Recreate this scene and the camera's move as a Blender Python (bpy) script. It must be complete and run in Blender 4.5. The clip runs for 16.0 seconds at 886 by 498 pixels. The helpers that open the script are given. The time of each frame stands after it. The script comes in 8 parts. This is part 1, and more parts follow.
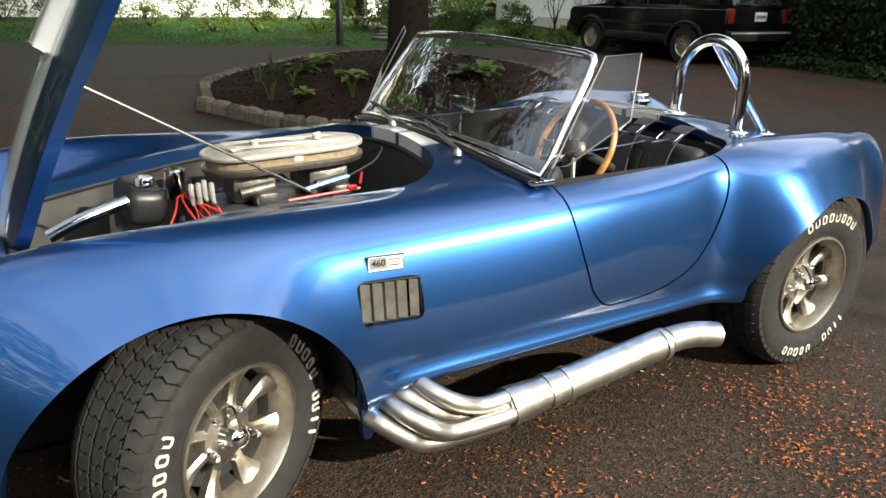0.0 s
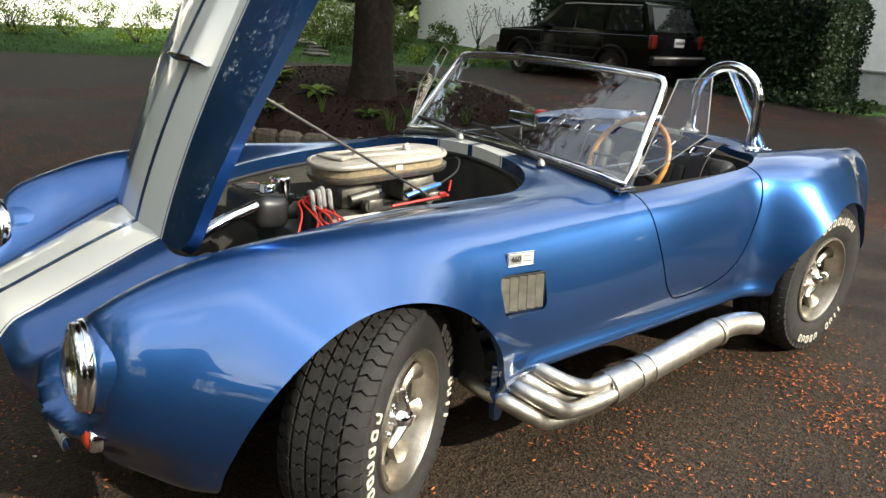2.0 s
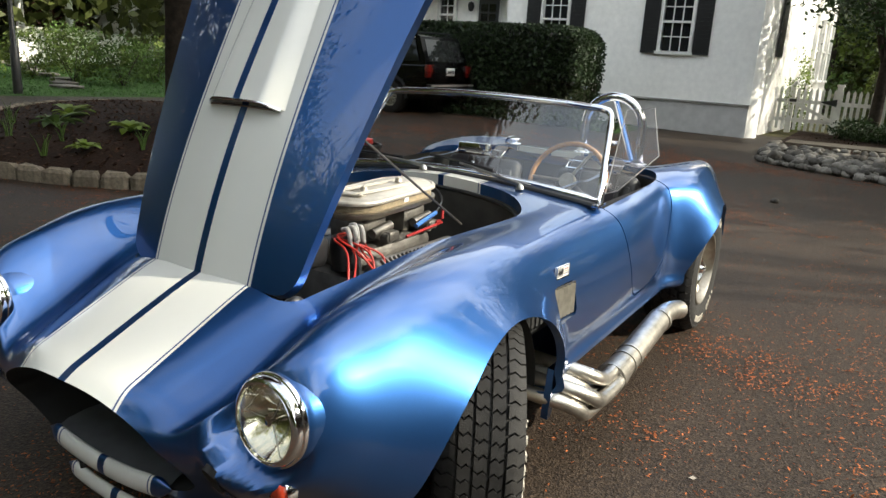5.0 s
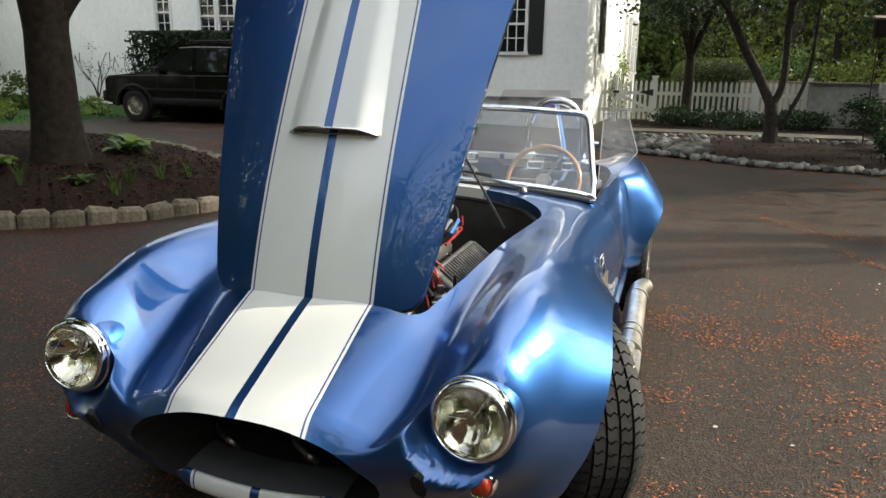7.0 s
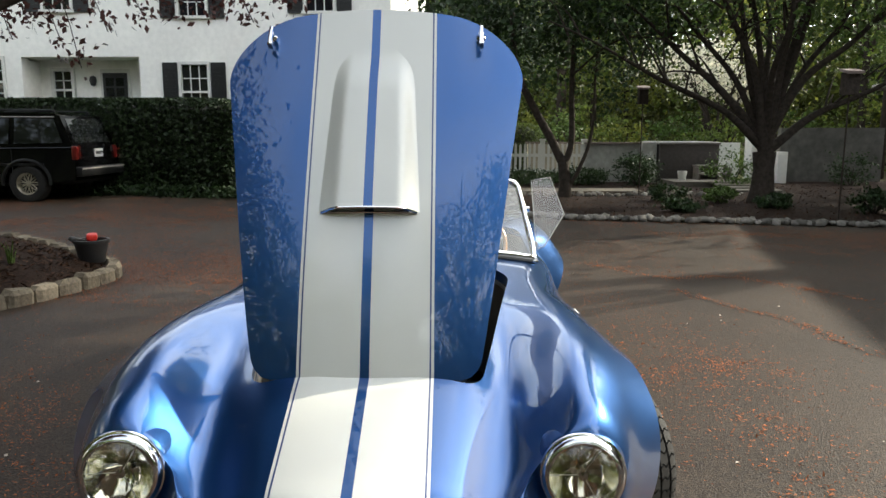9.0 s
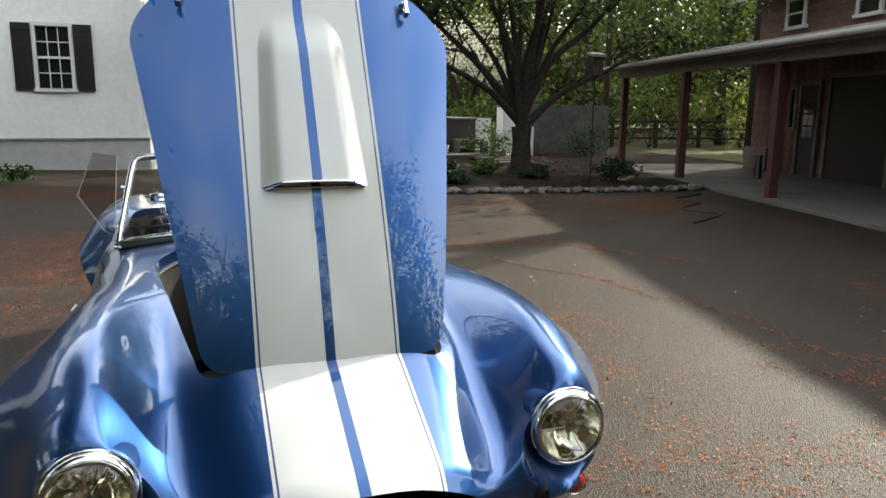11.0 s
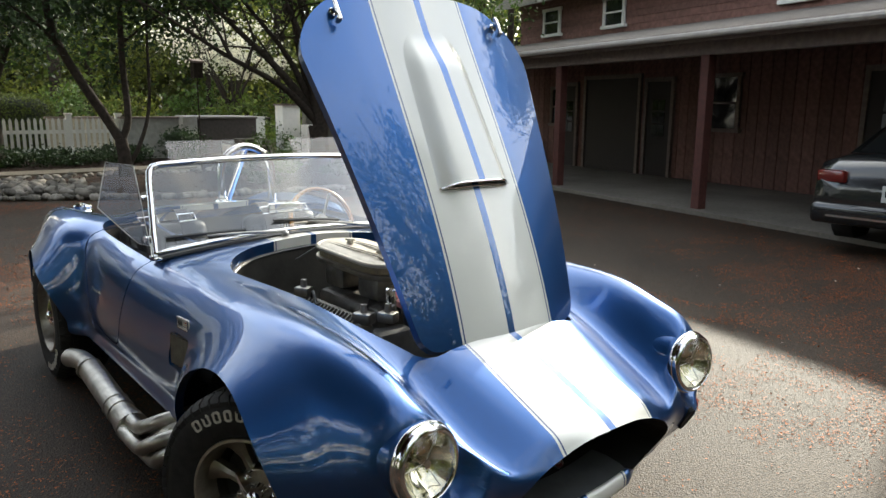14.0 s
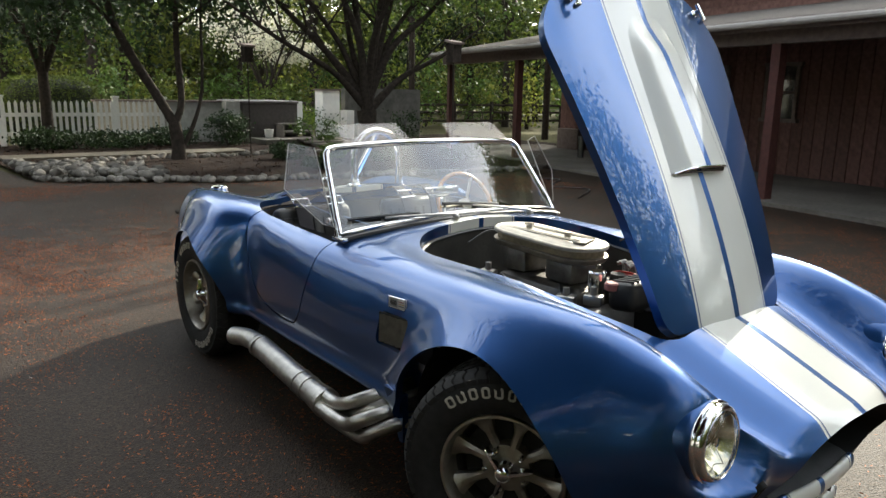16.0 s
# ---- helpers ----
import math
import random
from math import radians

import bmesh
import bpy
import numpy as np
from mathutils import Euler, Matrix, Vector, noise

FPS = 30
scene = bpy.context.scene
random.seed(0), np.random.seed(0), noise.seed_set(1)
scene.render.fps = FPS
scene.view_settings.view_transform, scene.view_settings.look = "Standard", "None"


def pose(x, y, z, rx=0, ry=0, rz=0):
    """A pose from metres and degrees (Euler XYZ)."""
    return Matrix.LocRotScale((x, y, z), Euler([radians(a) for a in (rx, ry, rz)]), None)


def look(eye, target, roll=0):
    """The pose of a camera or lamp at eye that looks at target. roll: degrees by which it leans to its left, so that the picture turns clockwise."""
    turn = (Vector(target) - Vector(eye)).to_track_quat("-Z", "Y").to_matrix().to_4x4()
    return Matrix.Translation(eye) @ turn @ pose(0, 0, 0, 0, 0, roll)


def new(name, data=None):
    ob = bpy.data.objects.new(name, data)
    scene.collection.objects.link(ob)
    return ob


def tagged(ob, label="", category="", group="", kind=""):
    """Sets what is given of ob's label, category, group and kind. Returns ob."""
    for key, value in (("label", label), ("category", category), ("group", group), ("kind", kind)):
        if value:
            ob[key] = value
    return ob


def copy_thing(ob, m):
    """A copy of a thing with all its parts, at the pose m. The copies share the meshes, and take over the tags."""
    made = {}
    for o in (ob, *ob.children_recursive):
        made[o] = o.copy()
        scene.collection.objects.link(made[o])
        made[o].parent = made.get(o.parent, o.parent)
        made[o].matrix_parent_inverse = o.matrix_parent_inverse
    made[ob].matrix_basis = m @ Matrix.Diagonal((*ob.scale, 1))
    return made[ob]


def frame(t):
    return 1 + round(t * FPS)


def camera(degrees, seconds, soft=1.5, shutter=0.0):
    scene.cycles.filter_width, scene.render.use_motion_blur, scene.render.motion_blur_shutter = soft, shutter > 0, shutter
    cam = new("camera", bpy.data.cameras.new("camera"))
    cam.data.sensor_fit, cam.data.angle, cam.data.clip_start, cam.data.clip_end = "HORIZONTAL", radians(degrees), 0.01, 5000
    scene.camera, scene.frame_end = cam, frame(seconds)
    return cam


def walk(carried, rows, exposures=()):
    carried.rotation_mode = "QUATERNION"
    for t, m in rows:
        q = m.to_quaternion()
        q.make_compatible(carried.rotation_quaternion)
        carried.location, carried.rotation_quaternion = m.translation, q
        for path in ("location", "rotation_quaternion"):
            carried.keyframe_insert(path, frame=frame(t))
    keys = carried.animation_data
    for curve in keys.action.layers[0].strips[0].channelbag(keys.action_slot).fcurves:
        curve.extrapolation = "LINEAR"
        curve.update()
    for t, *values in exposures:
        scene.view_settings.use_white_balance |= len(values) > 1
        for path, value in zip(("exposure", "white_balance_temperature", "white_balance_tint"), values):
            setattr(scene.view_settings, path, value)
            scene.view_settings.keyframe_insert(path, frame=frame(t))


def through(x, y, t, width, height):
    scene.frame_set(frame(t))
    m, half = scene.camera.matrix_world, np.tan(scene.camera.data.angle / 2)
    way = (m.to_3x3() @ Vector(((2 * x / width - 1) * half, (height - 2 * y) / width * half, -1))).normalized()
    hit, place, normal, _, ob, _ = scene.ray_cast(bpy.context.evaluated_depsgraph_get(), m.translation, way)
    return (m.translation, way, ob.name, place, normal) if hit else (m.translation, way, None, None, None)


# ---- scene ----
cam = camera(63.1, 16.0)
PATH = [
    (0, (-0.27, -2.382, 1.394), (0.683, -0.759, 0.719), 1.3),
    (0.5, (-0.411, -2.261, 1.376), (0.592, -0.693, 0.643), 0.8),
    (1, (-0.559, -2.222, 1.383), (0.5, -0.671, 0.696), 2.5),
    (1.5, (-0.789, -2.216, 1.397), (0.363, -0.71, 0.761), 1.6),
    (2, (-0.933, -2.22, 1.395), (0.24, -0.725, 0.772), 3.2),
    (2.5, (-1.045, -2.107, 1.378), (0.194, -0.658, 0.774), 1.6),
    (3, (-1.176, -1.956, 1.365), (0.097, -0.559, 0.709), 1.4),
    (3.5, (-1.313, -1.881, 1.367), (0.093, -0.604, 0.741), 2.4),
    (4, (-1.519, -1.807, 1.39), (-0.023, -0.624, 0.787), -0.0),
    (4.2, (-1.569, -1.789, 1.392), (-0.042, -0.636, 0.809), 0.9),
    (6.5, (-2.005, -1.188, 1.39), (-0.203, -0.477, 0.893), 1.4),
    (7, (-2.185, -1.019, 1.419), (-0.343, -0.411, 0.927), 0.8),
    (7.5, (-2.238, -0.83, 1.418), (-0.353, -0.285, 1.029), 1.1),
    (8, (-2.262, -0.617, 1.429), (-0.315, -0.333, 1.069), 0.0),
    (8.5, (-2.295, -0.466, 1.437), (-0.332, -0.288, 1.092), 1.9),
    (9, (-2.393, -0.278, 1.461), (-0.419, -0.236, 1.139), 0.0),
    (9.5, (-2.458, -0.124, 1.466), (-0.485, -0.174, 1.141), 0.7),
    (10, (-2.405, -0.006, 1.44), (-0.437, -0.161, 1.116), 0.1),
    (10.2, (-2.363, 0.054, 1.444), (-0.414, -0.232, 1.099), -0.2),
    (12.3, (-2.195, 0.81, 1.447), (-0.44, -0.084, 1.096), 1.1),
    (12.5, (-2.14, 0.894, 1.449), (-0.417, -0.057, 1.094), 0.7),
    (13, (-2.034, 1.076, 1.448), (-0.367, 0.053, 1.029), 0.9),
    (13.5, (-2.019, 1.32, 1.449), (-0.425, 0.179, 1.055), 1.1),
    (14, (-2.0, 1.597, 1.474), (-0.473, 0.365, 1.087), 0.4),
    (14.5, (-1.923, 1.784, 1.485), (-0.344, 0.609, 1.133), 3.3),
    (15, (-1.769, 1.945, 1.481), (-0.2, 0.749, 1.152), 0.8),
    (15.5, (-1.684, 2.055, 1.471), (-0.11, 0.873, 1.115), 1.2),
    (16, (-1.596, 2.181, 1.459), (-0.05, 0.984, 1.037), 1.0),
]
walk(cam, [(t, look(eye, target, roll)) for t, eye, target, roll in PATH], [(0, 1.40, 6650, 5), (7, 1.44, 6650, 5), (12.5, 1.58, 6650, 5), (16, 1.60, 6650, 5)])

# ---- sky and sun ----
SUN_AZ, SUN_EL = radians(-67), radians(29.0)
world = bpy.data.worlds.new("sky")
scene.world = world
world.use_nodes = True
wt = world.node_tree
sky = wt.nodes.new("ShaderNodeTexSky")
sky.sky_type, sky.sun_disc = "NISHITA", False
sky.sun_elevation, sky.sun_rotation = SUN_EL, radians(90) - SUN_AZ
sky.air_density, sky.dust_density = 1.0, 2.5
# thin uneven cloud over the blue
bw = wt.nodes.new("ShaderNodeRGBToBW")
wt.links.new(sky.outputs[0], bw.inputs[0])
lift = wt.nodes.new("ShaderNodeMath")
lift.operation = "MULTIPLY"
lift.inputs[1].default_value = 3.0
wt.links.new(bw.outputs[0], lift.inputs[0])
cap = wt.nodes.new("ShaderNodeMath")
cap.operation = "MINIMUM"
cap.inputs[1].default_value = 8.0
wt.links.new(lift.outputs[0], cap.inputs[0])
wc = wt.nodes.new("ShaderNodeTexCoord")
cn = wt.nodes.new("ShaderNodeTexNoise")
cn.inputs["Scale"].default_value, cn.inputs["Detail"].default_value, cn.inputs["Distortion"].default_value = 2.6, 7.0, 0.6
wt.links.new(wc.outputs["Generated"], cn.inputs["Vector"])
cr = wt.nodes.new("ShaderNodeMapRange")
cr.inputs[1].default_value, cr.inputs[2].default_value, cr.inputs[3].default_value, cr.inputs[4].default_value = 0.40, 0.62, 0.28, 0.88
wt.links.new(cn.outputs["Fac"], cr.inputs[0])
cm = wt.nodes.new("ShaderNodeMix")
cm.data_type = "RGBA"
wt.links.new(cr.outputs[0], cm.inputs[0])
wt.links.new(sky.outputs[0], cm.inputs[6])
wt.links.new(cap.outputs[0], cm.inputs[7])
wt.links.new(cm.outputs[2], wt.nodes["Background"].inputs[0])
wt.nodes["Background"].inputs[1].default_value = 0.215
sun = new("sun", bpy.data.lights.new("sun", "SUN"))
sun.data.energy, sun.data.angle, sun.data.color = 4.05, radians(0.6), (1.0, 0.93, 0.82)
sd = Vector((math.cos(SUN_EL) * math.cos(SUN_AZ), math.cos(SUN_EL) * math.sin(SUN_AZ), math.sin(SUN_EL)))
sun.matrix_world = look(sd * 60, (0, 0, 0))


# ---- materials ----
def mat(name, col, rough=0.5, metal=0.0, var=0.0, scale=20.0, bump=0.0, bscale=120.0, spec=0.5, coat=0.0, var2=0.0, scale2=2.5, per_object=0.0, island=0.0):
    """Principled surface with two scales of colour variation and a fine relief."""
    m = bpy.data.materials.new(name)
    m.use_nodes = True
    nt = m.node_tree
    N, L = nt.nodes, nt.links
    b = N["Principled BSDF"]
    b.inputs["Roughness"].default_value, b.inputs["Metallic"].default_value = rough, metal
    b.inputs["Specular IOR Level"].default_value, b.inputs["Coat Weight"].default_value = spec, coat
    b.inputs["Coat Roughness"].default_value = 0.04
    b.inputs["Base Color"].default_value = (*col, 1)
    tc = N.new("ShaderNodeTexCoord")
    last = None

    def noise_value(s, detail=4.0):
        n = N.new("ShaderNodeTexNoise")
        n.inputs["Scale"].default_value, n.inputs["Detail"].default_value = s, detail
        L.new(tc.outputs["Object"], n.inputs["Vector"])
        return n.outputs["Fac"]

    for amount, s in ((var, scale), (var2, scale2)):
        if amount:
            r = N.new("ShaderNodeMapRange")
            L.new(noise_value(s), r.inputs[0])
            r.inputs[1].default_value, r.inputs[2].default_value = 0.3, 0.7
            r.inputs[3].default_value, r.inputs[4].default_value = 1 - amount, 1 + amount
            last = r.outputs[0] if last is None else mul(N, L, last, r.outputs[0])
    if per_object or island:
        src = N.new("ShaderNodeObjectInfo").outputs["Random"] if per_object else N.new("ShaderNodeNewGeometry").outputs["Random Per Island"]
        r = N.new("ShaderNodeMapRange")
        L.new(src, r.inputs[0])
        k = per_object or island
        r.inputs[3].default_value, r.inputs[4].default_value = 1 - k, 1 + k
        last = r.outputs[0] if last is None else mul(N, L, last, r.outputs[0])
    if last is not None:
        v = N.new("ShaderNodeVectorMath")
        v.operation = "SCALE"
        v.inputs[0].default_value = col
        L.new(last, v.inputs["Scale"])
        L.new(v.outputs[0], b.inputs["Base Color"])
    if bump:
        bp = N.new("ShaderNodeBump")
        bp.inputs["Strength"].default_value, bp.inputs["Distance"].default_value = min(1, bump), 0.01
        L.new(noise_value(bscale, 3.0), bp.inputs["Height"])
        L.new(bp.outputs[0], b.inputs["Normal"])
    return m


def mul(N, L, a, b):
    m = N.new("ShaderNodeMath")
    m.operation = "MULTIPLY"
    L.new(a, m.inputs[0])
    L.new(b, m.inputs[1])
    return m.outputs[0]


def mix_colour(N, L, fac, a, b):
    m = N.new("ShaderNodeMix")
    m.data_type = "RGBA"
    for sock, val in ((m.inputs[0], fac), (m.inputs[6], a), (m.inputs[7], b)):
        if isinstance(val, tuple):
            sock.default_value = (*val, 1)
        elif isinstance(val, float):
            sock.default_value = val
        else:
            L.new(val, sock)
    return m.outputs[2]


BLUE, CREAM, NAVY = (0.0100, 0.066, 0.222), (0.65, 0.645, 0.595), (0.01, 0.03, 0.13)


def stripe_paint(name):
    """Metallic blue with two cream racing stripes and a thin line outside each, by the distance from the centre line."""
    m = bpy.data.materials.new(name)
    m.use_nodes = True
    N, L = m.node_tree.nodes, m.node_tree.links
    b = N["Principled BSDF"]
    tc = N.new("ShaderNodeTexCoord")
    sp = N.new("ShaderNodeSeparateXYZ")
    L.new(tc.outputs["Object"], sp.inputs[0])
    ab = N.new("ShaderNodeMath")
    ab.operation = "ABSOLUTE"
    L.new(sp.outputs[1], ab.inputs[0])

    def over(v):
        g = N.new("ShaderNodeMath")
        g.operation = "GREATER_THAN"
        L.new(ab.outputs[0], g.inputs[0])
        g.inputs[1].default_value = v
        return g.outputs[0]

    n = N.new("ShaderNodeTexNoise")
    n.inputs["Scale"].default_value, n.inputs["Detail"].default_value = 900.0, 1.0
    L.new(tc.outputs["Object"], n.inputs["Vector"])
    flake = mix_colour(N, L, n.outputs["Fac"], tuple(c * 0.75 for c in BLUE), tuple(c * 1.3 for c in BLUE))
    n2 = N.new("ShaderNodeTexNoise")
    n2.inputs["Scale"].default_value = 7.0
    L.new(tc.outputs["Object"], n2.inputs["Vector"])
    cream = mix_colour(N, L, n2.outputs["Fac"], tuple(c * 0.94 for c in CREAM), CREAM)
    c = mix_colour(N, L, over(0.014), flake, cream)
    c = mix_colour(N, L, over(0.190), c, NAVY)
    c = mix_colour(N, L, over(0.195), c, cream)
    c = mix_colour(N, L, over(0.203), c, flake)
    L.new(c, b.inputs["Base Color"])
    lo, hi = over(0.014), over(0.203)
    s = N.new("ShaderNodeMath")
    s.operation = "SUBTRACT"
    L.new(lo, s.inputs[0])
    L.new(hi, s.inputs[1])
    mr = N.new("ShaderNodeMapRange")
    L.new(s.outputs[0], mr.inputs[0])
    mr.inputs[3].default_value, mr.inputs[4].default_value = 0.88, 0.0
    L.new(mr.outputs[0], b.inputs["Metallic"])
    b.inputs["Roughness"].default_value = 0.35
    b.inputs["Coat Weight"].default_value, b.inputs["Coat Roughness"].default_value = 1.0, 0.012
    b.inputs["Coat IOR"].default_value = 1.55
    return m


def add_flake(m, share=0.011):
    """Mixes a share of silvery flake sparkle under the clear coat."""
    N, L = m.node_tree.nodes, m.node_tree.links
    g = N.new("ShaderNodeBsdfGlossy")
    g.inputs["Color"].default_value = (0.62, 0.80, 1.0, 1)
    g.inputs["Roughness"].default_value = 0.42
    mx = N.new("ShaderNodeMixShader")
    mx.inputs[0].default_value = share
    L.new(N["Principled BSDF"].outputs[0], mx.inputs[1])
    L.new(g.outputs[0], mx.inputs[2])
    L.new(mx.outputs[0], N["Material Output"].inputs[0])
    return m


def glass_mat(name, tint=(1, 1, 1), rough=0.0, clear=0.85, gloss_rough=0.02, mirror=0.07, edge=0.85):
    """Thin pane: mostly clear, with a mirror share that grows towards grazing view."""
    m = bpy.data.materials.new(name)
    m.use_nodes = True
    N, L = m.node_tree.nodes, m.node_tree.links
    N.remove(N["Principled BSDF"])
    tr, gl = N.new("ShaderNodeBsdfTransparent"), N.new("ShaderNodeBsdfGlossy")
    tr.inputs[0].default_value = (*[t * clear for t in tint], 1)
    gl.inputs["Roughness"].default_value = gloss_rough
    lw = N.new("ShaderNodeLayerWeight")
    pw = N.new("ShaderNodeMath")
    pw.operation = "POWER"
    pw.inputs[1].default_value = 4.0
    L.new(lw.outputs["Facing"], pw.inputs[0])
    k = N.new("ShaderNodeMath")
    k.operation = "MULTIPLY_ADD"
    k.inputs[1].default_value, k.inputs[2].default_value = edge, mirror
    L.new(pw.outputs[0], k.inputs[0])
    mx = N.new("ShaderNodeMixShader")
    L.new(k.outputs[0], mx.inputs[0])
    L.new(tr.outputs[0], mx.inputs[1])
    L.new(gl.outputs[0], mx.inputs[2])
    L.new(mx.outputs[0], N["Material Output"].inputs[0])
    return m


PAINT = add_flake(stripe_paint("striped_paint"))
BLUEPAINT = mat("blue_paint", BLUE, 0.35, 0.88, 0.15, 900, coat=1.0)
BLUEPAINT.node_tree.nodes["Principled BSDF"].inputs["Coat Roughness"].default_value = 0.012
BLUEPAINT.node_tree.nodes["Principled BSDF"].inputs["Coat IOR"].default_value = 1.55
add_flake(BLUEPAINT)
CHROME = mat("chrome", (0.86, 0.86, 0.87), 0.06, 1.0)
ALU = mat("cast_aluminium", (0.38, 0.345, 0.29), 0.42, 1.0, 0.15, 40, 0.15, 150)
PIPE = mat("ceramic_coated_pipe", (0.46, 0.435, 0.39), 0.38, 1.0, 0.18, 25, 0.08, 80, var2=0.2, scale2=6)
# alloy toned down; the engine bay's shade is in this colour
DULL = mat("dull_dark_alloy", (0.16, 0.15, 0.135), 0.45, 0.8, 0.4, 18, 0.2, 90, var2=0.3, scale2=5)
FIN = mat("dull_fin_metal", (0.15, 0.14, 0.115), 0.45, 0.25, 0.25, 30)
BADGE = mat("silver_badge", (0.55, 0.54, 0.52), 0.35, 0.1)
STEEL = mat("dull_steel", (0.35, 0.34, 0.32), 0.4, 1.0, 0.2, 30)
RUBBER = mat("tyre_rubber", (0.020, 0.019, 0.018), 0.75, 0, 0.25, 35, 0.25, 250, spec=0.25)
BLACK = mat("black_plastic", (0.015, 0.015, 0.016), 0.4, 0, 0.2, 30)
BAY = mat("engine_bay_black", (0.040, 0.038, 0.034), 0.65, 0, 0.3, 8, 0.1, 60, spec=0.2)
# near-black for dark parts and for the shade in gaps and hollows
DARK = mat("dark_parts_and_shade", (0.008, 0.008, 0.008), 0.85)
WHITELET = mat("white_tyre_lettering", (0.48, 0.44, 0.37), 0.6, 0, 0.2, 60)
LEATHER = mat("black_leather", (0.02, 0.019, 0.018), 0.42, 0, 0.2, 30, 0.25, 350)
BELT = mat("dark_webbing", (0.03, 0.027, 0.032), 0.8, 0, 0.2, 300, 0.3, 600)
WOOD = mat("varnished_wheel_wood", (0.42, 0.2, 0.06), 0.25, 0, 0.3, 40, coat=0.8)
RED = mat("red_anodised", (0.30, 0.02, 0.02), 0.4, 0.4, 0.3, 60)
REDWIRE = mat("red_ignition_lead", (0.42, 0.022, 0.014), 0.45)
GREYBOOT = mat("grey_lead_boot", (0.35, 0.34, 0.32), 0.6)
BLUEHOSE = mat("blue_hose_fitting", (0.06, 0.18, 0.5), 0.3, 0.5)
BRASS = mat("gold_fitting", (0.6, 0.4, 0.15), 0.35, 1.0)
FILTER = mat("cream_filter_paper", (0.22, 0.175, 0.11), 0.8, 0, 0.25, 60, 0.3, 200)
AMBER = mat("amber_lens", (0.30, 0.030, 0.012), 0.15, 0, 0.2, 80, coat=0.6)
GLASS = glass_mat("windscreen_glass", (0.97, 1.0, 0.98), clear=0.88, mirror=0.15)
PERSPEX = glass_mat("smoked_perspex", (0.9, 0.87, 0.85), clear=0.94, mirror=0.05, edge=0.15)
LENS = glass_mat("headlamp_glass", (1.0, 0.98, 0.9), clear=0.9)
REFLECTOR = mat("headlamp_reflector", (0.88, 0.86, 0.78), 0.08, 1.0, 0.10, 30, 0.04, 60)


# ---- mesh helpers ----
class Mesh:
    """Collects vertices and faces of one part."""

    def __init__(self):
        self.v, self.f = [], []

    def add(self, verts, faces):
        o = len(self.v)
        self.v += [tuple(map(float, p)) for p in verts]
        self.f += [tuple(o + i for i in q) for q in faces]
        return self

    def box(self, c, s, m=None, taper=1.0):
        x, y, z = (k / 2 for k in s)
        vs = [Vector((sx * x * (taper if sz > 0 else 1), sy * y * (taper if sz > 0 else 1), sz * z)) for sz in (-1, 1) for sx, sy in ((-1, -1), (1, -1), (1, 1), (-1, 1))]
        if m is not None:
            vs = [m @ p for p in vs]
        return self.add([p + Vector(c) for p in vs], [(3, 2, 1, 0), (4, 5, 6, 7), (0, 1, 5, 4), (1, 2, 6, 5), (2, 3, 7, 6), (3, 0, 4, 7)])

    def rbox(self, c, s, r=0.01, m=None, seg=2):
        """Box with rounded edges."""
        bm = bmesh.new()
        bmesh.ops.create_cube(bm, size=1)
        for v in bm.verts:
            v.co = Vector((v.co.x * s[0], v.co.y * s[1], v.co.z * s[2]))
        bmesh.ops.bevel(bm, geom=bm.edges[:], offset=r, segments=seg, profile=0.5, affect="EDGES")
        bm.verts.index_update()
        vs = [v.co.copy() for v in bm.verts]
        fs = [[v.index for v in f.verts] for f in bm.faces]
        bm.free()
        if m is not None:
            vs = [m @ p for p in vs]
        return self.add([p + Vector(c) for p in vs], fs)

    def tube(self, pts, r, n=8, closed=False, caps=True):
        pts = [Vector(p) for p in pts]
        k = len(pts)
        rs = r if isinstance(r, (list, tuple)) else [r] * k
        o = len(self.v)
        up = None
        for i, p in enumerate(pts):
            a = pts[(i - 1) % k] if closed or i else p
            b = pts[(i + 1) % k] if closed or i < k - 1 else p
            d = (b - a).normalized()
            if up is None:
                up = d.orthogonal().normalized()
            up = (up - d * up.dot(d)).normalized()
            w = d.cross(up)
            for j in range(n):
                t = 2 * math.pi * j / n
                self.v.append(tuple(p + (up * math.cos(t) + w * math.sin(t)) * rs[i]))
        for i in range(k if closed else k - 1):
            a, b = o + i * n, o + ((i + 1) % k) * n
            for j in range(n):
                self.f.append((a + j, a + (j + 1) % n, b + (j + 1) % n, b + j))
        if caps and not closed:
            self.f.append(tuple(o + j for j in range(n))[::-1])
            self.f.append(tuple(o + (k - 1) * n + j for j in range(n)))
        return self

    def lathe(self, prof, n=32, m=None, closed=False):
        """Turns (radius, height) pairs round z."""
        o = len(self.v)
        for r, z in prof:
            for j in range(n):
                t = 2 * math.pi * j / n
                p = Vector((r * math.cos(t), r * math.sin(t), z))
                self.v.append(tuple(m @ p if m is not None else p))
        k = len(prof)
        for i in range(k if closed else k - 1):
            a, b = o + i * n, o + ((i + 1) % k) * n
            for j in range(n):
                self.f.append((a + j, a + (j + 1) % n, b + (j + 1) % n, b + j))
        return self

    def prism(self, outline, h, m=None):
        """Flat outline (x, y) raised by h along z."""
        k = len(outline)
        vs = [Vector((x, y, 0)) for x, y in outline] + [Vector((x, y, h)) for x, y in outline]
        if m is not None:
            vs = [m @ p for p in vs]
        return self.add(vs, [tuple(range(k))[::-1], tuple(range(k, 2 * k))] + [(i, (i + 1) % k, k + (i + 1) % k, k + i) for i in range(k)])

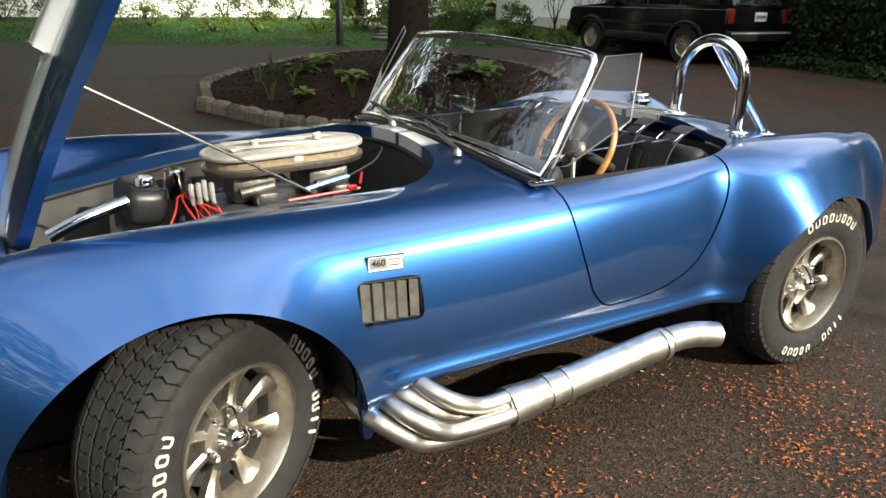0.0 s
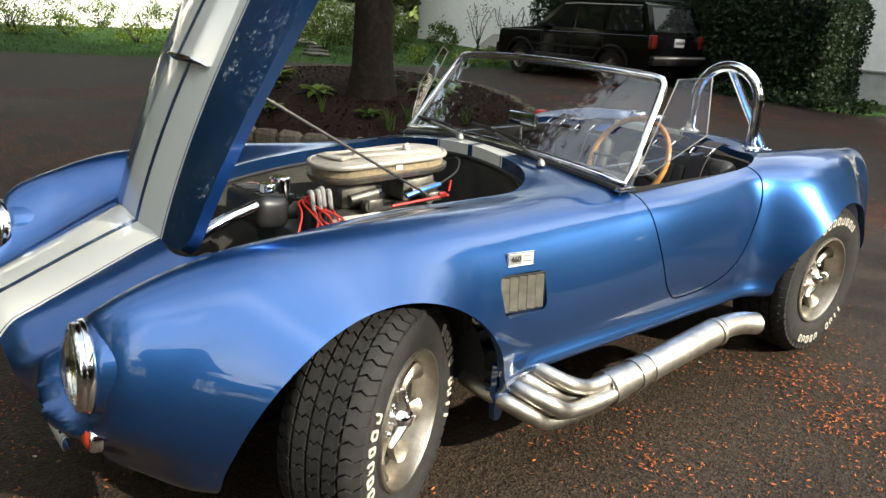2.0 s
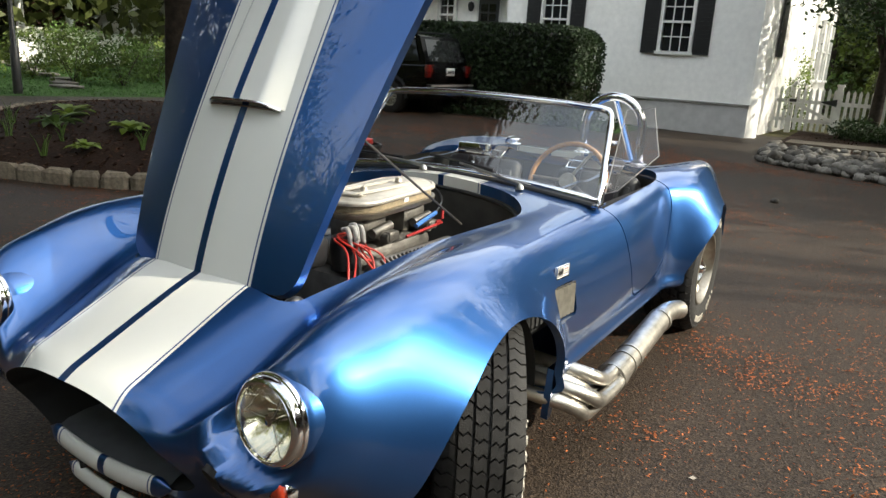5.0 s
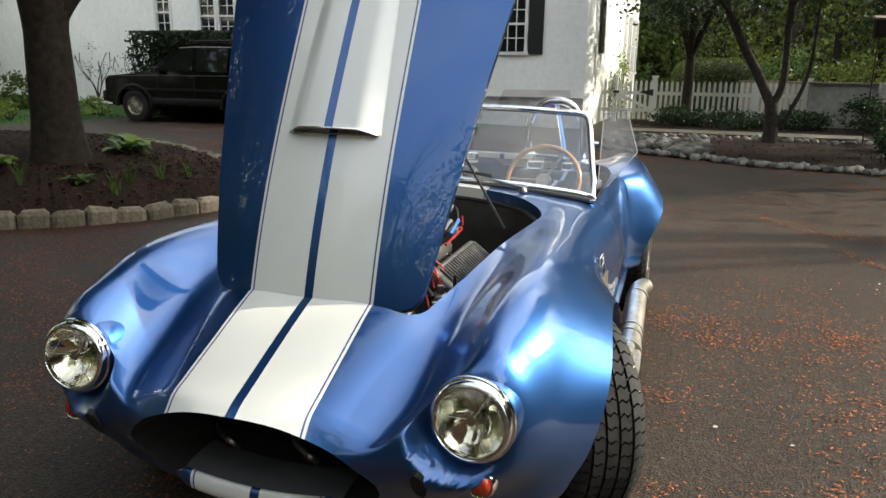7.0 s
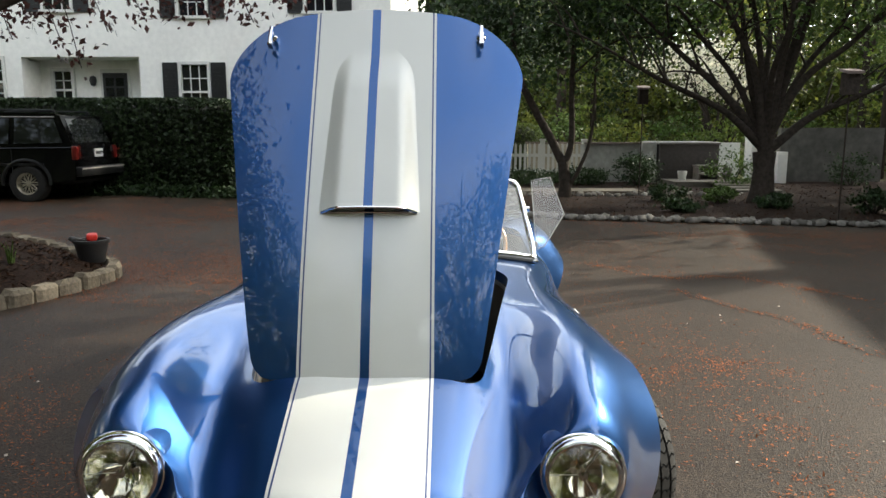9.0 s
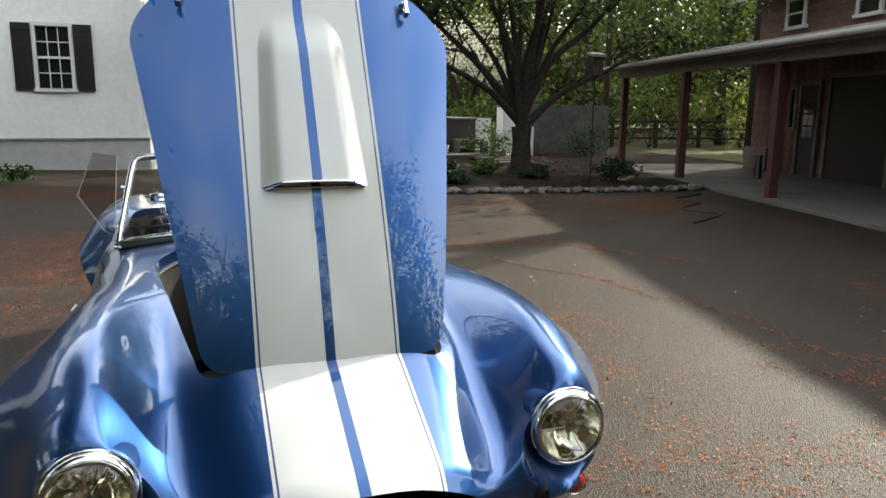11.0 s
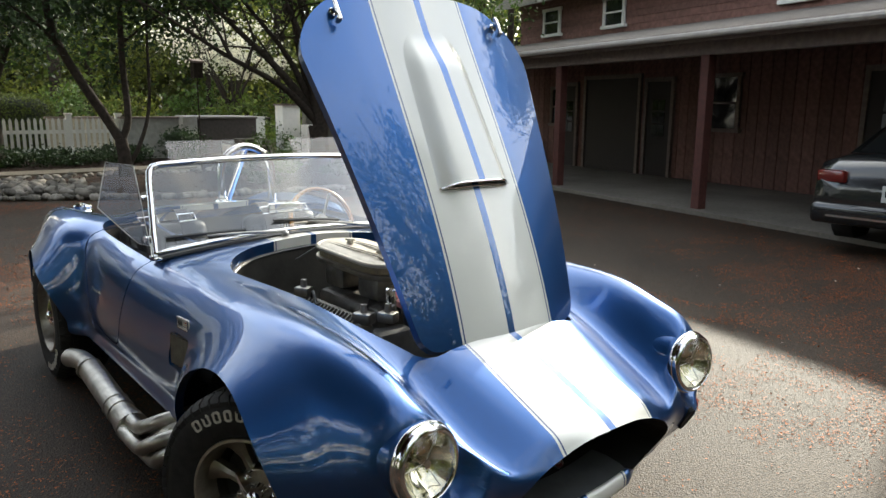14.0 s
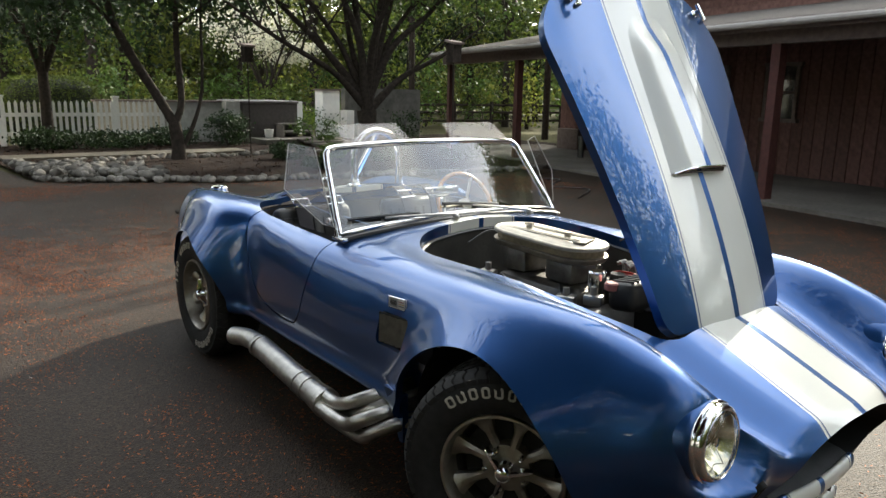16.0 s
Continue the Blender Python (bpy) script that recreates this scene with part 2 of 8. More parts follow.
    def grid(self, P, flip=False):
        """P: array (rows, columns, 3)."""
        a, b = P.shape[:2]
        f = [(i * b + j, i * b + j + 1, (i + 1) * b + j + 1, (i + 1) * b + j) for i in range(a - 1) for j in range(b - 1)]
        return self.add(P.reshape(-1, 3), [q[::-1] for q in f] if flip else f)


def make(name, m, material, parent=None, label="", smooth=40, matrix=None):
    """Links what a Mesh has collected as one object."""
    me = bpy.data.meshes.new(name)
    me.from_pydata(m.v, [], m.f)
    me.materials.append(material)
    if smooth:
        me.polygons.foreach_set("use_smooth", [True] * len(me.polygons))
        me.set_sharp_from_angle(angle=radians(smooth))
    me.update()
    ob = new(name, me)
    if parent is not None:
        ob.parent = parent
    if matrix is not None:
        ob.matrix_basis = matrix
    if label:
        ob["label"] = label
    return ob


def empty(name, m=None):
    ob = new(name)
    ob.empty_display_size = 0.2
    if m is not None:
        ob.matrix_basis = m
    return ob


def share(name, ob, parent, m):
    """Another object on the same mesh."""
    o = new(name, ob.data)
    o.parent = parent
    o.matrix_basis = m
    return o


def sm(a, b, x):
    t = np.clip((np.asarray(x, float) - a) / (b - a), 0, 1)
    return t * t * (3 - 2 * t)


def arc(c, r, a0, a1, n, ax=(1, 0, 0), ay=(0, 1, 0)):
    c, ax, ay = Vector(c), Vector(ax), Vector(ay)
    return [c + ax * (r * math.cos(radians(a0 + (a1 - a0) * i / (n - 1)))) + ay * (r * math.sin(radians(a0 + (a1 - a0) * i / (n - 1)))) for i in range(n)]


def curve(pts, n=24):
    """Smooth line through the points."""
    P = np.array([tuple(p) for p in pts], float)
    P = np.vstack([2 * P[0] - P[1], P, 2 * P[-1] - P[-2]])
    out = []
    for i in range(1, len(P) - 2):
        for t in np.linspace(0, 1, n, endpoint=False):
            a, b, c, d = P[i - 1:i + 3]
            out.append(0.5 * (2 * b + (c - a) * t + (2 * a - 5 * b + 4 * c - d) * t * t + (3 * b - a - 3 * c + d) * t ** 3))
    out.append(P[-2])
    return [Vector(p) for p in out]


# ---- the sports car: front axle at the origin, nose towards -x, left side towards -y ----
car = tagged(empty("sports_car"), "open blue roadster with cream racing stripes and a raised hood", "car")

STN = [-0.80, -0.765, -0.68, -0.55, -0.36, -0.10, 0.20, 0.55, 0.95, 1.30, 1.70, 1.86, 1.98, 2.29, 2.64, 3.00, 3.24]
# half section, from the top centre round to the bottom centre: sideways place and height along the stations
SEC_Y = [
    [0.0] * 17,
    [.140, .200, .220, .240, .260, .270, .280, .300, .320, .320, .300, .289, .280, .280, .260, .220, .150],
    [.270, .360, .410, .425, .435, .440, .440, .470, .500, .520, .500, .489, .480, .480, .440, .360, .250],
    [.340, .450, .578, .585, .605, .620, .625, .620, .630, .650, .680, .685, .706, .712, .690, .600, .420],
    [.360, .550, .664, .705, .740, .760, .755, .735, .735, .755, .755, .750, .832, .850, .800, .730, .500],
    [.365, .600, .703, .778, .835, .855, .825, .790, .790, .800, .795, .788, .893, .915, .855, .775, .550],
    [.350, .500, .640, .740, .800, .835, .820, .790, .790, .790, .790, .782, .880, .905, .845, .765, .530],
    [.250, .380, .500, .600, .650, .690, .720, .730, .730, .730, .730, .733, .790, .825, .780, .620, .360],
    [0.0] * 17,
]
SEC_Z = [
    [.565, .588, .625, .682, .757, .810, .845, .865, .895, .900, .910, .913, .915, .895, .830, .720, .560],
    [.555, .580, .615, .670, .750, .800, .835, .852, .875, .880, .890, .912, .915, .895, .815, .700, .550],
    [.510, .525, .560, .618, .697, .755, .805, .825, .850, .855, .865, .871, .875, .865, .800, .680, .520],
    [.450, .578, .712, .772, .825, .845, .840, .825, .825, .830, .835, .846, .872, .897, .885, .820, .600],
    [.420, .562, .677, .705, .755, .775, .765, .750, .755, .765, .760, .768, .795, .820, .800, .730, .520],
    [.400, .470, .545, .530, .580, .600, .600, .580, .580, .580, .570, .573, .585, .600, .560, .500, .400],
    [.345, .335, .375, .360, .380, .400, .410, .410, .410, .410, .410, .415, .420, .440, .420, .400, .360],
    [.297, .250, .245, .240, .240, .250, .280, .310, .315, .315, .315, .307, .300, .300, .300, .320, .340],
    [.285, .235, .220, .200, .200, .200, .220, .250, .250, .250, .250, .250, .250, .260, .280, .310, .340],
]
SEG = [7, 8, 9, 8, 10, 9, 6, 8]


def along(vals, s, sigma=0.05):
    """Smooth value along the car."""
    xs = np.linspace(STN[0], STN[-1], 800)
    k = np.array(STN)
    v = np.array(vals, float)
    d = np.diff(v) / np.diff(k)
    m = np.concatenate([[d[0]], (d[1:] * np.diff(k)[:-1] + d[:-1] * np.diff(k)[1:]) / (k[2:] - k[:-2]), [d[-1]]])
    m[0] = d[0]
    i = np.clip(np.searchsorted(k, xs) - 1, 0, len(k) - 2)
    h = k[i + 1] - k[i]
    t = (xs - k[i]) / h
    y = (2 * t**3 - 3 * t**2 + 1) * v[i] + (t**3 - 2 * t**2 + t) * h * m[i] + (3 * t**2 - 2 * t**3) * v[i + 1] + (t**3 - t**2) * h * m[i + 1]
    step = xs[1] - xs[0]
    w = np.exp(-0.5 * (np.arange(-44, 45) * step / sigma) ** 2)
    pad = np.concatenate([2 * y[0] - y[44:0:-1], y, 2 * y[-1] - y[-2:-46:-1]])
    ys = np.convolve(pad, w / w.sum(), "valid")
    mixw = sm(STN[0], STN[0] + 0.12, xs)
    return np.interp(s, xs, y * (1 - mixw) + ys * mixw)


def half_sections(s):
    """Points (stations, columns, yz) of the half section."""
    Y = np.array([along(r, s) for r in SEC_Y])
    Z = np.array([along(r, s) for r in SEC_Z])
    Y = np.vstack([-Y[1:2], Y, -Y[-2:-1]])
    Z = np.vstack([Z[1:2], Z, Z[-2:-1]])
    cols = []
    for i, n in enumerate(SEG):
        for t in np.linspace(0, 1, n, endpoint=False):
            w = 0.5 * np.array([-t + 2 * t**2 - t**3, 2 - 5 * t**2 + 3 * t**3, t + 4 * t**2 - 3 * t**3, -t**2 + t**3])
            cols.append(np.stack([w @ Y[i:i + 4], w @ Z[i:i + 4]], -1))
    cols.append(np.stack([Y[-2], Z[-2]], -1))
    return np.stack(cols, 1)


def bow(s, y):
    return np.interp(s, [-0.80, -0.68, -0.36, 0.0, 2.5, 3.24], [0.22, 0.24, 0.10, 0.0, 0.0, -0.32])[:, None] * np.where((s < 0)[:, None], np.minimum(y**2, 0.30 + 0.15 * (y**2 - 0.30)) - 0.21 * sm(0.40, 0.54, abs(y)), y**2)


AX_F, AX_R = (-0.02, 0.315, 0.385, 1.10), (2.286, 0.33, 0.38, 1.0)


def arch_gap(x, z, a):
    return np.hypot((x - a[0]) / a[3], np.maximum(z - a[1], 0)) - a[2]


def shell(s):
    H = half_sections(s)
    full = np.concatenate([H[:, ::-1] * np.array([-1, 1]), H[:, 1:]], 1)
    y, z = full[..., 0], full[..., 1]
    x = s[:, None] + bow(s, y) + 0.10 * sm(0.50, 0.28, z) * sm(-0.45, -0.76, s)[:, None]
    side = np.sign(y) * sm(0.5, 0.7, abs(y))
    for a, k, w, fwd in ((AX_F, 0.044, 0.15, 0.0), (AX_R, 0.036, 0.20, 0.006)):
        d = np.maximum(arch_gap(x, z, a), -0.06)
        k = k * (1 - (0.1 if fwd else 0.0) * sm(a[0] - 0.05, a[0] + 0.3, x))
        y = y + side * (k + fwd * sm(a[0] - 0.05, a[0] - 0.33, x)) * np.maximum(1 - d / w, 0) ** 2 * sm(0.88, 0.68, z) * (sm(0.24, 0.44, z) if fwd else sm(0.10, 0.24, z))
    # the wings close in on the round lamps
    rho = np.hypot(abs(y) - 0.590, z - 0.600)
    near = sm(0.50, 0.58, z) * sm(0.44, 0.54, abs(y)) * sm(-0.44, -0.56, x)
    fit_in = 1 - (1 - np.minimum(1, (0.110 + 0.85 * np.maximum(0, x + 0.66)) / np.maximum(rho, 1e-6))) * near
    y, z = np.sign(y) * (0.590 + (abs(y) - 0.590) * fit_in), 0.600 + (z - 0.600) * fit_in
    rho = np.hypot(abs(y) - 0.590, z - 0.600)
    x = np.where(x < -0.4, x + sm(0.17, 0.112, rho) * np.maximum(0, -0.655 - x), x)
    return np.stack([x, y, z], -1)


stations = np.concatenate([-0.80 + 0.08 * np.linspace(0, 1, 26, endpoint=False) ** 1.5, np.linspace(-0.72, 3.24, 256)])
SURF = shell(stations)


def top_z(x, y):
    """Height of the closed body's top at a place near the centre line."""
    i = int(np.argmin(abs(stations - x)))
    mid = SURF.shape[1] // 2
    r = SURF[i, mid:mid + sum(SEG[:4])]
    return float(np.interp(abs(y), r[:, 1], r[:, 2]))


def clip(V, F, f):
    """Keeps the part of the mesh where f > 0 and gives the cut's edges."""
    V = list(V)
    f = list(f)
    cut, out, rim = {}, [], []

    def at(i, j):
        key = (min(i, j), max(i, j))
        if key not in cut:
            t = f[i] / (f[i] - f[j])
            cut[key] = len(V)
            V.append(V[i] + (V[j] - V[i]) * t)
        return cut[key]

    for q in F:
        ins = [f[i] > 0 for i in q]
        if all(ins):
            out.append(q)
        elif any(ins):
            n, poly, ends = len(q), [], []
            for k in range(n):
                i, j = q[k], q[(k + 1) % n]
                if ins[k]:
                    poly.append(i)
                if ins[k] != ins[(k + 1) % n]:
                    c = at(i, j)
                    poly.append(c)
                    ends.append(c)
            out.append(tuple(poly))
            if len(ends) == 2:
                rim.append(tuple(ends))
    return V, out, rim


def compact(V, F):
    used = sorted({i for q in F for i in q})
    k = {i: n for n, i in enumerate(used)}
    m = Mesh()
    m.v = [tuple(map(float, V[i])) for i in used]
    m.f = [tuple(k[i] for i in q) for q in F]
    return m


def rounded(px, py, bx, by, r):
    qx, qy = abs(px) - bx + r, abs(py) - by + r
    return np.hypot(np.maximum(qx, 0), np.maximum(qy, 0)) + np.minimum(np.maximum(qx, qy), 0) - r


HINGE_X, HINGE_Z, BAY_END = -0.368, 0.758, 0.92


def bay_gap(x, y):
    """Signed distance from the hood's outline seen from above, negative inside."""
    u = np.clip((x - HINGE_X) / (BAY_END - HINGE_X), 0, 1)
    w = 0.335 + 0.195 * u**0.9
    xs = x + 0.22 * y**2 * sm(0.2, 1, u)
    mid, half = (HINGE_X + BAY_END) / 2, (BAY_END - HINGE_X) / 2
    return rounded(xs - mid, y / w * 0.45, half, 0.45, np.where(xs < mid, 0.07, 0.24))


def pit_gap(x, y):
    """Cockpit's outline seen from above."""
    return rounded(x - 0.18 * y**2 - 1.54, y, 0.52, 0.665, np.where(x < 1.5, 0.05, 0.30))


def door_gap(x, z):
    front = (1.135 + 0.09 * np.clip((0.82 - z) / 0.35, 0, 1) ** 1.5) - x
    e = ((np.clip(x - 1.33, 0, 9) / 0.54) ** 2.5 + (np.clip(0.95 - z, 0, 9) / 0.52) ** 2.5) ** (1 / 2.5) - 1
    low = np.hypot(np.maximum(front + 0.09, 0), np.maximum(0.52 - z, 0)) - 0.09
    return np.maximum(np.maximum(front, e * 0.5), np.where((front > -0.09) & (z < 0.52), low, -1))


def body_faces():
    a, b = SURF.shape[:2]
    V = [p for p in SURF.reshape(-1, 3)]
    F = [(i * b + j, i * b + j + 1, (i + 1) * b + j + 1, (i + 1) * b + j) for i in range(a - 1) for j in range(b - 1)]
    return V, F


def fields(V):
    A = np.array(V)
    return A[:, 0], A[:, 1], A[:, 2]


def add_lip(m_v, m_f, rim, offset):
    """A turned-in edge along a cut."""
    made = {}
    for i, j in rim:
        for k in (i, j):
            if k not in made:
                made[k] = len(m_v)
                m_v.append(m_v[k].copy())
                m_v.append(m_v[k] + offset(m_v[k]))
        m_f.append((made[i], made[j], made[j] + 1, made[i] + 1))


V, F = body_faces()
TOPSIDE = 0.55
x, y, z = fields(V)
V, F, rim_bay = clip(V, F, np.where(z > TOPSIDE, bay_gap(x, y) - 0.004, 1.0))
x, y, z = fields(V)
V, F, rim_pit = clip(V, F, np.where(z > TOPSIDE, pit_gap(x, y), 1.0))
rims = []
for a in (AX_F, AX_R):
    x, y, z = fields(V)
    V, F, r = clip(V, F, np.where(abs(y) > 0.40, arch_gap(x, z, a), 1.0))
    rims.append(r)
x, y, z = fields(V)
V, F, rim_door = clip(V, F, np.where(abs(y) > 0.5, door_gap(x, z) - 0.0035, 1.0))
x, y, z = fields(V)
VENT = (0.505, 0.606, 0.098, 0.062)


def vent_gap(x, z):
    return rounded(x - VENT[0] + 0.06 * (z - VENT[1]), z - VENT[1] + 0.07 * (x - VENT[0]), VENT[2], VENT[3], 0.022)


V, F, rim_vent = clip(V, F, np.where(abs(y) > 0.5, vent_gap(x, z), 1.0))
inward = lambda d: (lambda p: np.array([0, -np.sign(p[1]) * d, 0]))
x, y, z = fields(V)
V, F, rim_lamp = clip(V, F, np.where(x < -0.45, np.hypot(abs(y) - 0.587, z - 0.600) - 0.090, 1.0))
add_lip(V, F, rim_bay, lambda p: np.array([0, 0, -0.045]))
add_lip(V, F, rim_pit, lambda p: np.array([0.0, 0, -0.03]))
for r in rims:
    add_lip(V, F, r, inward(0.03))
add_lip(V, F, rim_door, inward(0.02))
add_lip(V, F, rim_vent, inward(0.02))
make("body", compact(V, F), PAINT, car, "metallic blue curved body with flared wheel arches", smooth=50)

# doors
V, F = body_faces()
x, y, z = fields(V)
for sgn in (-1, 1):
    Vd, Fd, rd = clip(V, F, np.where((y * sgn > 0.45) & (z > 0.35), -door_gap(x, z) - 0.0035, -1.0))
    xx, yy, zz = fields(Vd)
    Vd, Fd, rp = clip(Vd, Fd, np.where(zz > TOPSIDE, pit_gap(xx, yy), 1.0))
    add_lip(Vd, Fd, rd, inward(0.02))
    add_lip(Vd, Fd, rp, lambda p: np.array([0, 0, -0.03]))
    make("door", compact(Vd, Fd), BLUEPAINT, car, "blue metallic door with a curved rear edge", smooth=50)

# near-black liner, coloured as the shade behind gaps, in the cockpit and wheel arches
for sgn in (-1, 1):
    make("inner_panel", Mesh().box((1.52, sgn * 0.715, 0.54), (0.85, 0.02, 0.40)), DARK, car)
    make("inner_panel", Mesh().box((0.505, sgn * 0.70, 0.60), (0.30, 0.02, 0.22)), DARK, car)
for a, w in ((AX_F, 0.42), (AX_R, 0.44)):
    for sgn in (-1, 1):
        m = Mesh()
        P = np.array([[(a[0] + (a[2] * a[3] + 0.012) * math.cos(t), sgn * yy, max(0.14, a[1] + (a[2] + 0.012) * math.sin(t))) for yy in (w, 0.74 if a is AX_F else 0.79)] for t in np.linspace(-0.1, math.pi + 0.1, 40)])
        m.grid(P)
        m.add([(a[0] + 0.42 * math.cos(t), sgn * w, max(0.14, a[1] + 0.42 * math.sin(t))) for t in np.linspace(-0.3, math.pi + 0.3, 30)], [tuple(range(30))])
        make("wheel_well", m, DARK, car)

# ---- hood ----
V, F = body_faces()
x, y, z = fields(V)
Vh, Fh, rim = clip(V, F, np.where(z > TOPSIDE, -bay_gap(np.where(x > 0.3, x + 0.05 * sm(0.3, 0.8, x), x), y) - 0.002, -1.0))
m = compact(Vh, Fh)
n0 = len(m.v)
keep = sorted({i for q in Fh for i in q})
idx = {i: n for n, i in enumerate(keep)}
Q = np.array(m.v) - np.array([HINGE_X, 0, HINGE_Z])


def hood_basis(u, y):
    u, y2 = np.asarray(u, float), np.asarray(y, float) ** 2
    return np.stack([u**i * y2**j for i in range(4) for j in range(2)], -1)


HOOD_C = np.linalg.lstsq(hood_basis(Q[:, 0], Q[:, 1]), Q[:, 2], rcond=None)[0]
Q[:, 2] = hood_basis(Q[:, 0], Q[:, 1]) @ HOOD_C
m.v = [tuple(map(float, p)) for p in Q]
m.v += [(p[0], p[1] * 0.985, p[2] - 0.035) for p in m.v]
m.f += [tuple(n0 + i for i in q)[::-1] for q in m.f]
for i, j in rim:
    i, j = idx[i], idx[j]
    m.f.append((i, j, n0 + j, n0 + i))
HOOD = pose(HINGE_X - 0.010, 0, HINGE_Z - 0.012, 0, -58.5, 0)
hood = make("hood", m, PAINT, car, "raised blue hood with cream racing stripes", smooth=50, matrix=HOOD)


def hood_z(u, y):
    return float(hood_basis(u, y) @ HOOD_C)


nu, nv = 48, 41
P, mouth_row = np.zeros((nu, nv, 3)), []
for i, t in enumerate(np.linspace(0, 1, nu)):
    u = 0.50 + 0.585 * t
    half = (0.172 - 0.030 * t) * (1 - 0.10 * sm(0.85, 1.0, t))
    hgt = 0.040 * (1 - 0.35 * t) * (1 - sm(0.70, 1.0, t))
    for j, w in enumerate(np.linspace(-1, 1, nv)):
        yy = w * half
        P[i, j] = (u, yy, hood_z(u, yy) - 0.004 + (hgt + 0.004) * (1 - sm(0.52, 1.0, abs(w))) * (1 - 0.10 * w * w))
m = Mesh().grid(P, flip=True)
scoop = make("hood_scoop", m, PAINT, hood, "cream and blue raised air scoop", smooth=60)
row = [Vector(p) for p in P[0]][3:-3]
m = Mesh()
m.tube([p + Vector((-0.003, 0, 0.001)) for p in row], 0.0042, 6)
m.tube([Vector((p.x - 0.003, p.y, hood_z(p.x, p.y) + 0.004)) for p in row], 0.0035, 6)
make("scoop_trim", m, CHROME, hood, "chrome trim round the scoop's mouth")
# near-black sheet draws the shade in the scoop's opening
m = Mesh()
m.add([tuple(p + Vector((0.02, 0, 0))) for p in row] + [(p.x + 0.02, p.y, hood_z(p.x, p.y)) for p in row], [(i, i + 1, len(row) + i + 1, len(row) + i) for i in range(len(row) - 1)])
make("scoop_mouth", m, DARK, hood)
for sgn in (-1, 1):
    m = Mesh()
    zz = hood_z(1.135, 0.352)
    m.lathe([(0.0, 0.0), (0.016, 0.0), (0.016, 0.012), (0.009, 0.02), (0.009, 0.034), (0.0, 0.036)], 16, pose(1.135, sgn * 0.352, zz))
    m.rbox((1.125, sgn * 0.352, zz + 0.036), (0.075, 0.014, 0.014), 0.005)
    m.rbox((1.095, sgn * 0.352, zz + 0.026), (0.016, 0.018, 0.03), 0.005)
    make("hood_latch", m, CHROME, hood, "chrome twist latch")
a, b = Vector((-0.135, -0.405, 1.155)), Vector((0.43, -0.40, 0.825))
make("prop_rod", Mesh().tube([a, b], 0.0042, 8), mat("dark_rod_steel", (0.10, 0.09, 0.08), 0.4, 0.7), car, "thin dark steel hood prop rod")

# ---- windscreen ----
def ws(u, v):
    """u -1..1 across, v 0..1 up."""
    bot = Vector((1.09 - 0.075 * (1 - u * u), 0.66 * u, 0.853 + 0.055 * (1 - u * u)))
    top = Vector((1.34 - 0.055 * (1 - u * u), 0.59 * u, 1.205 + 0.022 * (1 - u * u)))
    return bot.lerp(top, v)


U = np.linspace(-1, 1, 25)
ring = [ws(u, 0.0) for u in U] + [ws(1, v) for v in (0.2, 0.5, 0.8)] + [ws(0.995, 0.93), ws(0.97, 0.985)] + [ws(u, 1.0) for u in U[::-1][1:-1]] + [ws(-0.97, 0.985), ws(-0.995, 0.93)] + [ws(-1, v) for v in (0.8, 0.5, 0.2)]
screen = make("windscreen_frame", Mesh().tube(ring, 0.0155, 10, closed=True), CHROME, car, "chrome windscreen frame")
P = np.array([[tuple(ws(u * 0.99, v)) for u in U] for v in np.linspace(0.01, 0.99, 8)])
g = make("windscreen_glass", Mesh().grid(P), GLASS, car, "clear windscreen glass")
g.visible_shadow = False
make("windscreen_seal", Mesh().tube([ws(u, 0) - Vector((0.02, 0, 0.018)) for u in U], 0.014, 8), BLACK, car, "black rubber seal")
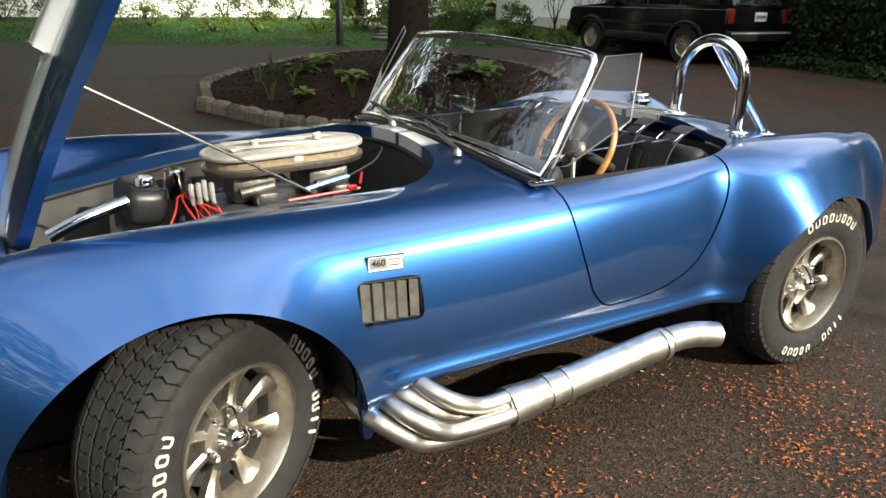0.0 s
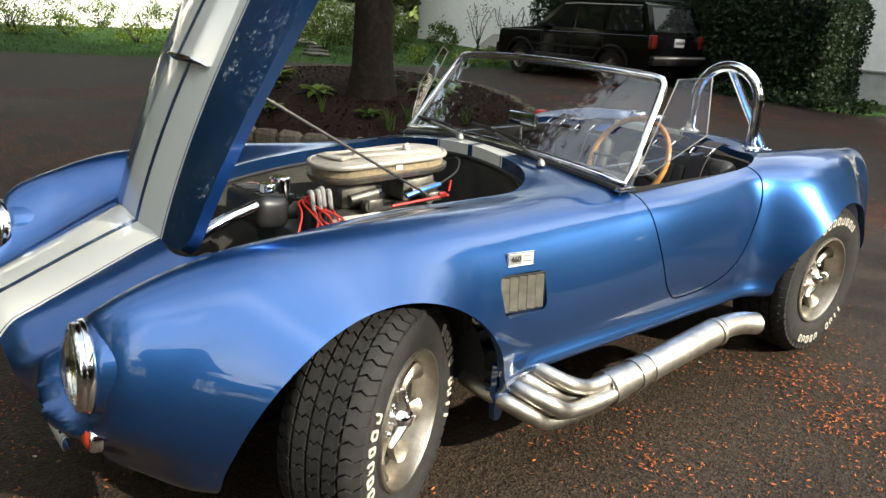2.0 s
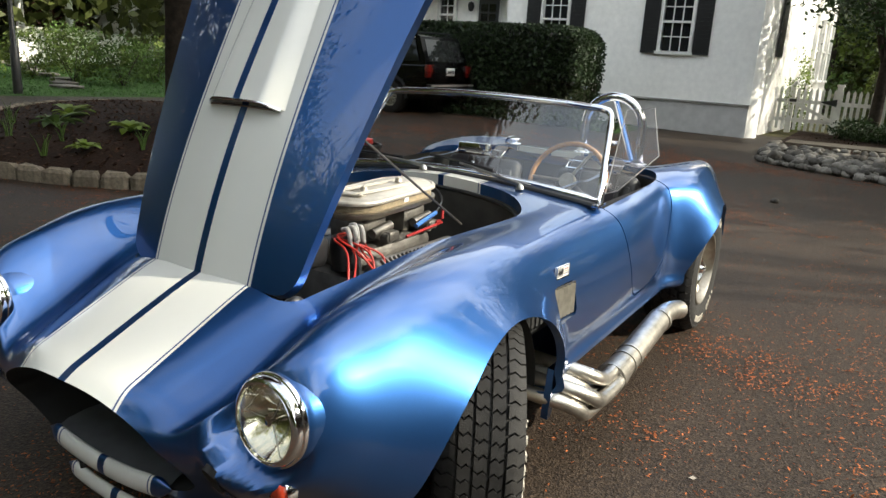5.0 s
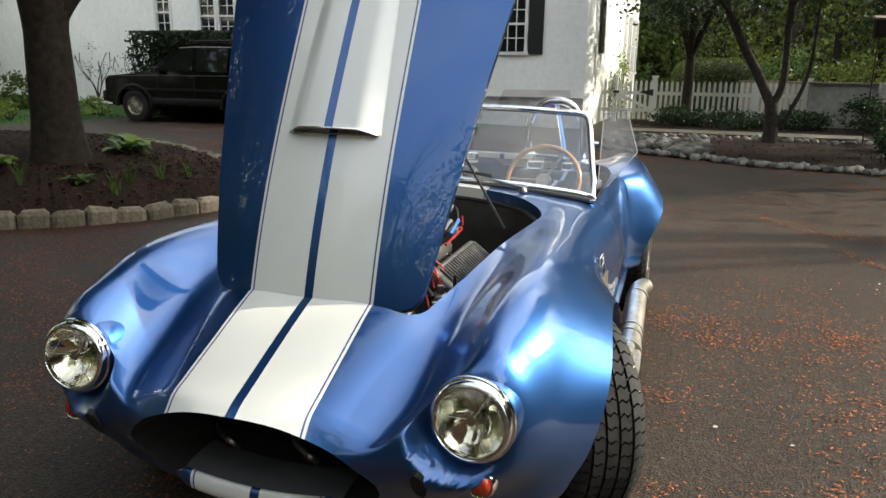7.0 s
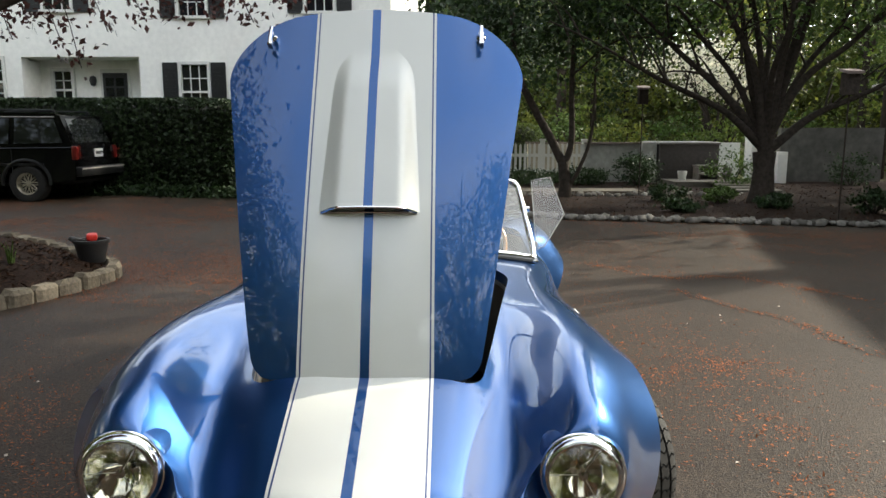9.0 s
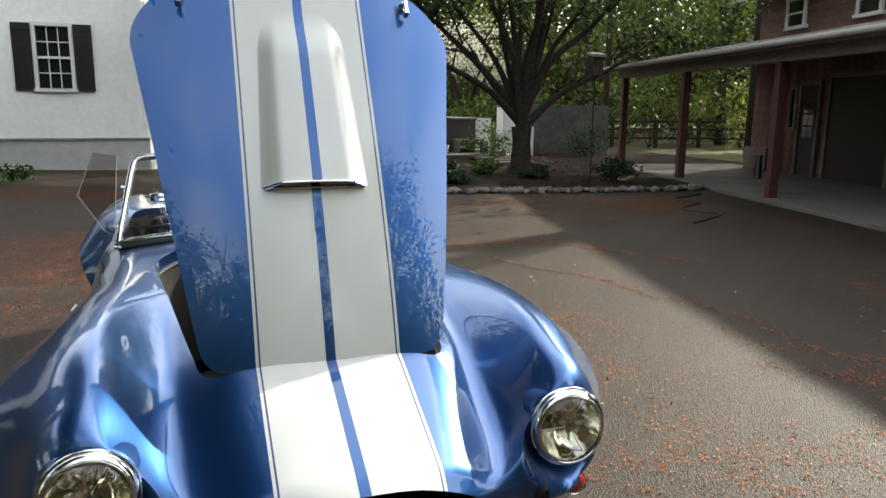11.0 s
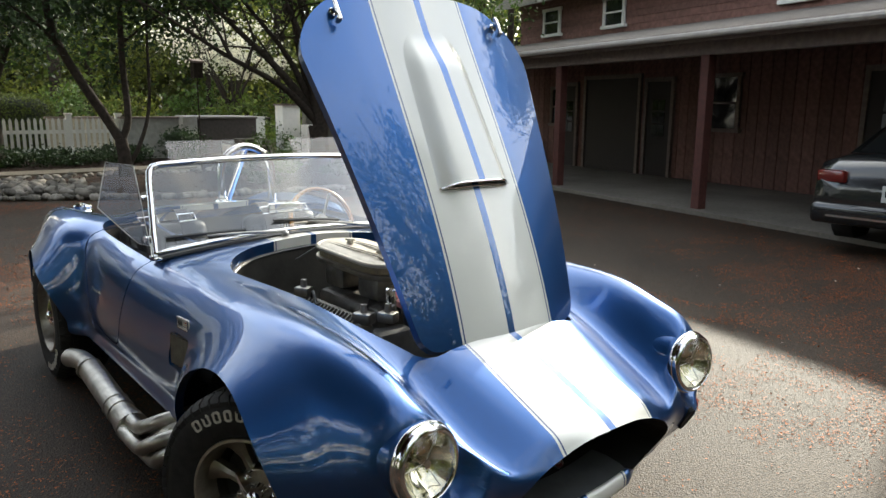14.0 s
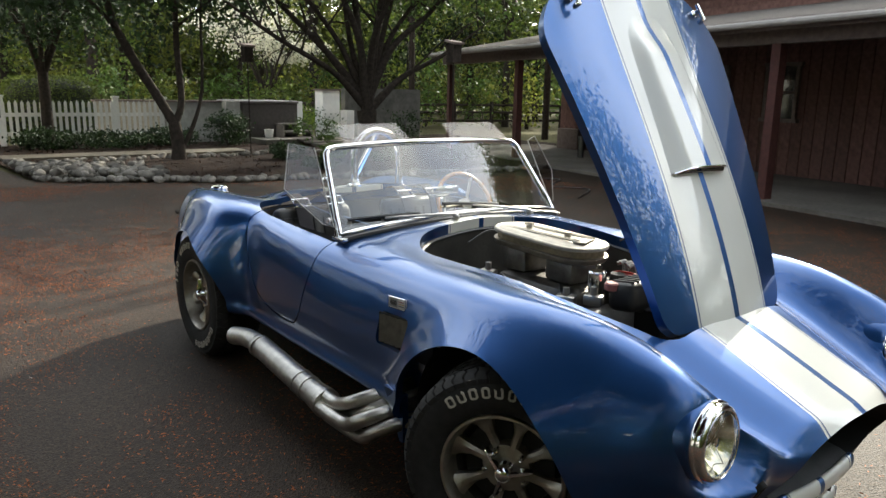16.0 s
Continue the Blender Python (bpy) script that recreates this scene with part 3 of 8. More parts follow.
for sgn in (-1, 1):
    m = Mesh()
    m.rbox(ws(sgn, 0.0) + Vector((0, 0, -0.014)), (0.09, 0.03, 0.014), 0.005)
    m.tube([ws(sgn, 0) + Vector((0.012, 0, -0.02)), ws(sgn, 0.28) + Vector((0.012, 0, 0))], 0.014, 8)
    post = make("windscreen_post", m, CHROME, car, "chrome post with two clamp knobs")
    for v in (0.16, 0.62):
        p = ws(sgn, v) + Vector((0.03, sgn * 0.012, 0))
        m = Mesh().lathe([(0.0, -0.02), (0.013, -0.02), (0.013, 0.02), (0.0, 0.02)], 12, Matrix.Translation(p) @ pose(0, 0, 0, 90, 0, 0))
        make("clamp_knob", m, CHROME, post)
    q = [(1.12, 0.672, 0.885), (1.305, 0.66, 1.213), (1.37, 0.755, 1.22), (1.27, 0.828, 1.045), (1.165, 0.705, 0.885)]
    m = Mesh()
    vs = [Vector((p[0], sgn * p[1], p[2])) for p in q]
    nrm = (vs[1] - vs[0]).cross(vs[3] - vs[0]).normalized()
    vs = [v - nrm * nrm.dot(v - vs[0]) for v in vs]
    m.add(vs + [v + nrm * 0.004 for v in vs], [(0, 1, 2, 3, 4), (9, 8, 7, 6, 5)] + [(i, (i + 1) % 5, 5 + (i + 1) % 5, 5 + i) for i in range(5)])
    w = make("wind_wing", m, PERSPEX, car, "clear perspex wind deflector", smooth=0)
    w.visible_shadow = False
    # pale tube paints the highlight along the perspex edge
    make("wing_edge", Mesh().tube([v + nrm * 0.002 for v in vs], 0.0024, 6, closed=True), GREYBOOT, w, "thin pale tube for the perspex edge's highlight")
    # folded-up sun visor
    y0, y1 = sorted((sgn * 0.13, sgn * 0.50))
    m = Mesh()
    vs = [Vector((1.30, y0, 1.225)), Vector((1.315, y1, 1.222)), Vector((1.43, y1 - 0.02, 1.305)), Vector((1.42, y0 + 0.02, 1.308))]
    m.add(vs + [v + Vector((-0.003, 0, 0.004)) for v in vs], [(0, 1, 2, 3), (7, 6, 5, 4)] + [(i, (i + 1) % 4, 4 + (i + 1) % 4, 4 + i) for i in range(4)])
    w = make("sun_visor", m, PERSPEX, car, "smoked perspex sun visor turned up", smooth=0)
    w.visible_shadow = False
for y0, tip in ((-0.36, 0.02), (0.12, 0.50)):
    m = Mesh()
    base = Vector((0.965, y0 + (0.0), top_z(0.965, y0) + 0.005))
    m.lathe([(0.0, 0.0), (0.018, 0.0), (0.016, 0.012), (0.008, 0.022), (0.0, 0.024)], 14, Matrix.Translation(base))
    end = ws((tip - 0.05) / 0.66, 0.10) - Vector((0.014, 0, 0))
    m.tube([base + Vector((0, 0, 0.018)), (base + end) / 2 + Vector((-0.006, 0, 0.012)), end], [0.008, 0.0065, 0.0055], 8)
    wiper = make("wiper", m, STEEL, car, "steel wiper arm with a black blade")
    bl = [ws(u / 0.66, 0.085 + 0.012 * k) - Vector((0.016, 0, 0)) for k, u in enumerate(np.linspace(tip - 0.22, tip + 0.12, 7))]
    make("blade", Mesh().tube(bl, 0.0075, 6), BLACK, wiper)

# ---- roll bar ----
RX, RY = 2.255, -0.285
hoop = [Vector((RX, RY - 0.165, 0.88))] + arc((RX, RY, 1.06), 0.165, 180, 0, 22, (0, 1, 0), (0, 0, 1)) + [Vector((RX, RY + 0.165, 0.88))]
bar = make("roll_bar", Mesh().tube(hoop, 0.024, 16), CHROME, car, "polished chrome roll hoop behind the driver")
make("brace", Mesh().tube([(RX, RY, 1.215), (RX + 0.39, RY - 0.02, top_z(RX + 0.39, RY - 0.02) + 0.005)], 0.019, 14), CHROME, bar, "chrome rear brace")
for p in ((RX, RY - 0.165), (RX, RY + 0.165), (RX + 0.39, RY - 0.02)):
    make("foot_plate", Mesh().lathe([(0.0, 0.0), (0.05, 0.0), (0.05, 0.006), (0.034, 0.012), (0.034, 0.02)], 20, pose(p[0], p[1], top_z(*p) - 0.002)), CHROME, bar)

# ---- cockpit ----
tub = Mesh()
O = []
for t in np.linspace(0, 2 * math.pi, 64, endpoint=False):
    dx, dy = math.cos(t), math.sin(t)
    lo, hi = 0.0, 1.2
    for _ in range(24):
        mid = (lo + hi) / 2
        lo, hi = (mid, hi) if pit_gap(np.array(1.54 + dx * mid), np.array(dy * mid)) < -0.004 else (lo, mid)
    O.append((1.54 + dx * lo, dy * lo))
P = np.array([[(1.54 + (a - 1.54) * k, b * k, zz) for a, b in O + O[:1]] for k, zz in ((1.0, 0.84), (1.0, 0.80), (0.98, 0.6), (0.97, 0.3))])
tub.grid(P)
tub.add([(1.54 + (a - 1.54) * 0.97, b * 0.97, 0.30) for a, b in O], [tuple(range(64))])
make("cockpit_trim", tub, LEATHER, car, "black leather cockpit lining")
make("dashboard", Mesh().rbox((1.19, 0, 0.78), (0.14, 1.18, 0.16), 0.045, seg=3), LEATHER, car, "black padded dashboard")
for yy, rr in ((-0.46, 0.05), (-0.30, 0.05), (0.0, 0.035), (0.1, 0.035)):
    make("gauge", Mesh().lathe([(0.0, 0.0), (rr * 0.85, 0.0), (rr, 0.004), (rr, 0.0), (rr, -0.01)], 20, pose(1.262, yy, 0.80, 0, 90, 0)), CHROME, car)
for yy in (-0.34, 0.34):
    m = Mesh().rbox((1.62, yy, 0.44), (0.48, 0.46, 0.16), 0.05, seg=3)
    st = make("seat", m, LEATHER, car, "black leather bucket seat")
    m = Mesh()
    back = pose(1.90, yy, 0.62, 0, 14, 0)
    m.rbox((0, 0, 0), (0.10, 0.46, 0.46), 0.045, seg=3)
    for k in range(-3, 4):
        pleat = Mesh().rbox((-0.045, k * 0.058, -0.01), (0.03, 0.05, 0.36), 0.012)
        pleat.v = [tuple(back @ Vector(p)) for p in pleat.v]
        make("pleat", pleat, LEATHER, st)
    m.v = [tuple(back @ Vector(p)) for p in m.v]
    make("backrest", m, LEATHER, st, "pleated black leather backrest")
    for k in (-0.10, 0.10):
        pts = curve([(2.03, yy + k * 1.05, 0.895), (1.96, yy + k, 0.905), (1.86, yy + k, 0.83), (1.80, yy + k * 0.9, 0.62), (1.74, yy + k * 0.6, 0.52)], 6)
        m = Mesh()
        vs = []
        for p in pts:
            vs += [p + Vector((0, -0.037, 0)), p + Vector((0, 0.037, 0)), p + Vector((-0.006, 0.037, 0.005)), p + Vector((-0.006, -0.037, 0.005))]
        m.add(vs, [(4 * i + j, 4 * i + (j + 1) % 4, 4 * i + 4 + (j + 1) % 4, 4 * i + 4 + j) for i in range(len(pts) - 1) for j in range(4)])
        bt = make("harness_strap", m, BELT, st, "dark webbing shoulder strap")
        m = Mesh()
        c = Vector((1.872, yy + k, 0.878))
        T = Matrix.Translation(c) @ pose(0, 0, 0, 0, -38, 0)
        rr = [T @ Vector(p) for p in ((-0.026, -0.046, 0), (0.026, -0.046, 0), (0.026, 0.046, 0), (-0.026, 0.046, 0))]
        m.tube(rr, 0.006, 6, closed=True)
        make("buckle", m, CHROME, bt, "chrome adjuster buckle")
m = Mesh()
SW = pose(1.47, -0.36, 0.855, 0, -64, 0)
m.tube([SW @ Vector((0.185 * math.cos(t), 0.185 * math.sin(t), 0)) for t in np.linspace(0, 2 * math.pi, 48, endpoint=False)], 0.012, 10, closed=True)
wheel = make("steering_wheel", m, WOOD, car, "wood-rimmed steering wheel with three alloy spokes")
m = Mesh()
for a in (90, 210, 330):
    d = Vector((math.cos(radians(a)), math.sin(radians(a)), 0))
    m.tube([SW @ (d * 0.03), SW @ (d * 0.18)], 0.008, 6)
m.lathe([(0, 0.012), (0.035, 0.012), (0.04, 0.0), (0.04, -0.02), (0, -0.02)], 20, SW)
make("spokes", m, ALU, wheel)
make("column", Mesh().tube([SW @ Vector((0, 0, -0.01)), SW @ Vector((0, 0, -0.22))], 0.02, 10), BLACK, wheel)
m = Mesh().rbox((1.205, 0.0, 0.985), (0.022, 0.17, 0.055), 0.01)
mir = make("rear_view_mirror", m, CHROME, car, "small chrome rear-view mirror on the dashboard")
make("stalk", Mesh().tube([(1.2, 0, 0.86), (1.205, 0, 0.96)], 0.006, 8), CHROME, mir)
m = Mesh()
m.lathe([(0.0, 0.05), (0.045, 0.05), (0.052, 0.042), (0.052, 0.02), (0.062, 0.012), (0.064, 0.0)], 24, pose(2.72, 0.56, top_z(2.72, 0.56) - 0.004))
m.rbox((2.70, 0.56, top_z(2.72, 0.56) + 0.05), (0.09, 0.016, 0.012), 0.004)
make("fuel_filler_cap", m, CHROME, car, "chrome quick-release filler cap")

# ---- lamps and nose ----
def nose_x(y, z):
    """Foremost place of the body's front at a height and a distance from the centre line."""
    A = SURF.reshape(-1, 3)
    A = A[(A[:, 0] < 0) & (A[:, 1] > 0)]
    d = (A[:, 1] - y) ** 2 + (A[:, 2] - z) ** 2
    near = A[d < 0.02**2]
    return float(near[:, 0].min()) if len(near) else float(A[np.argmin(d), 0])


for sgn in (-1, 1):
    T = pose(-0.672, sgn * 0.590, 0.598, 0, -86, sgn * 4)
    m = Mesh().lathe([(0.100, -0.03), (0.1035, -0.014), (0.1085, -0.010), (0.1105, -0.003), (0.1085, 0.003), (0.1045, 0.0045), (0.1035, 0.007), (0.1040, 0.011), (0.1015, 0.018), (0.0965, 0.0235), (0.0925, 0.0245), (0.0905, 0.0225), (0.0895, 0.0245), (0.0870, 0.0240), (0.0860, 0.016)], 48, T)
    lamp = make("headlamp", m, CHROME, car, "round headlamp with a chrome rim")
    make("lamp_bowl", Mesh().lathe([(0.101, -0.010), (0.106, -0.014), (0.110, -0.028), (0.116, -0.055), (0.122, -0.09), (0.125, -0.11)], 48, T), BLUEPAINT, lamp, "blue painted lamp housing")
    m = Mesh().lathe([(0.0, -0.05), (0.028, -0.046), (0.052, -0.032), (0.070, -0.013), (0.087, 0.015)], 64)
    m.v = [tuple(T @ Vector((p[0], p[1], p[2] + 0.0045 * math.sin(p[1] * 190) * (0.6 + 0.4 * math.copysign(1, p[0])) * (math.hypot(p[0], p[1]) < 0.08)))) for p in m.v]
    make("reflector", m, REFLECTOR, lamp, "fluted bright reflector", smooth=25)
    for k in range(3):
        a = radians(90 + 120 * k)
        make("bulb_stay", Mesh().tube([T @ Vector((0.012 * math.cos(a), 0.012 * math.sin(a), 0.0)), T @ Vector((0.083 * math.cos(a), 0.083 * math.sin(a), 0.008))], 0.0012, 6), STEEL, lamp)
    make("bulb", Mesh().lathe([(0.0, 0.012), (0.012, 0.010), (0.014, 0.0), (0.012, -0.04)], 14, T), CHROME, lamp)
    m = Mesh().lathe([(0.088, 0.018), (0.075, 0.03), (0.05, 0.039), (0.025, 0.043), (0.0005, 0.044)], 40, T)
    gl = make("lens", m, LENS, lamp, "clear domed glass lens")
    gl.visible_shadow = False
    T = pose(nose_x(0.615, 0.432) + 0.034, sgn * 0.615, 0.432, 0, -84, sgn * 10)
    sig = make("turn_signal", Mesh().lathe([(0.038, -0.02), (0.039, 0.0), (0.036, 0.007), (0.032, 0.005)], 28, T), CHROME, car, "small round amber turn signal in a chrome ring")
    make("amber_lens", Mesh().lathe([(0.033, 0.004), (0.028, 0.015), (0.015, 0.022), (0.0005, 0.024)], 24, T), AMBER, sig)
    m = Mesh()
    i0, j0 = np.unravel_index(np.argmin((SURF[..., 0] > -0.2) * 9 + (SURF[..., 1] - sgn * 0.485) ** 2 + (SURF[..., 2] - 0.44) ** 2), SURF.shape[:2])
    du, dv = Vector(SURF[i0 + 2, j0] - SURF[i0 - 2, j0]), Vector(SURF[i0, j0 + 2] - SURF[i0, j0 - 2])
    nz = du.cross(dv).normalized()
    nz = nz if nz.x < 0 else -nz
    up = Vector((0, 0, 1)) - nz * nz.z
    up.normalize()
    T = Matrix.Translation(SURF[i0, j0]) @ Matrix((up, nz.cross(up), nz)).transposed().to_4x4()
    # plain near-black disc, its colour standing for the shaded hole
    m.lathe([(0.0, 0.002), (0.020, 0.002), (0.024, 0.004), (0.025, -0.012)], 20, T @ Matrix.Diagonal((2.0, 0.8, 1, 1)))
    make("brake_duct", m, DARK, car, "dark mesh-covered brake duct")
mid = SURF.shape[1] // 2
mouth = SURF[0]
# the near-black here also stands for the shade inside the nose opening
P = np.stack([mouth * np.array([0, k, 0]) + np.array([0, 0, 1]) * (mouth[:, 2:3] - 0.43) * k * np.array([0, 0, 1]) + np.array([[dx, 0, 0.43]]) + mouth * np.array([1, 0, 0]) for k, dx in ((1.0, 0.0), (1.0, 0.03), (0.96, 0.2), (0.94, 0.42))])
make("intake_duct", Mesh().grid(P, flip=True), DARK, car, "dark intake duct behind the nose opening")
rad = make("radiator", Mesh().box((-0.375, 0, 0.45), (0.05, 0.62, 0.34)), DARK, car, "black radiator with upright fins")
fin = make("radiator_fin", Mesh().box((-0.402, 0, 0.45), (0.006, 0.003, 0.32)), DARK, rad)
for k in range(1, 21):
    for s_ in (-1, 1):
        share("radiator_fin", fin, rad, Matrix.Translation((0, s_ * k * 0.015, 0)))
P = np.array([[(-0.690 + 0.10 * yy * yy + dx, yy, zz + 0.35 * yy * yy) for yy in np.linspace(-0.245, 0.245, 25)] for dx, zz in ((0.0, 0.283), (0.03, 0.296), (0.09, 0.303), (0.15, 0.300))])
make("intake_tray", Mesh().grid(P), mat("brushed_tray", (0.10, 0.105, 0.11), 0.5, 0.5, 0.2, 12), car, "grey aluminium tray inside the nose opening")
for yy in (0.19, -0.07):
    make("oil_hose", Mesh().tube(curve([(-0.42, yy + 0.10, 0.345), (-0.50, yy + 0.06, 0.345), (-0.54, yy, 0.335), (-0.52, yy - 0.02, 0.305)], 6), 0.011, 10), STEEL, car, "braided oil cooler hose inside the nose")
    make("hose_union", Mesh().tube([(-0.541, yy + 0.006, 0.336), (-0.534, yy - 0.010, 0.321)], 0.014, 8), mat("dull_red_union", (0.16, 0.035, 0.03), 0.4, 0.6), car, "red anodised hose union")
for nm, xc, zc, half, thick, tall, label in (("lower_lip", -0.700, 0.278, 0.262, 0.016, 0.030, "striped lower lip of the nose opening"), ("chin_strip", -0.672, 0.165, 0.232, 0.013, 0.026, "striped chin strip below the nose")):
    P = np.array([[(xc + 0.10 * yy * yy + thick * math.cos(a) * taper, yy, zc + 0.35 * yy * yy + tall * math.sin(a) * taper) for yy, taper in [(half * w, min(1.0, 0.15 + 6 * (1 - abs(w)))) for w in np.linspace(-1, 1, 41)]] for a in np.linspace(0, 2 * math.pi, 17)])
    make(nm, Mesh().grid(P), PAINT, car, label, smooth=60)
for sgn in (-1, 1):
    m = Mesh()
    m.tube([(-0.664, sgn * 0.16, 0.165), (-0.675, sgn * 0.16, 0.28)], 0.010, 8)
    make("chin_bracket", m, DARK, car)

# ---- side vents, badges, exhaust pipes ----
def side_y(x, z):
    A = SURF.reshape(-1, 3)
    A = A[A[:, 1] > 0.4]
    return float(A[np.argmin((A[:, 0] - x) ** 2 + (A[:, 2] - z) ** 2), 1])


for sgn in (-1, 1):
    yv = side_y(VENT[0], VENT[1])
    vent = make("side_vent", Mesh().tube([Vector((VENT[0] + 0.094 * a - 0.004 * b, sgn * (yv - 0.012), VENT[1] + 0.058 * b - 0.0065 * a)) for a, b in ((-1, -1), (1, -1), (1, 1), (-1, 1))], 0.0035, 6, closed=True), DARK, car, "side air vent with upright metal fins")
    for k in range(5):
        xx = VENT[0] - 0.088 + k * 0.036
        P = np.array([[(xx + 0.005 + 0.022 * t - 0.06 * s * 0.055, sgn * (yv - 0.003 - 0.012 * (1 - t)), VENT[1] + s * 0.055 - 0.07 * (xx + 0.02 - VENT[0])) for t in np.linspace(0, 1, 6)] for s in (-1, 1)])
        make("fin", Mesh().grid(P), FIN, vent)
    yb = side_y(0.495, 0.715) + 0.002
    badge = make("engine_badge", Mesh().rbox((0.497, sgn * (yb + 0.002), 0.712), (0.105, 0.008, 0.042), 0.003, pose(0, 0, 0, 0, 3.5, 0)), BADGE, car, "chrome engine badge reading 460")
    m = Mesh()
    side = lambda u, v: Vector((0.497 + sgn * -u, sgn * (yb + 0.0068), 0.712 + v + sgn * u * 0.061))
    u0 = -0.048
    m.add([side(u0, -0.016), side(u0 + 0.052, -0.016), side(u0 + 0.052, 0.016), side(u0, 0.016)], [(0, 1, 2, 3)])
    make("badge_panel", m, mat("badge_grey", (0.28, 0.28, 0.27), 0.4, 0.3), badge)
    for k, c in ((-1, BLACK), (0, BRASS), (1, RED)):
        m = Mesh().add([side(0.008, k * 0.008 - 0.0014), side(0.044, k * 0.008 - 0.0014), side(0.044, k * 0.008 + 0.0014), side(0.008, k * 0.008 + 0.0014)], [(0, 1, 2, 3)])
        make("badge_line", m, c, badge, smooth=0)
    make("badge_frame", Mesh().tube([side(a * 0.052, b * 0.0205) for a, b in ((-1, -1), (1, -1), (1, 1), (-1, 1))], 0.0022, 6, closed=True), CHROME, badge, "bright chrome rim")
    fc = bpy.data.curves.new("numerals", "FONT")
    fc.body, fc.size, fc.align_x, fc.align_y, fc.extrude, fc.offset = "460", 0.027, "CENTER", "CENTER", 0.0006, 0.0003
    txt = new("numerals", fc)
    txt.data.materials.append(BLACK)
    txt.parent = badge
    R = pose(0, 0, 0, 90, 0, 0) if sgn < 0 else pose(0, 0, 0, 90, 0, 180)
    txt.matrix_basis = Matrix.Translation(side(u0 + 0.026, 0) + Vector((0, sgn * 0.0012, 0))) @ pose(0, 0, 0, 0, 3.5, 0) @ R

    pipes = make("side_exhaust", Mesh().tube(curve([(0.84, sgn * 0.865, 0.236), (0.92, sgn * 0.866, 0.243), (1.10, sgn * 0.866, 0.259), (1.30, sgn * 0.864, 0.277), (1.47, sgn * 0.862, 0.292), (1.49, sgn * 0.862, 0.294)], 5), 0.052, 24), PIPE, car, "silver side exhaust with four merging header pipes")
    for x0, x1, z0, z1, rr in ((0.985, 1.01, 0.2487, 0.251, 0.0565), (1.055, 1.075, 0.255, 0.257, 0.056), (1.47, 1.49, 0.292, 0.294, 0.055)):
        make("clamp", Mesh().tube([(x0, sgn * 0.866, z0), (x1, sgn * 0.866, z1)], rr, 24), PIPE, pipes)
    tip = curve([(1.49, sgn * 0.862, 0.294), (1.57, sgn * 0.864, 0.298), (1.65, sgn * 0.872, 0.294), (1.73, sgn * 0.892, 0.283)], 6)
    make("tailpipe", Mesh().tube(tip, 0.045, 22, caps=False), PIPE, pipes, "turned-out silver tailpipe tip")
    make("tailpipe_inside", Mesh().tube([tip[-1] - (tip[-1] - tip[-3]) * 0.8, tip[-1] - (tip[-1] - tip[-3]) * 0.4], 0.042, 20), DARK, pipes)
    make("collector", Mesh().tube([(0.845, sgn * 0.866, 0.2365), (0.90, sgn * 0.866, 0.2415), (0.96, sgn * 0.866, 0.2465)], [0.062, 0.058, 0.0525], 24), PIPE, pipes)
    for x0, z0, dy, dz in ((0.585, 0.352, 0.004, 0.037), (0.485, 0.322, 0.034, 0.0), (0.425, 0.296, 0.006, -0.036), (0.53, 0.33, -0.03, 0.0)):
        ye, ze = 0.866 + dy, 0.222 + dz
        top = curve([(x0 - 0.015, sgn * 0.64, z0 + 0.01), (x0 - 0.005, sgn * (ye - 0.13), z0), (x0 + 0.022, sgn * (ye - 0.048), z0 - 0.014), (x0 + 0.075, sgn * (ye - 0.004), z0 - 0.35 * (z0 - ze) - 0.01), (x0 + 0.15, sgn * ye, ze + 0.18 * (z0 - ze)), (0.79, sgn * ye, ze + 0.010), (0.86, sgn * (0.866 + dy * 0.92), 0.2375 + dz * 0.88), (0.90, sgn * (0.866 + dy * 0.8), 0.2415 + dz * 0.75)], 6)
        make("header_pipe", Mesh().tube(top, 0.0268, 18), PIPE, pipes)

    pipes.matrix_basis = pose(0, sgn * 0.006, -0.014)

# lower corner of the front wings behind the wheels
for sgn in (-1, 1):
    m = Mesh()
    ys = side_y(0.45, 0.40)
    P = np.array([[(a, sgn * (ys - 0.004 + dy - 0.10 * max(0.0, 0.36 - b)), b) for a, b in ((0.398, 0.40), (0.402, 0.30), (0.408, 0.24), (0.415, 0.205), (0.435, 0.205), (0.455, 0.26), (0.475, 0.33), (0.52, 0.40))] for dy in (0.0, -0.025)])
    n8 = P.shape[1]
    m.add(P.reshape(-1, 3), [tuple(range(n8)), tuple(range(2 * n8 - 1, n8 - 1, -1))] + [(i, (i + 1) % n8, n8 + (i + 1) % n8, n8 + i) for i in range(n8)])
    make("wing_corner", m, BLUEPAINT, car, "blue lower corner of the front wing", smooth=30)

# ---- wheels ----
def tyre_mesh(R, W, rim_r):
    h = W / 2
    prof = [(rim_r - 0.004, -h * 0.80), (rim_r + 0.012, -h * 0.88), (rim_r + 0.035, -h * 0.97), (rim_r + 0.07, -h * 1.0), (R - 0.058, -h * 0.99), (R - 0.042, -h * 0.96), (R - 0.028, -h * 0.88), (R - 0.013, -h * 0.74)]
    prof = prof + [(R - 0.009, 0.0)] + [(r, -z) for r, z in prof[::-1]]
    return Mesh().lathe(prof, 72)


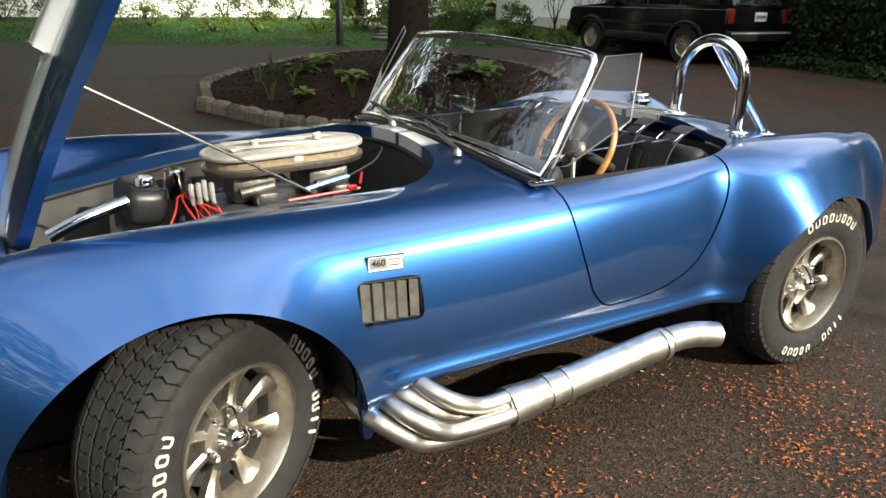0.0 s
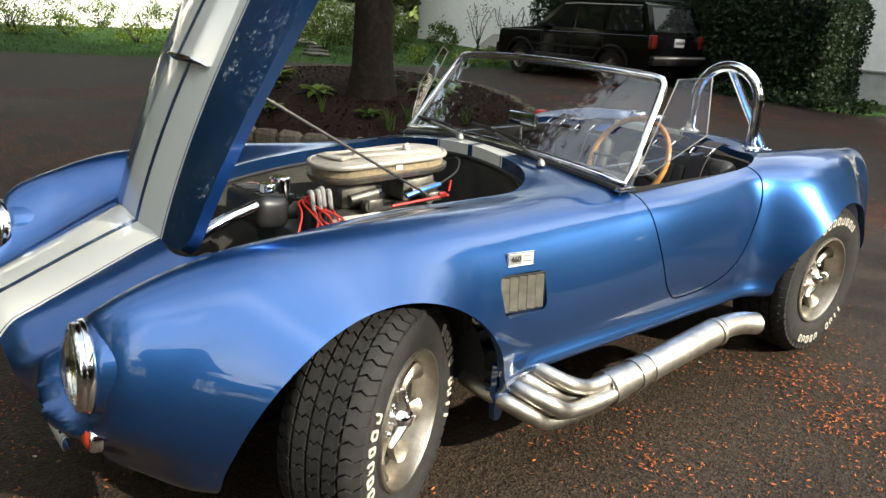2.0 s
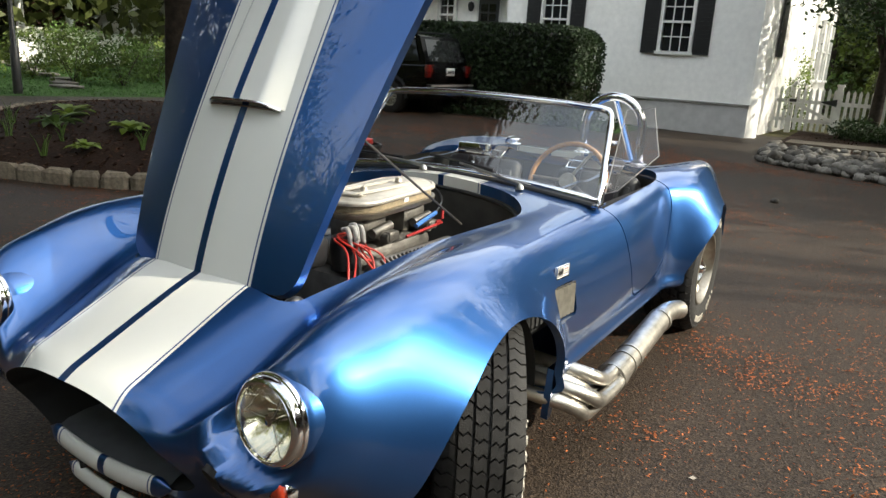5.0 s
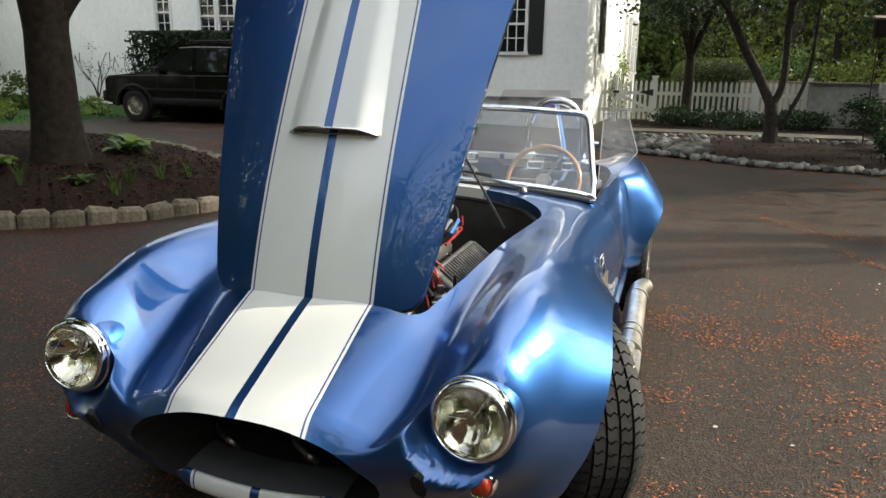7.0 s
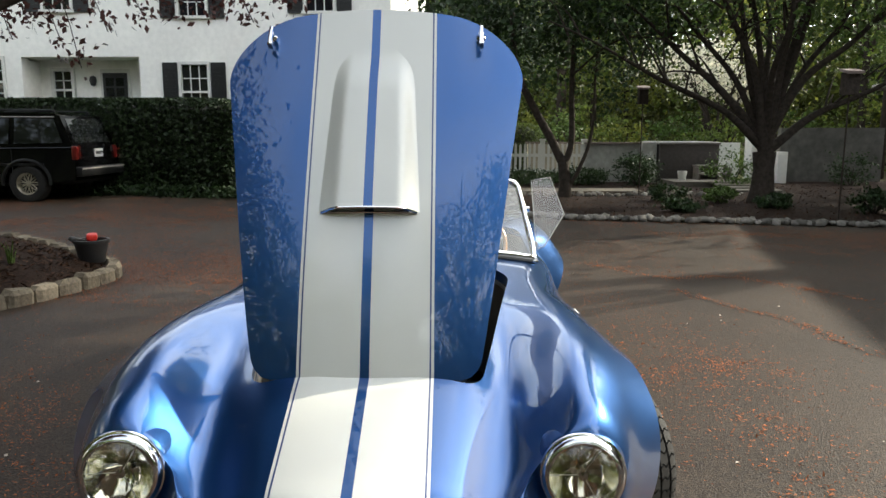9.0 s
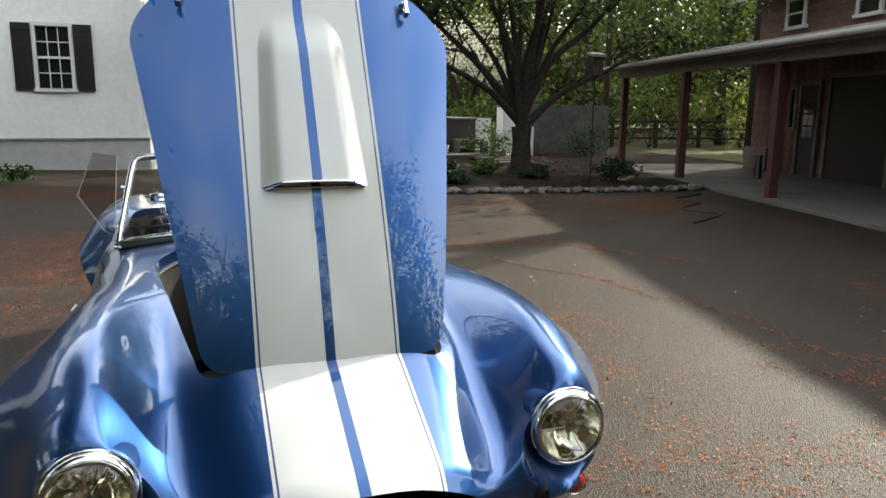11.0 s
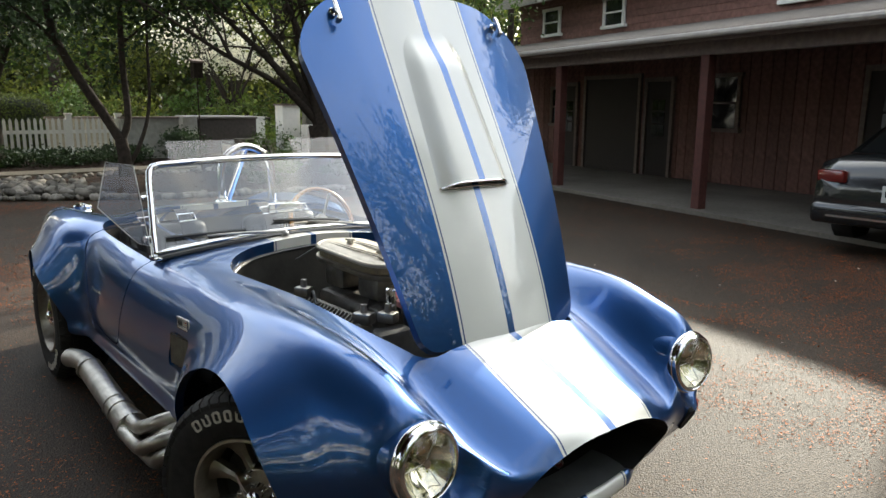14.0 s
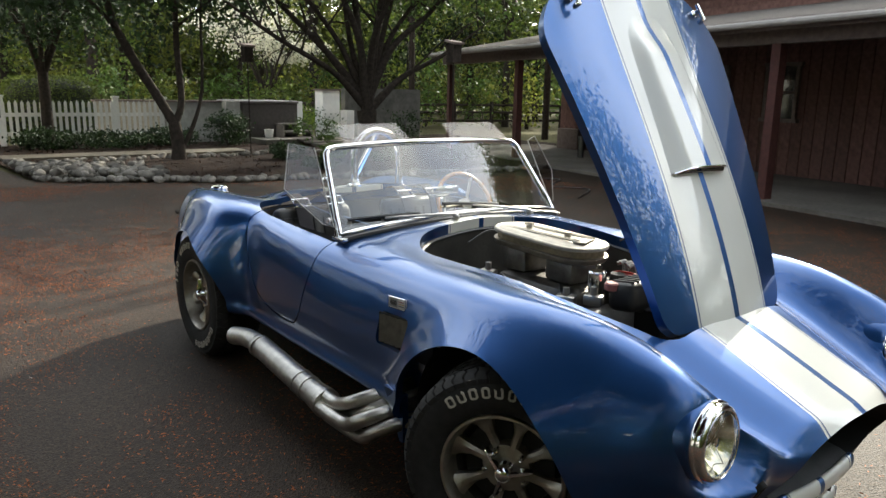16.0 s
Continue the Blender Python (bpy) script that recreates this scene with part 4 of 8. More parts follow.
def tread_mesh(R, W, n=52):
    m = Mesh()
    h = W / 2
    ribs = [(-0.95, -0.56), (-0.49, -0.21), (-0.14, 0.14), (0.21, 0.49), (0.56, 0.95)]
    for k, (a, b) in enumerate(ribs):
        for i in range(n):
            t0 = 2 * math.pi * (i + 0.37 * k) / n
            gap = 0.17 * 2 * math.pi / n
            pitch = 2 * math.pi / n
            zs = np.linspace(a, b, 4) * h
            vs = []
            for r in (R - 0.014, R + 0.001):
                for e in (gap / 2, pitch - gap / 2):
                    for q, zz in enumerate(zs):
                        wob = (0.0, 0.22, -0.02, 0.2)[q] * pitch * (1 if k < 2.5 else -1)
                        rr = r - 0.010 * max(0, abs(zz) / h - 0.6) ** 1.5 * 11
                        t = t0 + e + wob
                        vs.append((rr * math.cos(t), rr * math.sin(t), zz))
            f = [(8 + q, 8 + q + 1, 12 + q + 1, 12 + q) for q in range(3)]
            f += [(q, q + 1, 8 + q + 1, 8 + q) for q in range(3)] + [(4 + q + 1, 4 + q, 12 + q, 12 + q + 1) for q in range(3)]
            f += [(0, 8, 12, 4), (3, 7, 15, 11)]
            m.add(vs, f)
    return m


def letters(R, W, rim_r, groups):
    """Raised white lettering on the sidewall, as plain hollow or solid shapes; groups: first angle, step, one width for each shape."""
    rm = (rim_r + R) / 2 + 0.008
    zz = W / 2 * 1.002
    out = []
    for start, step, widths in groups:
        for k, w_ in enumerate(widths):
            T = pose(0, 0, 0, 0, 0, start + step * k) @ pose(rm, 0, zz)
            h_ = 0.0175
            m = Mesh()
            ring = lambda s, z_: [T @ Vector((a * (h_ - s), b * (w_ - s), z_)) for a, b in ((-1, -0.55), (-0.7, -1), (0.7, -1), (1, -0.55), (1, 0.55), (0.7, 1), (-0.7, 1), (-1, 0.55))]
            vs = ring(0, -0.002) + ring(0, 0.002) + ring(0.0062, 0.002) + ring(0.0062, -0.002)
            fs = [(8 * r + j, 8 * r + (j + 1) % 8, 8 * r + 8 + (j + 1) % 8, 8 * r + 8 + j) for r in range(3) for j in range(8)]
            if w_ < 0.008:
                vs, fs = vs[:16], fs[:8] + [tuple(range(8, 16))]
            elif k % 3 == 1:
                fs = [q for n, q in enumerate(fs) if n % 8 not in (3, 4)]
            out.append(m.add(vs, fs))
    return out


WORD_A, WORD_B, WORD_C = (0.0140, 0.0135, 0.0135, 0.0130, 0.0135, 0.0120, 0.0135, 0.0130), (0.0115, 0.0130, 0.0135, 0.0105, 0.0115), (0.0125, 0.0115, 0.0050, 0.0050)
FRONT_WORDS = ((30, -8.6, WORD_A), (-134, -8.2, WORD_B), (178, -7.6, WORD_C))
REAR_WORDS = ((150, -8.6, WORD_A), (-82, 8.2, WORD_B), (-28, 7.6, WORD_C))


def wheel_at(name, R, W, m4, label, words, out=0.0):
    """The spokes and the hub stand further out by the last number."""
    def lift(q):
        q.v = [(p[0], p[1], p[2] + out) for p in q.v]
        return q

    rim_r = 0.192
    h = W / 2
    w = make(name, Mesh().lathe([(rim_r + 0.006, h * 0.86), (rim_r + 0.004, h * 0.93), (rim_r - 0.004, h * 0.94), (rim_r - 0.010, h * 0.86), (rim_r - 0.014, h * 0.55), (rim_r - 0.022, h * 0.30)], 64), ALU, car, label, matrix=m4)
    # inner barrel is coloured dark to draw the shade behind the spokes
    make("barrel", Mesh().lathe([(rim_r - 0.022, h * 0.30), (rim_r - 0.028, h * 0.05), (rim_r - 0.034, -h * 0.75), (rim_r + 0.004, -h * 0.86)], 64), mat("shade_dark_barrel", (0.05, 0.046, 0.04), 0.6, 0.5, 0.3, 20), w, "inner barrel darkened as the shade behind the spokes")
    make("tyre", tyre_mesh(R, W, rim_r), RUBBER, w, "black tyre with raised white letters")
    make("tread", tread_mesh(R, W), RUBBER, w, "blocked tread", smooth=25)
    for lm in letters(R, W, rim_r, words):
        make("lettering", lm, WHITELET, w, "raised white sidewall lettering", smooth=0)
    make("brake_drum", lift(Mesh().lathe([(0, -0.005), (0.145, -0.005), (0.15, -0.02), (0.15, -0.08)], 32)), DARK, w)
    prof = [(0.045, 0.030), (0.08, 0.024), (0.12, 0.022), (0.155, 0.030), (0.176, 0.042)]
    for k in range(8):
        a = radians(22.5 + 45 * k)
        m = Mesh()
        vs = []
        for r, zz in prof:
            half = 0.0115 + 0.026 * max(0, (r - 0.10) / 0.076) ** 1.6 + 0.020 * max(0, (0.085 - r) / 0.04)
            for dy, dz in ((-half, -0.030), (-half, -0.006), (-half * 0.45, 0.004), (half * 0.45, 0.004), (half, -0.006), (half, -0.030)):
                vs.append(Vector((r * math.cos(a) - dy * math.sin(a), r * math.sin(a) + dy * math.cos(a), zz + dz)))
        m.add(vs, [(6 * i + j, 6 * i + 6 + j, 6 * i + 6 + (j + 1) % 6, 6 * i + (j + 1) % 6) for i in range(4) for j in range(6)])
        make("spoke", lift(m), ALU, w, smooth=28)
    make("hub", lift(Mesh().lathe([(0, 0.034), (0.05, 0.034), (0.075, 0.028), (0.082, 0.012), (0.082, -0.01)], 32)), ALU, w)
    for k in range(5):
        a = radians(90 + 72 * k)
        make("lug_nut", lift(Mesh().lathe([(0, 0.052), (0.006, 0.050), (0.010, 0.043), (0.010, 0.02)], 8, pose(0.066 * math.cos(a), 0.066 * math.sin(a), 0))), CHROME, w)
    m = Mesh().lathe([(0, 0.088), (0.012, 0.087), (0.022, 0.081), (0.030, 0.068), (0.034, 0.05), (0.040, 0.034)], 28)
    for k in range(3):
        a = radians(35 + 120 * k)
        d, q = Vector((math.cos(a), math.sin(a), 0)), Vector((-math.sin(a), math.cos(a), 0))
        vs = []
        for r, hw, z0, z1 in ((0.022, 0.014, 0.045, 0.080), (0.055, 0.011, 0.050, 0.074), (0.085, 0.009, 0.050, 0.066), (0.092, 0.004, 0.052, 0.062)):
            vs += [d * r - q * hw + Vector((0, 0, z0)), d * r + q * hw + Vector((0, 0, z0)), d * r + q * hw * 0.4 + Vector((0, 0, z1)), d * r - q * hw * 0.4 + Vector((0, 0, z1))]
        m.add(vs, [(4 * i + j, 4 * i + (j + 1) % 4, 4 * i + 4 + (j + 1) % 4, 4 * i + 4 + j) for i in range(3) for j in range(4)] + [(12, 13, 14, 15)])
    make("spinner", lift(m), CHROME, w, "three-eared chrome knock-off spinner")
    return w


LOUT, ROUT = pose(0, 0, 0, 90, 0, 0), pose(0, 0, 0, -90, 0, 0)
STEER = 31
lf = wheel_at("front_wheel", 0.333, 0.24, pose(-0.03, -0.645, 0.333, 0, 0, STEER) @ pose(0, -0.10, 0) @ LOUT @ pose(0, 0, 0, 0, 0, 180), "turned front wheel with eight-spoke alloy rim", FRONT_WORDS, 0.025)
copy_thing(lf, pose(-0.03, 0.645, 0.333, 0, 0, STEER) @ pose(0, 0.10, 0) @ ROUT @ pose(0, 0, 0, 0, 0, -83))
lr = wheel_at("rear_wheel", 0.345, 0.255, pose(2.286, -0.77, 0.345) @ LOUT @ pose(0, 0, 0, 0, 0, -35), "wide rear wheel with eight-spoke alloy rim", REAR_WORDS, 0.030)
copy_thing(lr, pose(2.286, 0.77, 0.345) @ ROUT)

# ---- engine bay ----
O = []
for t in np.linspace(0, 2 * math.pi, 72, endpoint=False):
    dx, dy = math.cos(t), math.sin(t)
    lo, hi = 0.0, 1.2
    for _ in range(24):
        mid_ = (lo + hi) / 2
        lo, hi = (mid_, hi) if bay_gap(np.array(0.28 + dx * mid_), np.array(dy * mid_)) < 0.006 else (lo, mid_)
    O.append((0.28 + dx * lo, dy * lo))
bay = Mesh()
rows = []
for dz, k in ((-0.043, 1.0), (-0.05, 0.985), (-0.25, 0.975), (-0.5, 0.96)):
    rows.append([(0.28 + (a - 0.28) * k, b * k, top_z(a, b) + dz) for a, b in O + O[:1]])
bay.grid(np.array(rows))
bay.add([(a, b, 0.30) for a, b in O], [tuple(range(72))])
make("engine_bay", bay, BAY, car, "black engine bay walls")
m = Mesh().tube([(0.28 + (a - 0.28) * 0.985, b * 0.985, top_z(a, b) - 0.052) for a, b in O], 0.007, 6, closed=True)
make("bay_seal", m, BLACK, car, "black rubber hood seal")

eng = make("engine", Mesh().rbox((0.42, 0, 0.50), (0.56, 0.34, 0.28), 0.03), mat("engine_block", (0.10, 0.10, 0.10), 0.5, 0.4, 0.3, 20), car, "large V8 engine with oval air cleaner")
for sgn in (-1, 1):
    m = Mesh()
    T = pose(0.44, sgn * 0.235, 0.635, sgn * -38, 0, 0)
    m.rbox((0, 0, 0), (0.52, 0.15, 0.075), 0.022, seg=3)
    for k in range(-9, 10):
        fin = Mesh().rbox((k * 0.025, 0, 0.041), (0.008, 0.11, 0.012), 0.002, seg=1)
        fin.v = [tuple(T @ Vector(p)) for p in fin.v]
        make("cover_fin", fin, DULL, eng)
    m.v = [tuple(T @ Vector(p)) for p in m.v]
    make("valve_cover", m, DULL, eng, "finned aluminium valve cover")
make("intake_manifold", Mesh().rbox((0.44, 0, 0.665), (0.46, 0.26, 0.10), 0.03), DULL, eng)


def stadium(L, W, n=16):
    r = W / 2
    return [(L / 2 - r + r * math.cos(t), r * math.sin(t)) for t in np.linspace(-math.pi / 2, math.pi / 2, n)] + [(-L / 2 + r + r * math.cos(t), r * math.sin(t)) for t in np.linspace(math.pi / 2, 1.5 * math.pi, n)]


AC = pose(0.49, 0.0, 0.835, 0, -2, 0)


def slab(layers, L, W, m4):
    m = Mesh()
    rows = [[tuple(m4 @ Vector((x * 1.0 + 0, y * 1.0, z)) ) for x, y in stadium(L + d, W + d)] for z, d in layers]
    n = len(rows[0])
    for r in rows:
        m.v += r
    for i in range(len(rows) - 1):
        m.f += [(i * n + j, i * n + (j + 1) % n, (i + 1) * n + (j + 1) % n, (i + 1) * n + j) for j in range(n)]
    m.f.append(tuple((len(rows) - 1) * n + j for j in range(n)))
    m.f.append(tuple(range(n))[::-1])
    return m


make("air_filter", slab([(0.0, -0.02), (0.042, -0.02)], 0.55, 0.245, AC), FILTER, eng, "dusty cream paper filter element")
make("air_cleaner_base", slab([(-0.022, -0.05), (-0.014, 0.0), (-0.004, 0.012), (0.006, 0.012), (0.008, 0.0)], 0.55, 0.245, AC), ALU, eng)
AC = AC @ pose(0, 0, -0.012)
m = slab([(0.048, 0.0), (0.05, 0.012), (0.058, 0.014), (0.064, 0.006), (0.066, -0.012), (0.063, -0.02), (0.064, -0.03), (0.068, -0.04)], 0.55, 0.245, AC)
for k in (-0.055, -0.035, 0.035, 0.055):
    m.rbox(AC @ Vector((0.0, k, 0.073)), (0.40, 0.008, 0.006), 0.002, seg=1)
m.rbox(AC @ Vector((-0.19, 0, 0.075)), (0.05, 0.12, 0.008), 0.003, pose(0, 0, 0, 0, 0, 20))
for k in (-0.10, 0.12):
    m.lathe([(0, 0.016), (0.012, 0.014), (0.016, 0.0)], 12, AC @ pose(k, 0, 0.072))
    m.rbox(AC @ Vector((k, 0, 0.088)), (0.045, 0.010, 0.008), 0.003, pose(0, 0, 0, 0, 0, 35))
make("air_cleaner_lid", m, mat("satin_alloy_lid", (0.44, 0.41, 0.355), 0.5, 0.45, 0.15, 30, 0.1, 90), eng, "oval ribbed alloy air cleaner lid with two wing nuts")
make("sticker", Mesh().box((0.50, -0.1155, 0.862), (0.028, 0.003, 0.022)), mat("white_sticker", (0.7, 0.66, 0.62), 0.6), eng)
for k, c in ((0.36, 0), (0.62, 1)):
    m = Mesh().rbox((k, 0.0, 0.765), (0.15, 0.16, 0.10), 0.02)
    m.tube([(k - 0.06, -0.11, 0.76), (k + 0.05, -0.11, 0.775)], 0.018, 10)
    m.lathe([(0, 0.03), (0.02, 0.03), (0.024, 0.0)], 12, pose(k, -0.12, 0.74, 90, 0, 0))
    m.rbox((k + 0.02, -0.13, 0.745), (0.06, 0.05, 0.035), 0.006)
    make("carburettor", m, DULL, eng)
m = Mesh().tube([(0.44, -0.165, 0.735), (0.70, -0.155, 0.745)], 0.0055, 8)
m.rbox((0.67, -0.155, 0.75), (0.035, 0.015, 0.02), 0.004)
m.tube([(0.70, -0.155, 0.76), (0.71, -0.15, 0.80)], 0.006, 6)
make("fuel_rail", m, RED, eng, "red anodised fuel line")
make("hose_fitting", Mesh().tube(curve([(0.50, -0.165, 0.765), (0.58, -0.16, 0.78), (0.66, -0.15, 0.79)], 6), 0.0085, 8), BLUEHOSE, eng, "blue hose fitting")
make("throttle_cable", Mesh().tube(curve([(0.66, -0.15, 0.79), (0.78, -0.10, 0.82), (0.86, 0.0, 0.845), (0.87, 0.12, 0.80)], 8), 0.004, 6), BLACK, eng)
for k in range(4):
    a = Vector((0.150 + 0.020 * k, -0.100 - 0.010 * (k % 2), 0.800 + 0.004 * (k % 3)))
    pts = curve([a, a + Vector((-0.004, -0.022, 0.006)), a + Vector((-0.006, -0.034, -0.012)), a + Vector((-0.004, -0.040, -0.045)), a + Vector((0.004 * k, -0.060, -0.095)), (0.07 + 0.085 * ((k * 3) % 4), -0.215 - 0.018 * ((k * 5) % 3), 0.645)], 8)
    make("ignition_lead", Mesh().tube(pts, 0.0038, 8), REDWIRE, eng, "red ignition lead")
    make("lead_boot", Mesh().tube(pts[:26], [0.0085] * 22 + [0.008, 0.0075, 0.007, 0.0062], 8), GREYBOOT, eng, "grey lead boot")
    pts = curve([a + Vector((0.0, 0.02, -0.03)), a + Vector((-0.04 - 0.01 * k, 0.0, -0.03)), a + Vector((-0.07 + 0.03 * k, -0.08 - 0.01 * k, -0.06 - 0.012 * k)), (0.0 + 0.07 * ((k * 3) % 4), -0.25, 0.62 - 0.012 * k)], 8)
    make("ignition_lead", Mesh().tube(pts, 0.0038, 8), REDWIRE, eng)
make("distributor", Mesh().lathe([(0, 0.04), (0.045, 0.035), (0.05, 0.0), (0.04, -0.08)], 20, pose(0.17, -0.09, 0.735)), BLACK, eng, "black distributor cap")
m = Mesh().rbox((0.012, 0.01, 0.745), (0.12, 0.25, 0.11), 0.03, pose(0, 0, 0, 0, 6, 4), seg=3)
tank = make("coolant_tank", m, BLACK, eng, "black ribbed coolant header tank")
for k in range(-3, 4):
    make("tank_rib", Mesh().rbox(Vector((0.012, 0.01, 0.745)) + pose(0, 0, 0, 0, 6, 4) @ Vector((0.0, k * 0.031, 0.056)), (0.09, 0.010, 0.008), 0.003, pose(0, 0, 0, 0, 6, 4), seg=1), BLACK, tank)
make("tank_cap", Mesh().lathe([(0, 0.034), (0.026, 0.034), (0.03, 0.028), (0.03, 0.008), (0.022, 0.0)], 16, pose(0.025, -0.05, 0.800)), CHROME, tank, "chrome filler cap")
make("tank_cap", Mesh().lathe([(0, 0.032), (0.024, 0.032), (0.03, 0.026), (0.03, 0.006), (0.02, 0.0)], 18, pose(0.045, 0.125, 0.762)), mat("faded_red_cap", (0.35, 0.13, 0.12), 0.5), tank, "faded red filler cap")
make("coolant_pipe", Mesh().tube(curve([(-0.26, -0.13, 0.705), (-0.16, -0.12, 0.745), (-0.035, -0.09, 0.772)], 6), 0.020, 14), CHROME, eng, "polished coolant pipe")
make("radiator_hose", Mesh().tube(curve([(-0.31, -0.25, 0.66), (-0.26, -0.27, 0.69), (-0.22, -0.27, 0.64), (-0.20, -0.26, 0.50)], 8), 0.016, 10), BLACK, eng, "black rubber hose")
for p, s in (((0.12, -0.25, 0.62), 0.05), ((0.0, -0.27, 0.60), 0.045), ((0.20, 0.20, 0.70), 0.055), ((0.10, 0.16, 0.72), 0.05), ((0.62, 0.22, 0.72), 0.05)):
    m = Mesh().rbox(p, (s * 1.4, s, s * 0.8), 0.008, pose(0, 0, 0, 0, 0, 25))
    m.lathe([(0, 0.03), (0.012, 0.03), (0.014, 0.0)], 10, pose(p[0], p[1], p[2] + s * 0.4))
    make("engine_fitting", m, STEEL, eng)
m = Mesh().lathe([(0, 0.05), (0.03, 0.05), (0.036, 0.045), (0.036, 0.0), (0.03, -0.02), (0.03, -0.05)], 18, pose(0.14, 0.10, 0.765))
make("oil_filler", m, CHROME, eng, "chrome breather cap")
for k in range(6):
    r = random.Random(k)
    a = Vector((r.uniform(0.0, 0.7), r.choice((-1, 1)) * r.uniform(0.2, 0.32), r.uniform(0.58, 0.68)))
    b = Vector((r.uniform(0.1, 0.85), r.uniform(-0.3, 0.3), r.uniform(0.6, 0.72)))
    make("hose", Mesh().tube(curve([a, (a + b) / 2 + Vector((0, 0, 0.05)), b], 8), 0.006 + 0.003 * (k % 2), 8), BLACK, eng)


# ---- surroundings: materials ----
def leaf_mat(name, col, island=0.35, through=0.4):
    m = bpy.data.materials.new(name)
    m.use_nodes = True
    N, L = m.node_tree.nodes, m.node_tree.links
    b = N["Principled BSDF"]
    g = N.new("ShaderNodeNewGeometry")
    c = mix_colour(N, L, g.outputs["Random Per Island"], tuple(k * (1 - island) for k in col), tuple(min(1, k * (1 + island)) for k in col))
    L.new(c, b.inputs["Base Color"])
    b.inputs["Roughness"].default_value = 0.55
    b.inputs["Specular IOR Level"].default_value = 0.3
    t = N.new("ShaderNodeBsdfTranslucent")
    L.new(c, t.inputs[0])
    mx = N.new("ShaderNodeMixShader")
    mx.inputs[0].default_value = through
    L.new(b.outputs[0], mx.inputs[1])
    L.new(t.outputs[0], mx.inputs[2])
    L.new(mx.outputs[0], N["Material Output"].inputs[0])
    return m


def asphalt_mat():
    """Worn asphalt: coarse stones in a dark binder, with large paler and stained patches."""
    m = bpy.data.materials.new("worn_asphalt")
    m.use_nodes = True
    N, L = m.node_tree.nodes, m.node_tree.links
    b = N["Principled BSDF"]
    tc = N.new("ShaderNodeTexCoord")
    v = N.new("ShaderNodeTexVoronoi")
    v.inputs["Scale"].default_value = 130.0
    L.new(tc.outputs["Object"], v.inputs["Vector"])
    n1 = N.new("ShaderNodeTexNoise")
    n1.inputs["Scale"].default_value, n1.inputs["Detail"].default_value = 1.1, 6.0
    L.new(tc.outputs["Object"], n1.inputs["Vector"])
    n2 = N.new("ShaderNodeTexNoise")
    n2.inputs["Scale"].default_value, n2.inputs["Detail"].default_value = 35.0, 5.0
    L.new(tc.outputs["Object"], n2.inputs["Vector"])
    hs = N.new("ShaderNodeSeparateColor")
    L.new(v.outputs["Color"], hs.inputs[0])
    stone = mix_colour(N, L, hs.outputs[0], (0.0095, 0.0064, 0.0044), (0.048, 0.0335, 0.0228))
    r = N.new("ShaderNodeMapRange")
    L.new(n1.outputs["Fac"], r.inputs[0])
    r.inputs[1].default_value, r.inputs[2].default_value, r.inputs[3].default_value, r.inputs[4].default_value = 0.3, 0.7, 0.75, 1.25
    r2 = N.new("ShaderNodeMapRange")
    L.new(n2.outputs["Fac"], r2.inputs[0])
    r2.inputs[1].default_value, r2.inputs[2].default_value, r2.inputs[3].default_value, r2.inputs[4].default_value = 0.3, 0.7, 0.8, 1.2
    vm = N.new("ShaderNodeVectorMath")
    vm.operation = "SCALE"
    L.new(stone, vm.inputs[0])
    L.new(mul(N, L, r.outputs[0], r2.outputs[0]), vm.inputs["Scale"])
    L.new(vm.outputs[0], b.inputs["Base Color"])
    b.inputs["Roughness"].default_value, b.inputs["Specular IOR Level"].default_value = 0.62, 0.18
    bp = N.new("ShaderNodeBump")
    bp.inputs["Strength"].default_value, bp.inputs["Distance"].default_value = 0.6, 0.006
    L.new(v.outputs["Distance"], bp.inputs["Height"])
    L.new(bp.outputs[0], b.inputs["Normal"])
    return m


ASPHALT = asphalt_mat()
GRASS = mat("grass_ground", (0.035, 0.07, 0.018), 0.9, 0, 0.4, 40, 0.6, 90, var2=0.3, scale2=0.8, spec=0.12)
WOODFLOOR = mat("woodland_floor", (0.07, 0.065, 0.03), 0.95, 0, 0.4, 6, 0.5, 30, var2=0.4, scale2=0.4, spec=0.12)
MULCH = mat("dark_mulch", (0.0175, 0.0092, 0.0058), 0.95, 0, 0.5, 45, 1.0, 60, var2=0.3, scale2=4, spec=0.12)
MULCHBIT = mat("mulch_chip", (0.046, 0.024, 0.014), 0.9, island=0.7, spec=0.12)
KERBSTONE = mat("granite_kerb", (0.150, 0.126, 0.094), 0.85, 0, 0.3, 30, 0.6, 60, per_object=0.25, spec=0.12)
ROCK = mat("river_rock", (0.13, 0.12, 0.105), 0.85, 0, 0.35, 14, 0.4, 40, per_object=0.55, spec=0.12)
STUCCO = mat("white_stucco", (0.86, 0.84, 0.79), 0.85, 0, 0.05, 8, 0.35, 45, var2=0.06, scale2=0.6)
GREYSTUCCO = mat("aged_grey_stucco", (0.33, 0.32, 0.29), 0.9, 0, 0.15, 8, 0.35, 45, var2=0.25, scale2=0.9)
WHITEWOOD = mat("white_painted_wood", (0.66, 0.65, 0.61), 0.6, 0, 0.08, 20, 0.1, 60, per_object=0.06)
SHUTTER = mat("black_shutter", (0.012, 0.012, 0.012), 0.5, 0, 0.2, 30)
PANE = mat("dark_window_pane", (0.012, 0.013, 0.015), 0.05, 0, spec=0.6)
BARNRED = mat("dark_red_boards", (0.15, 0.074, 0.060), 0.8, 0, 0.3, 12, 0.3, 60, per_object=0.22)
BARNTRIM = mat("weathered_trim", (0.17, 0.13, 0.115), 0.8, 0, 0.2, 15)
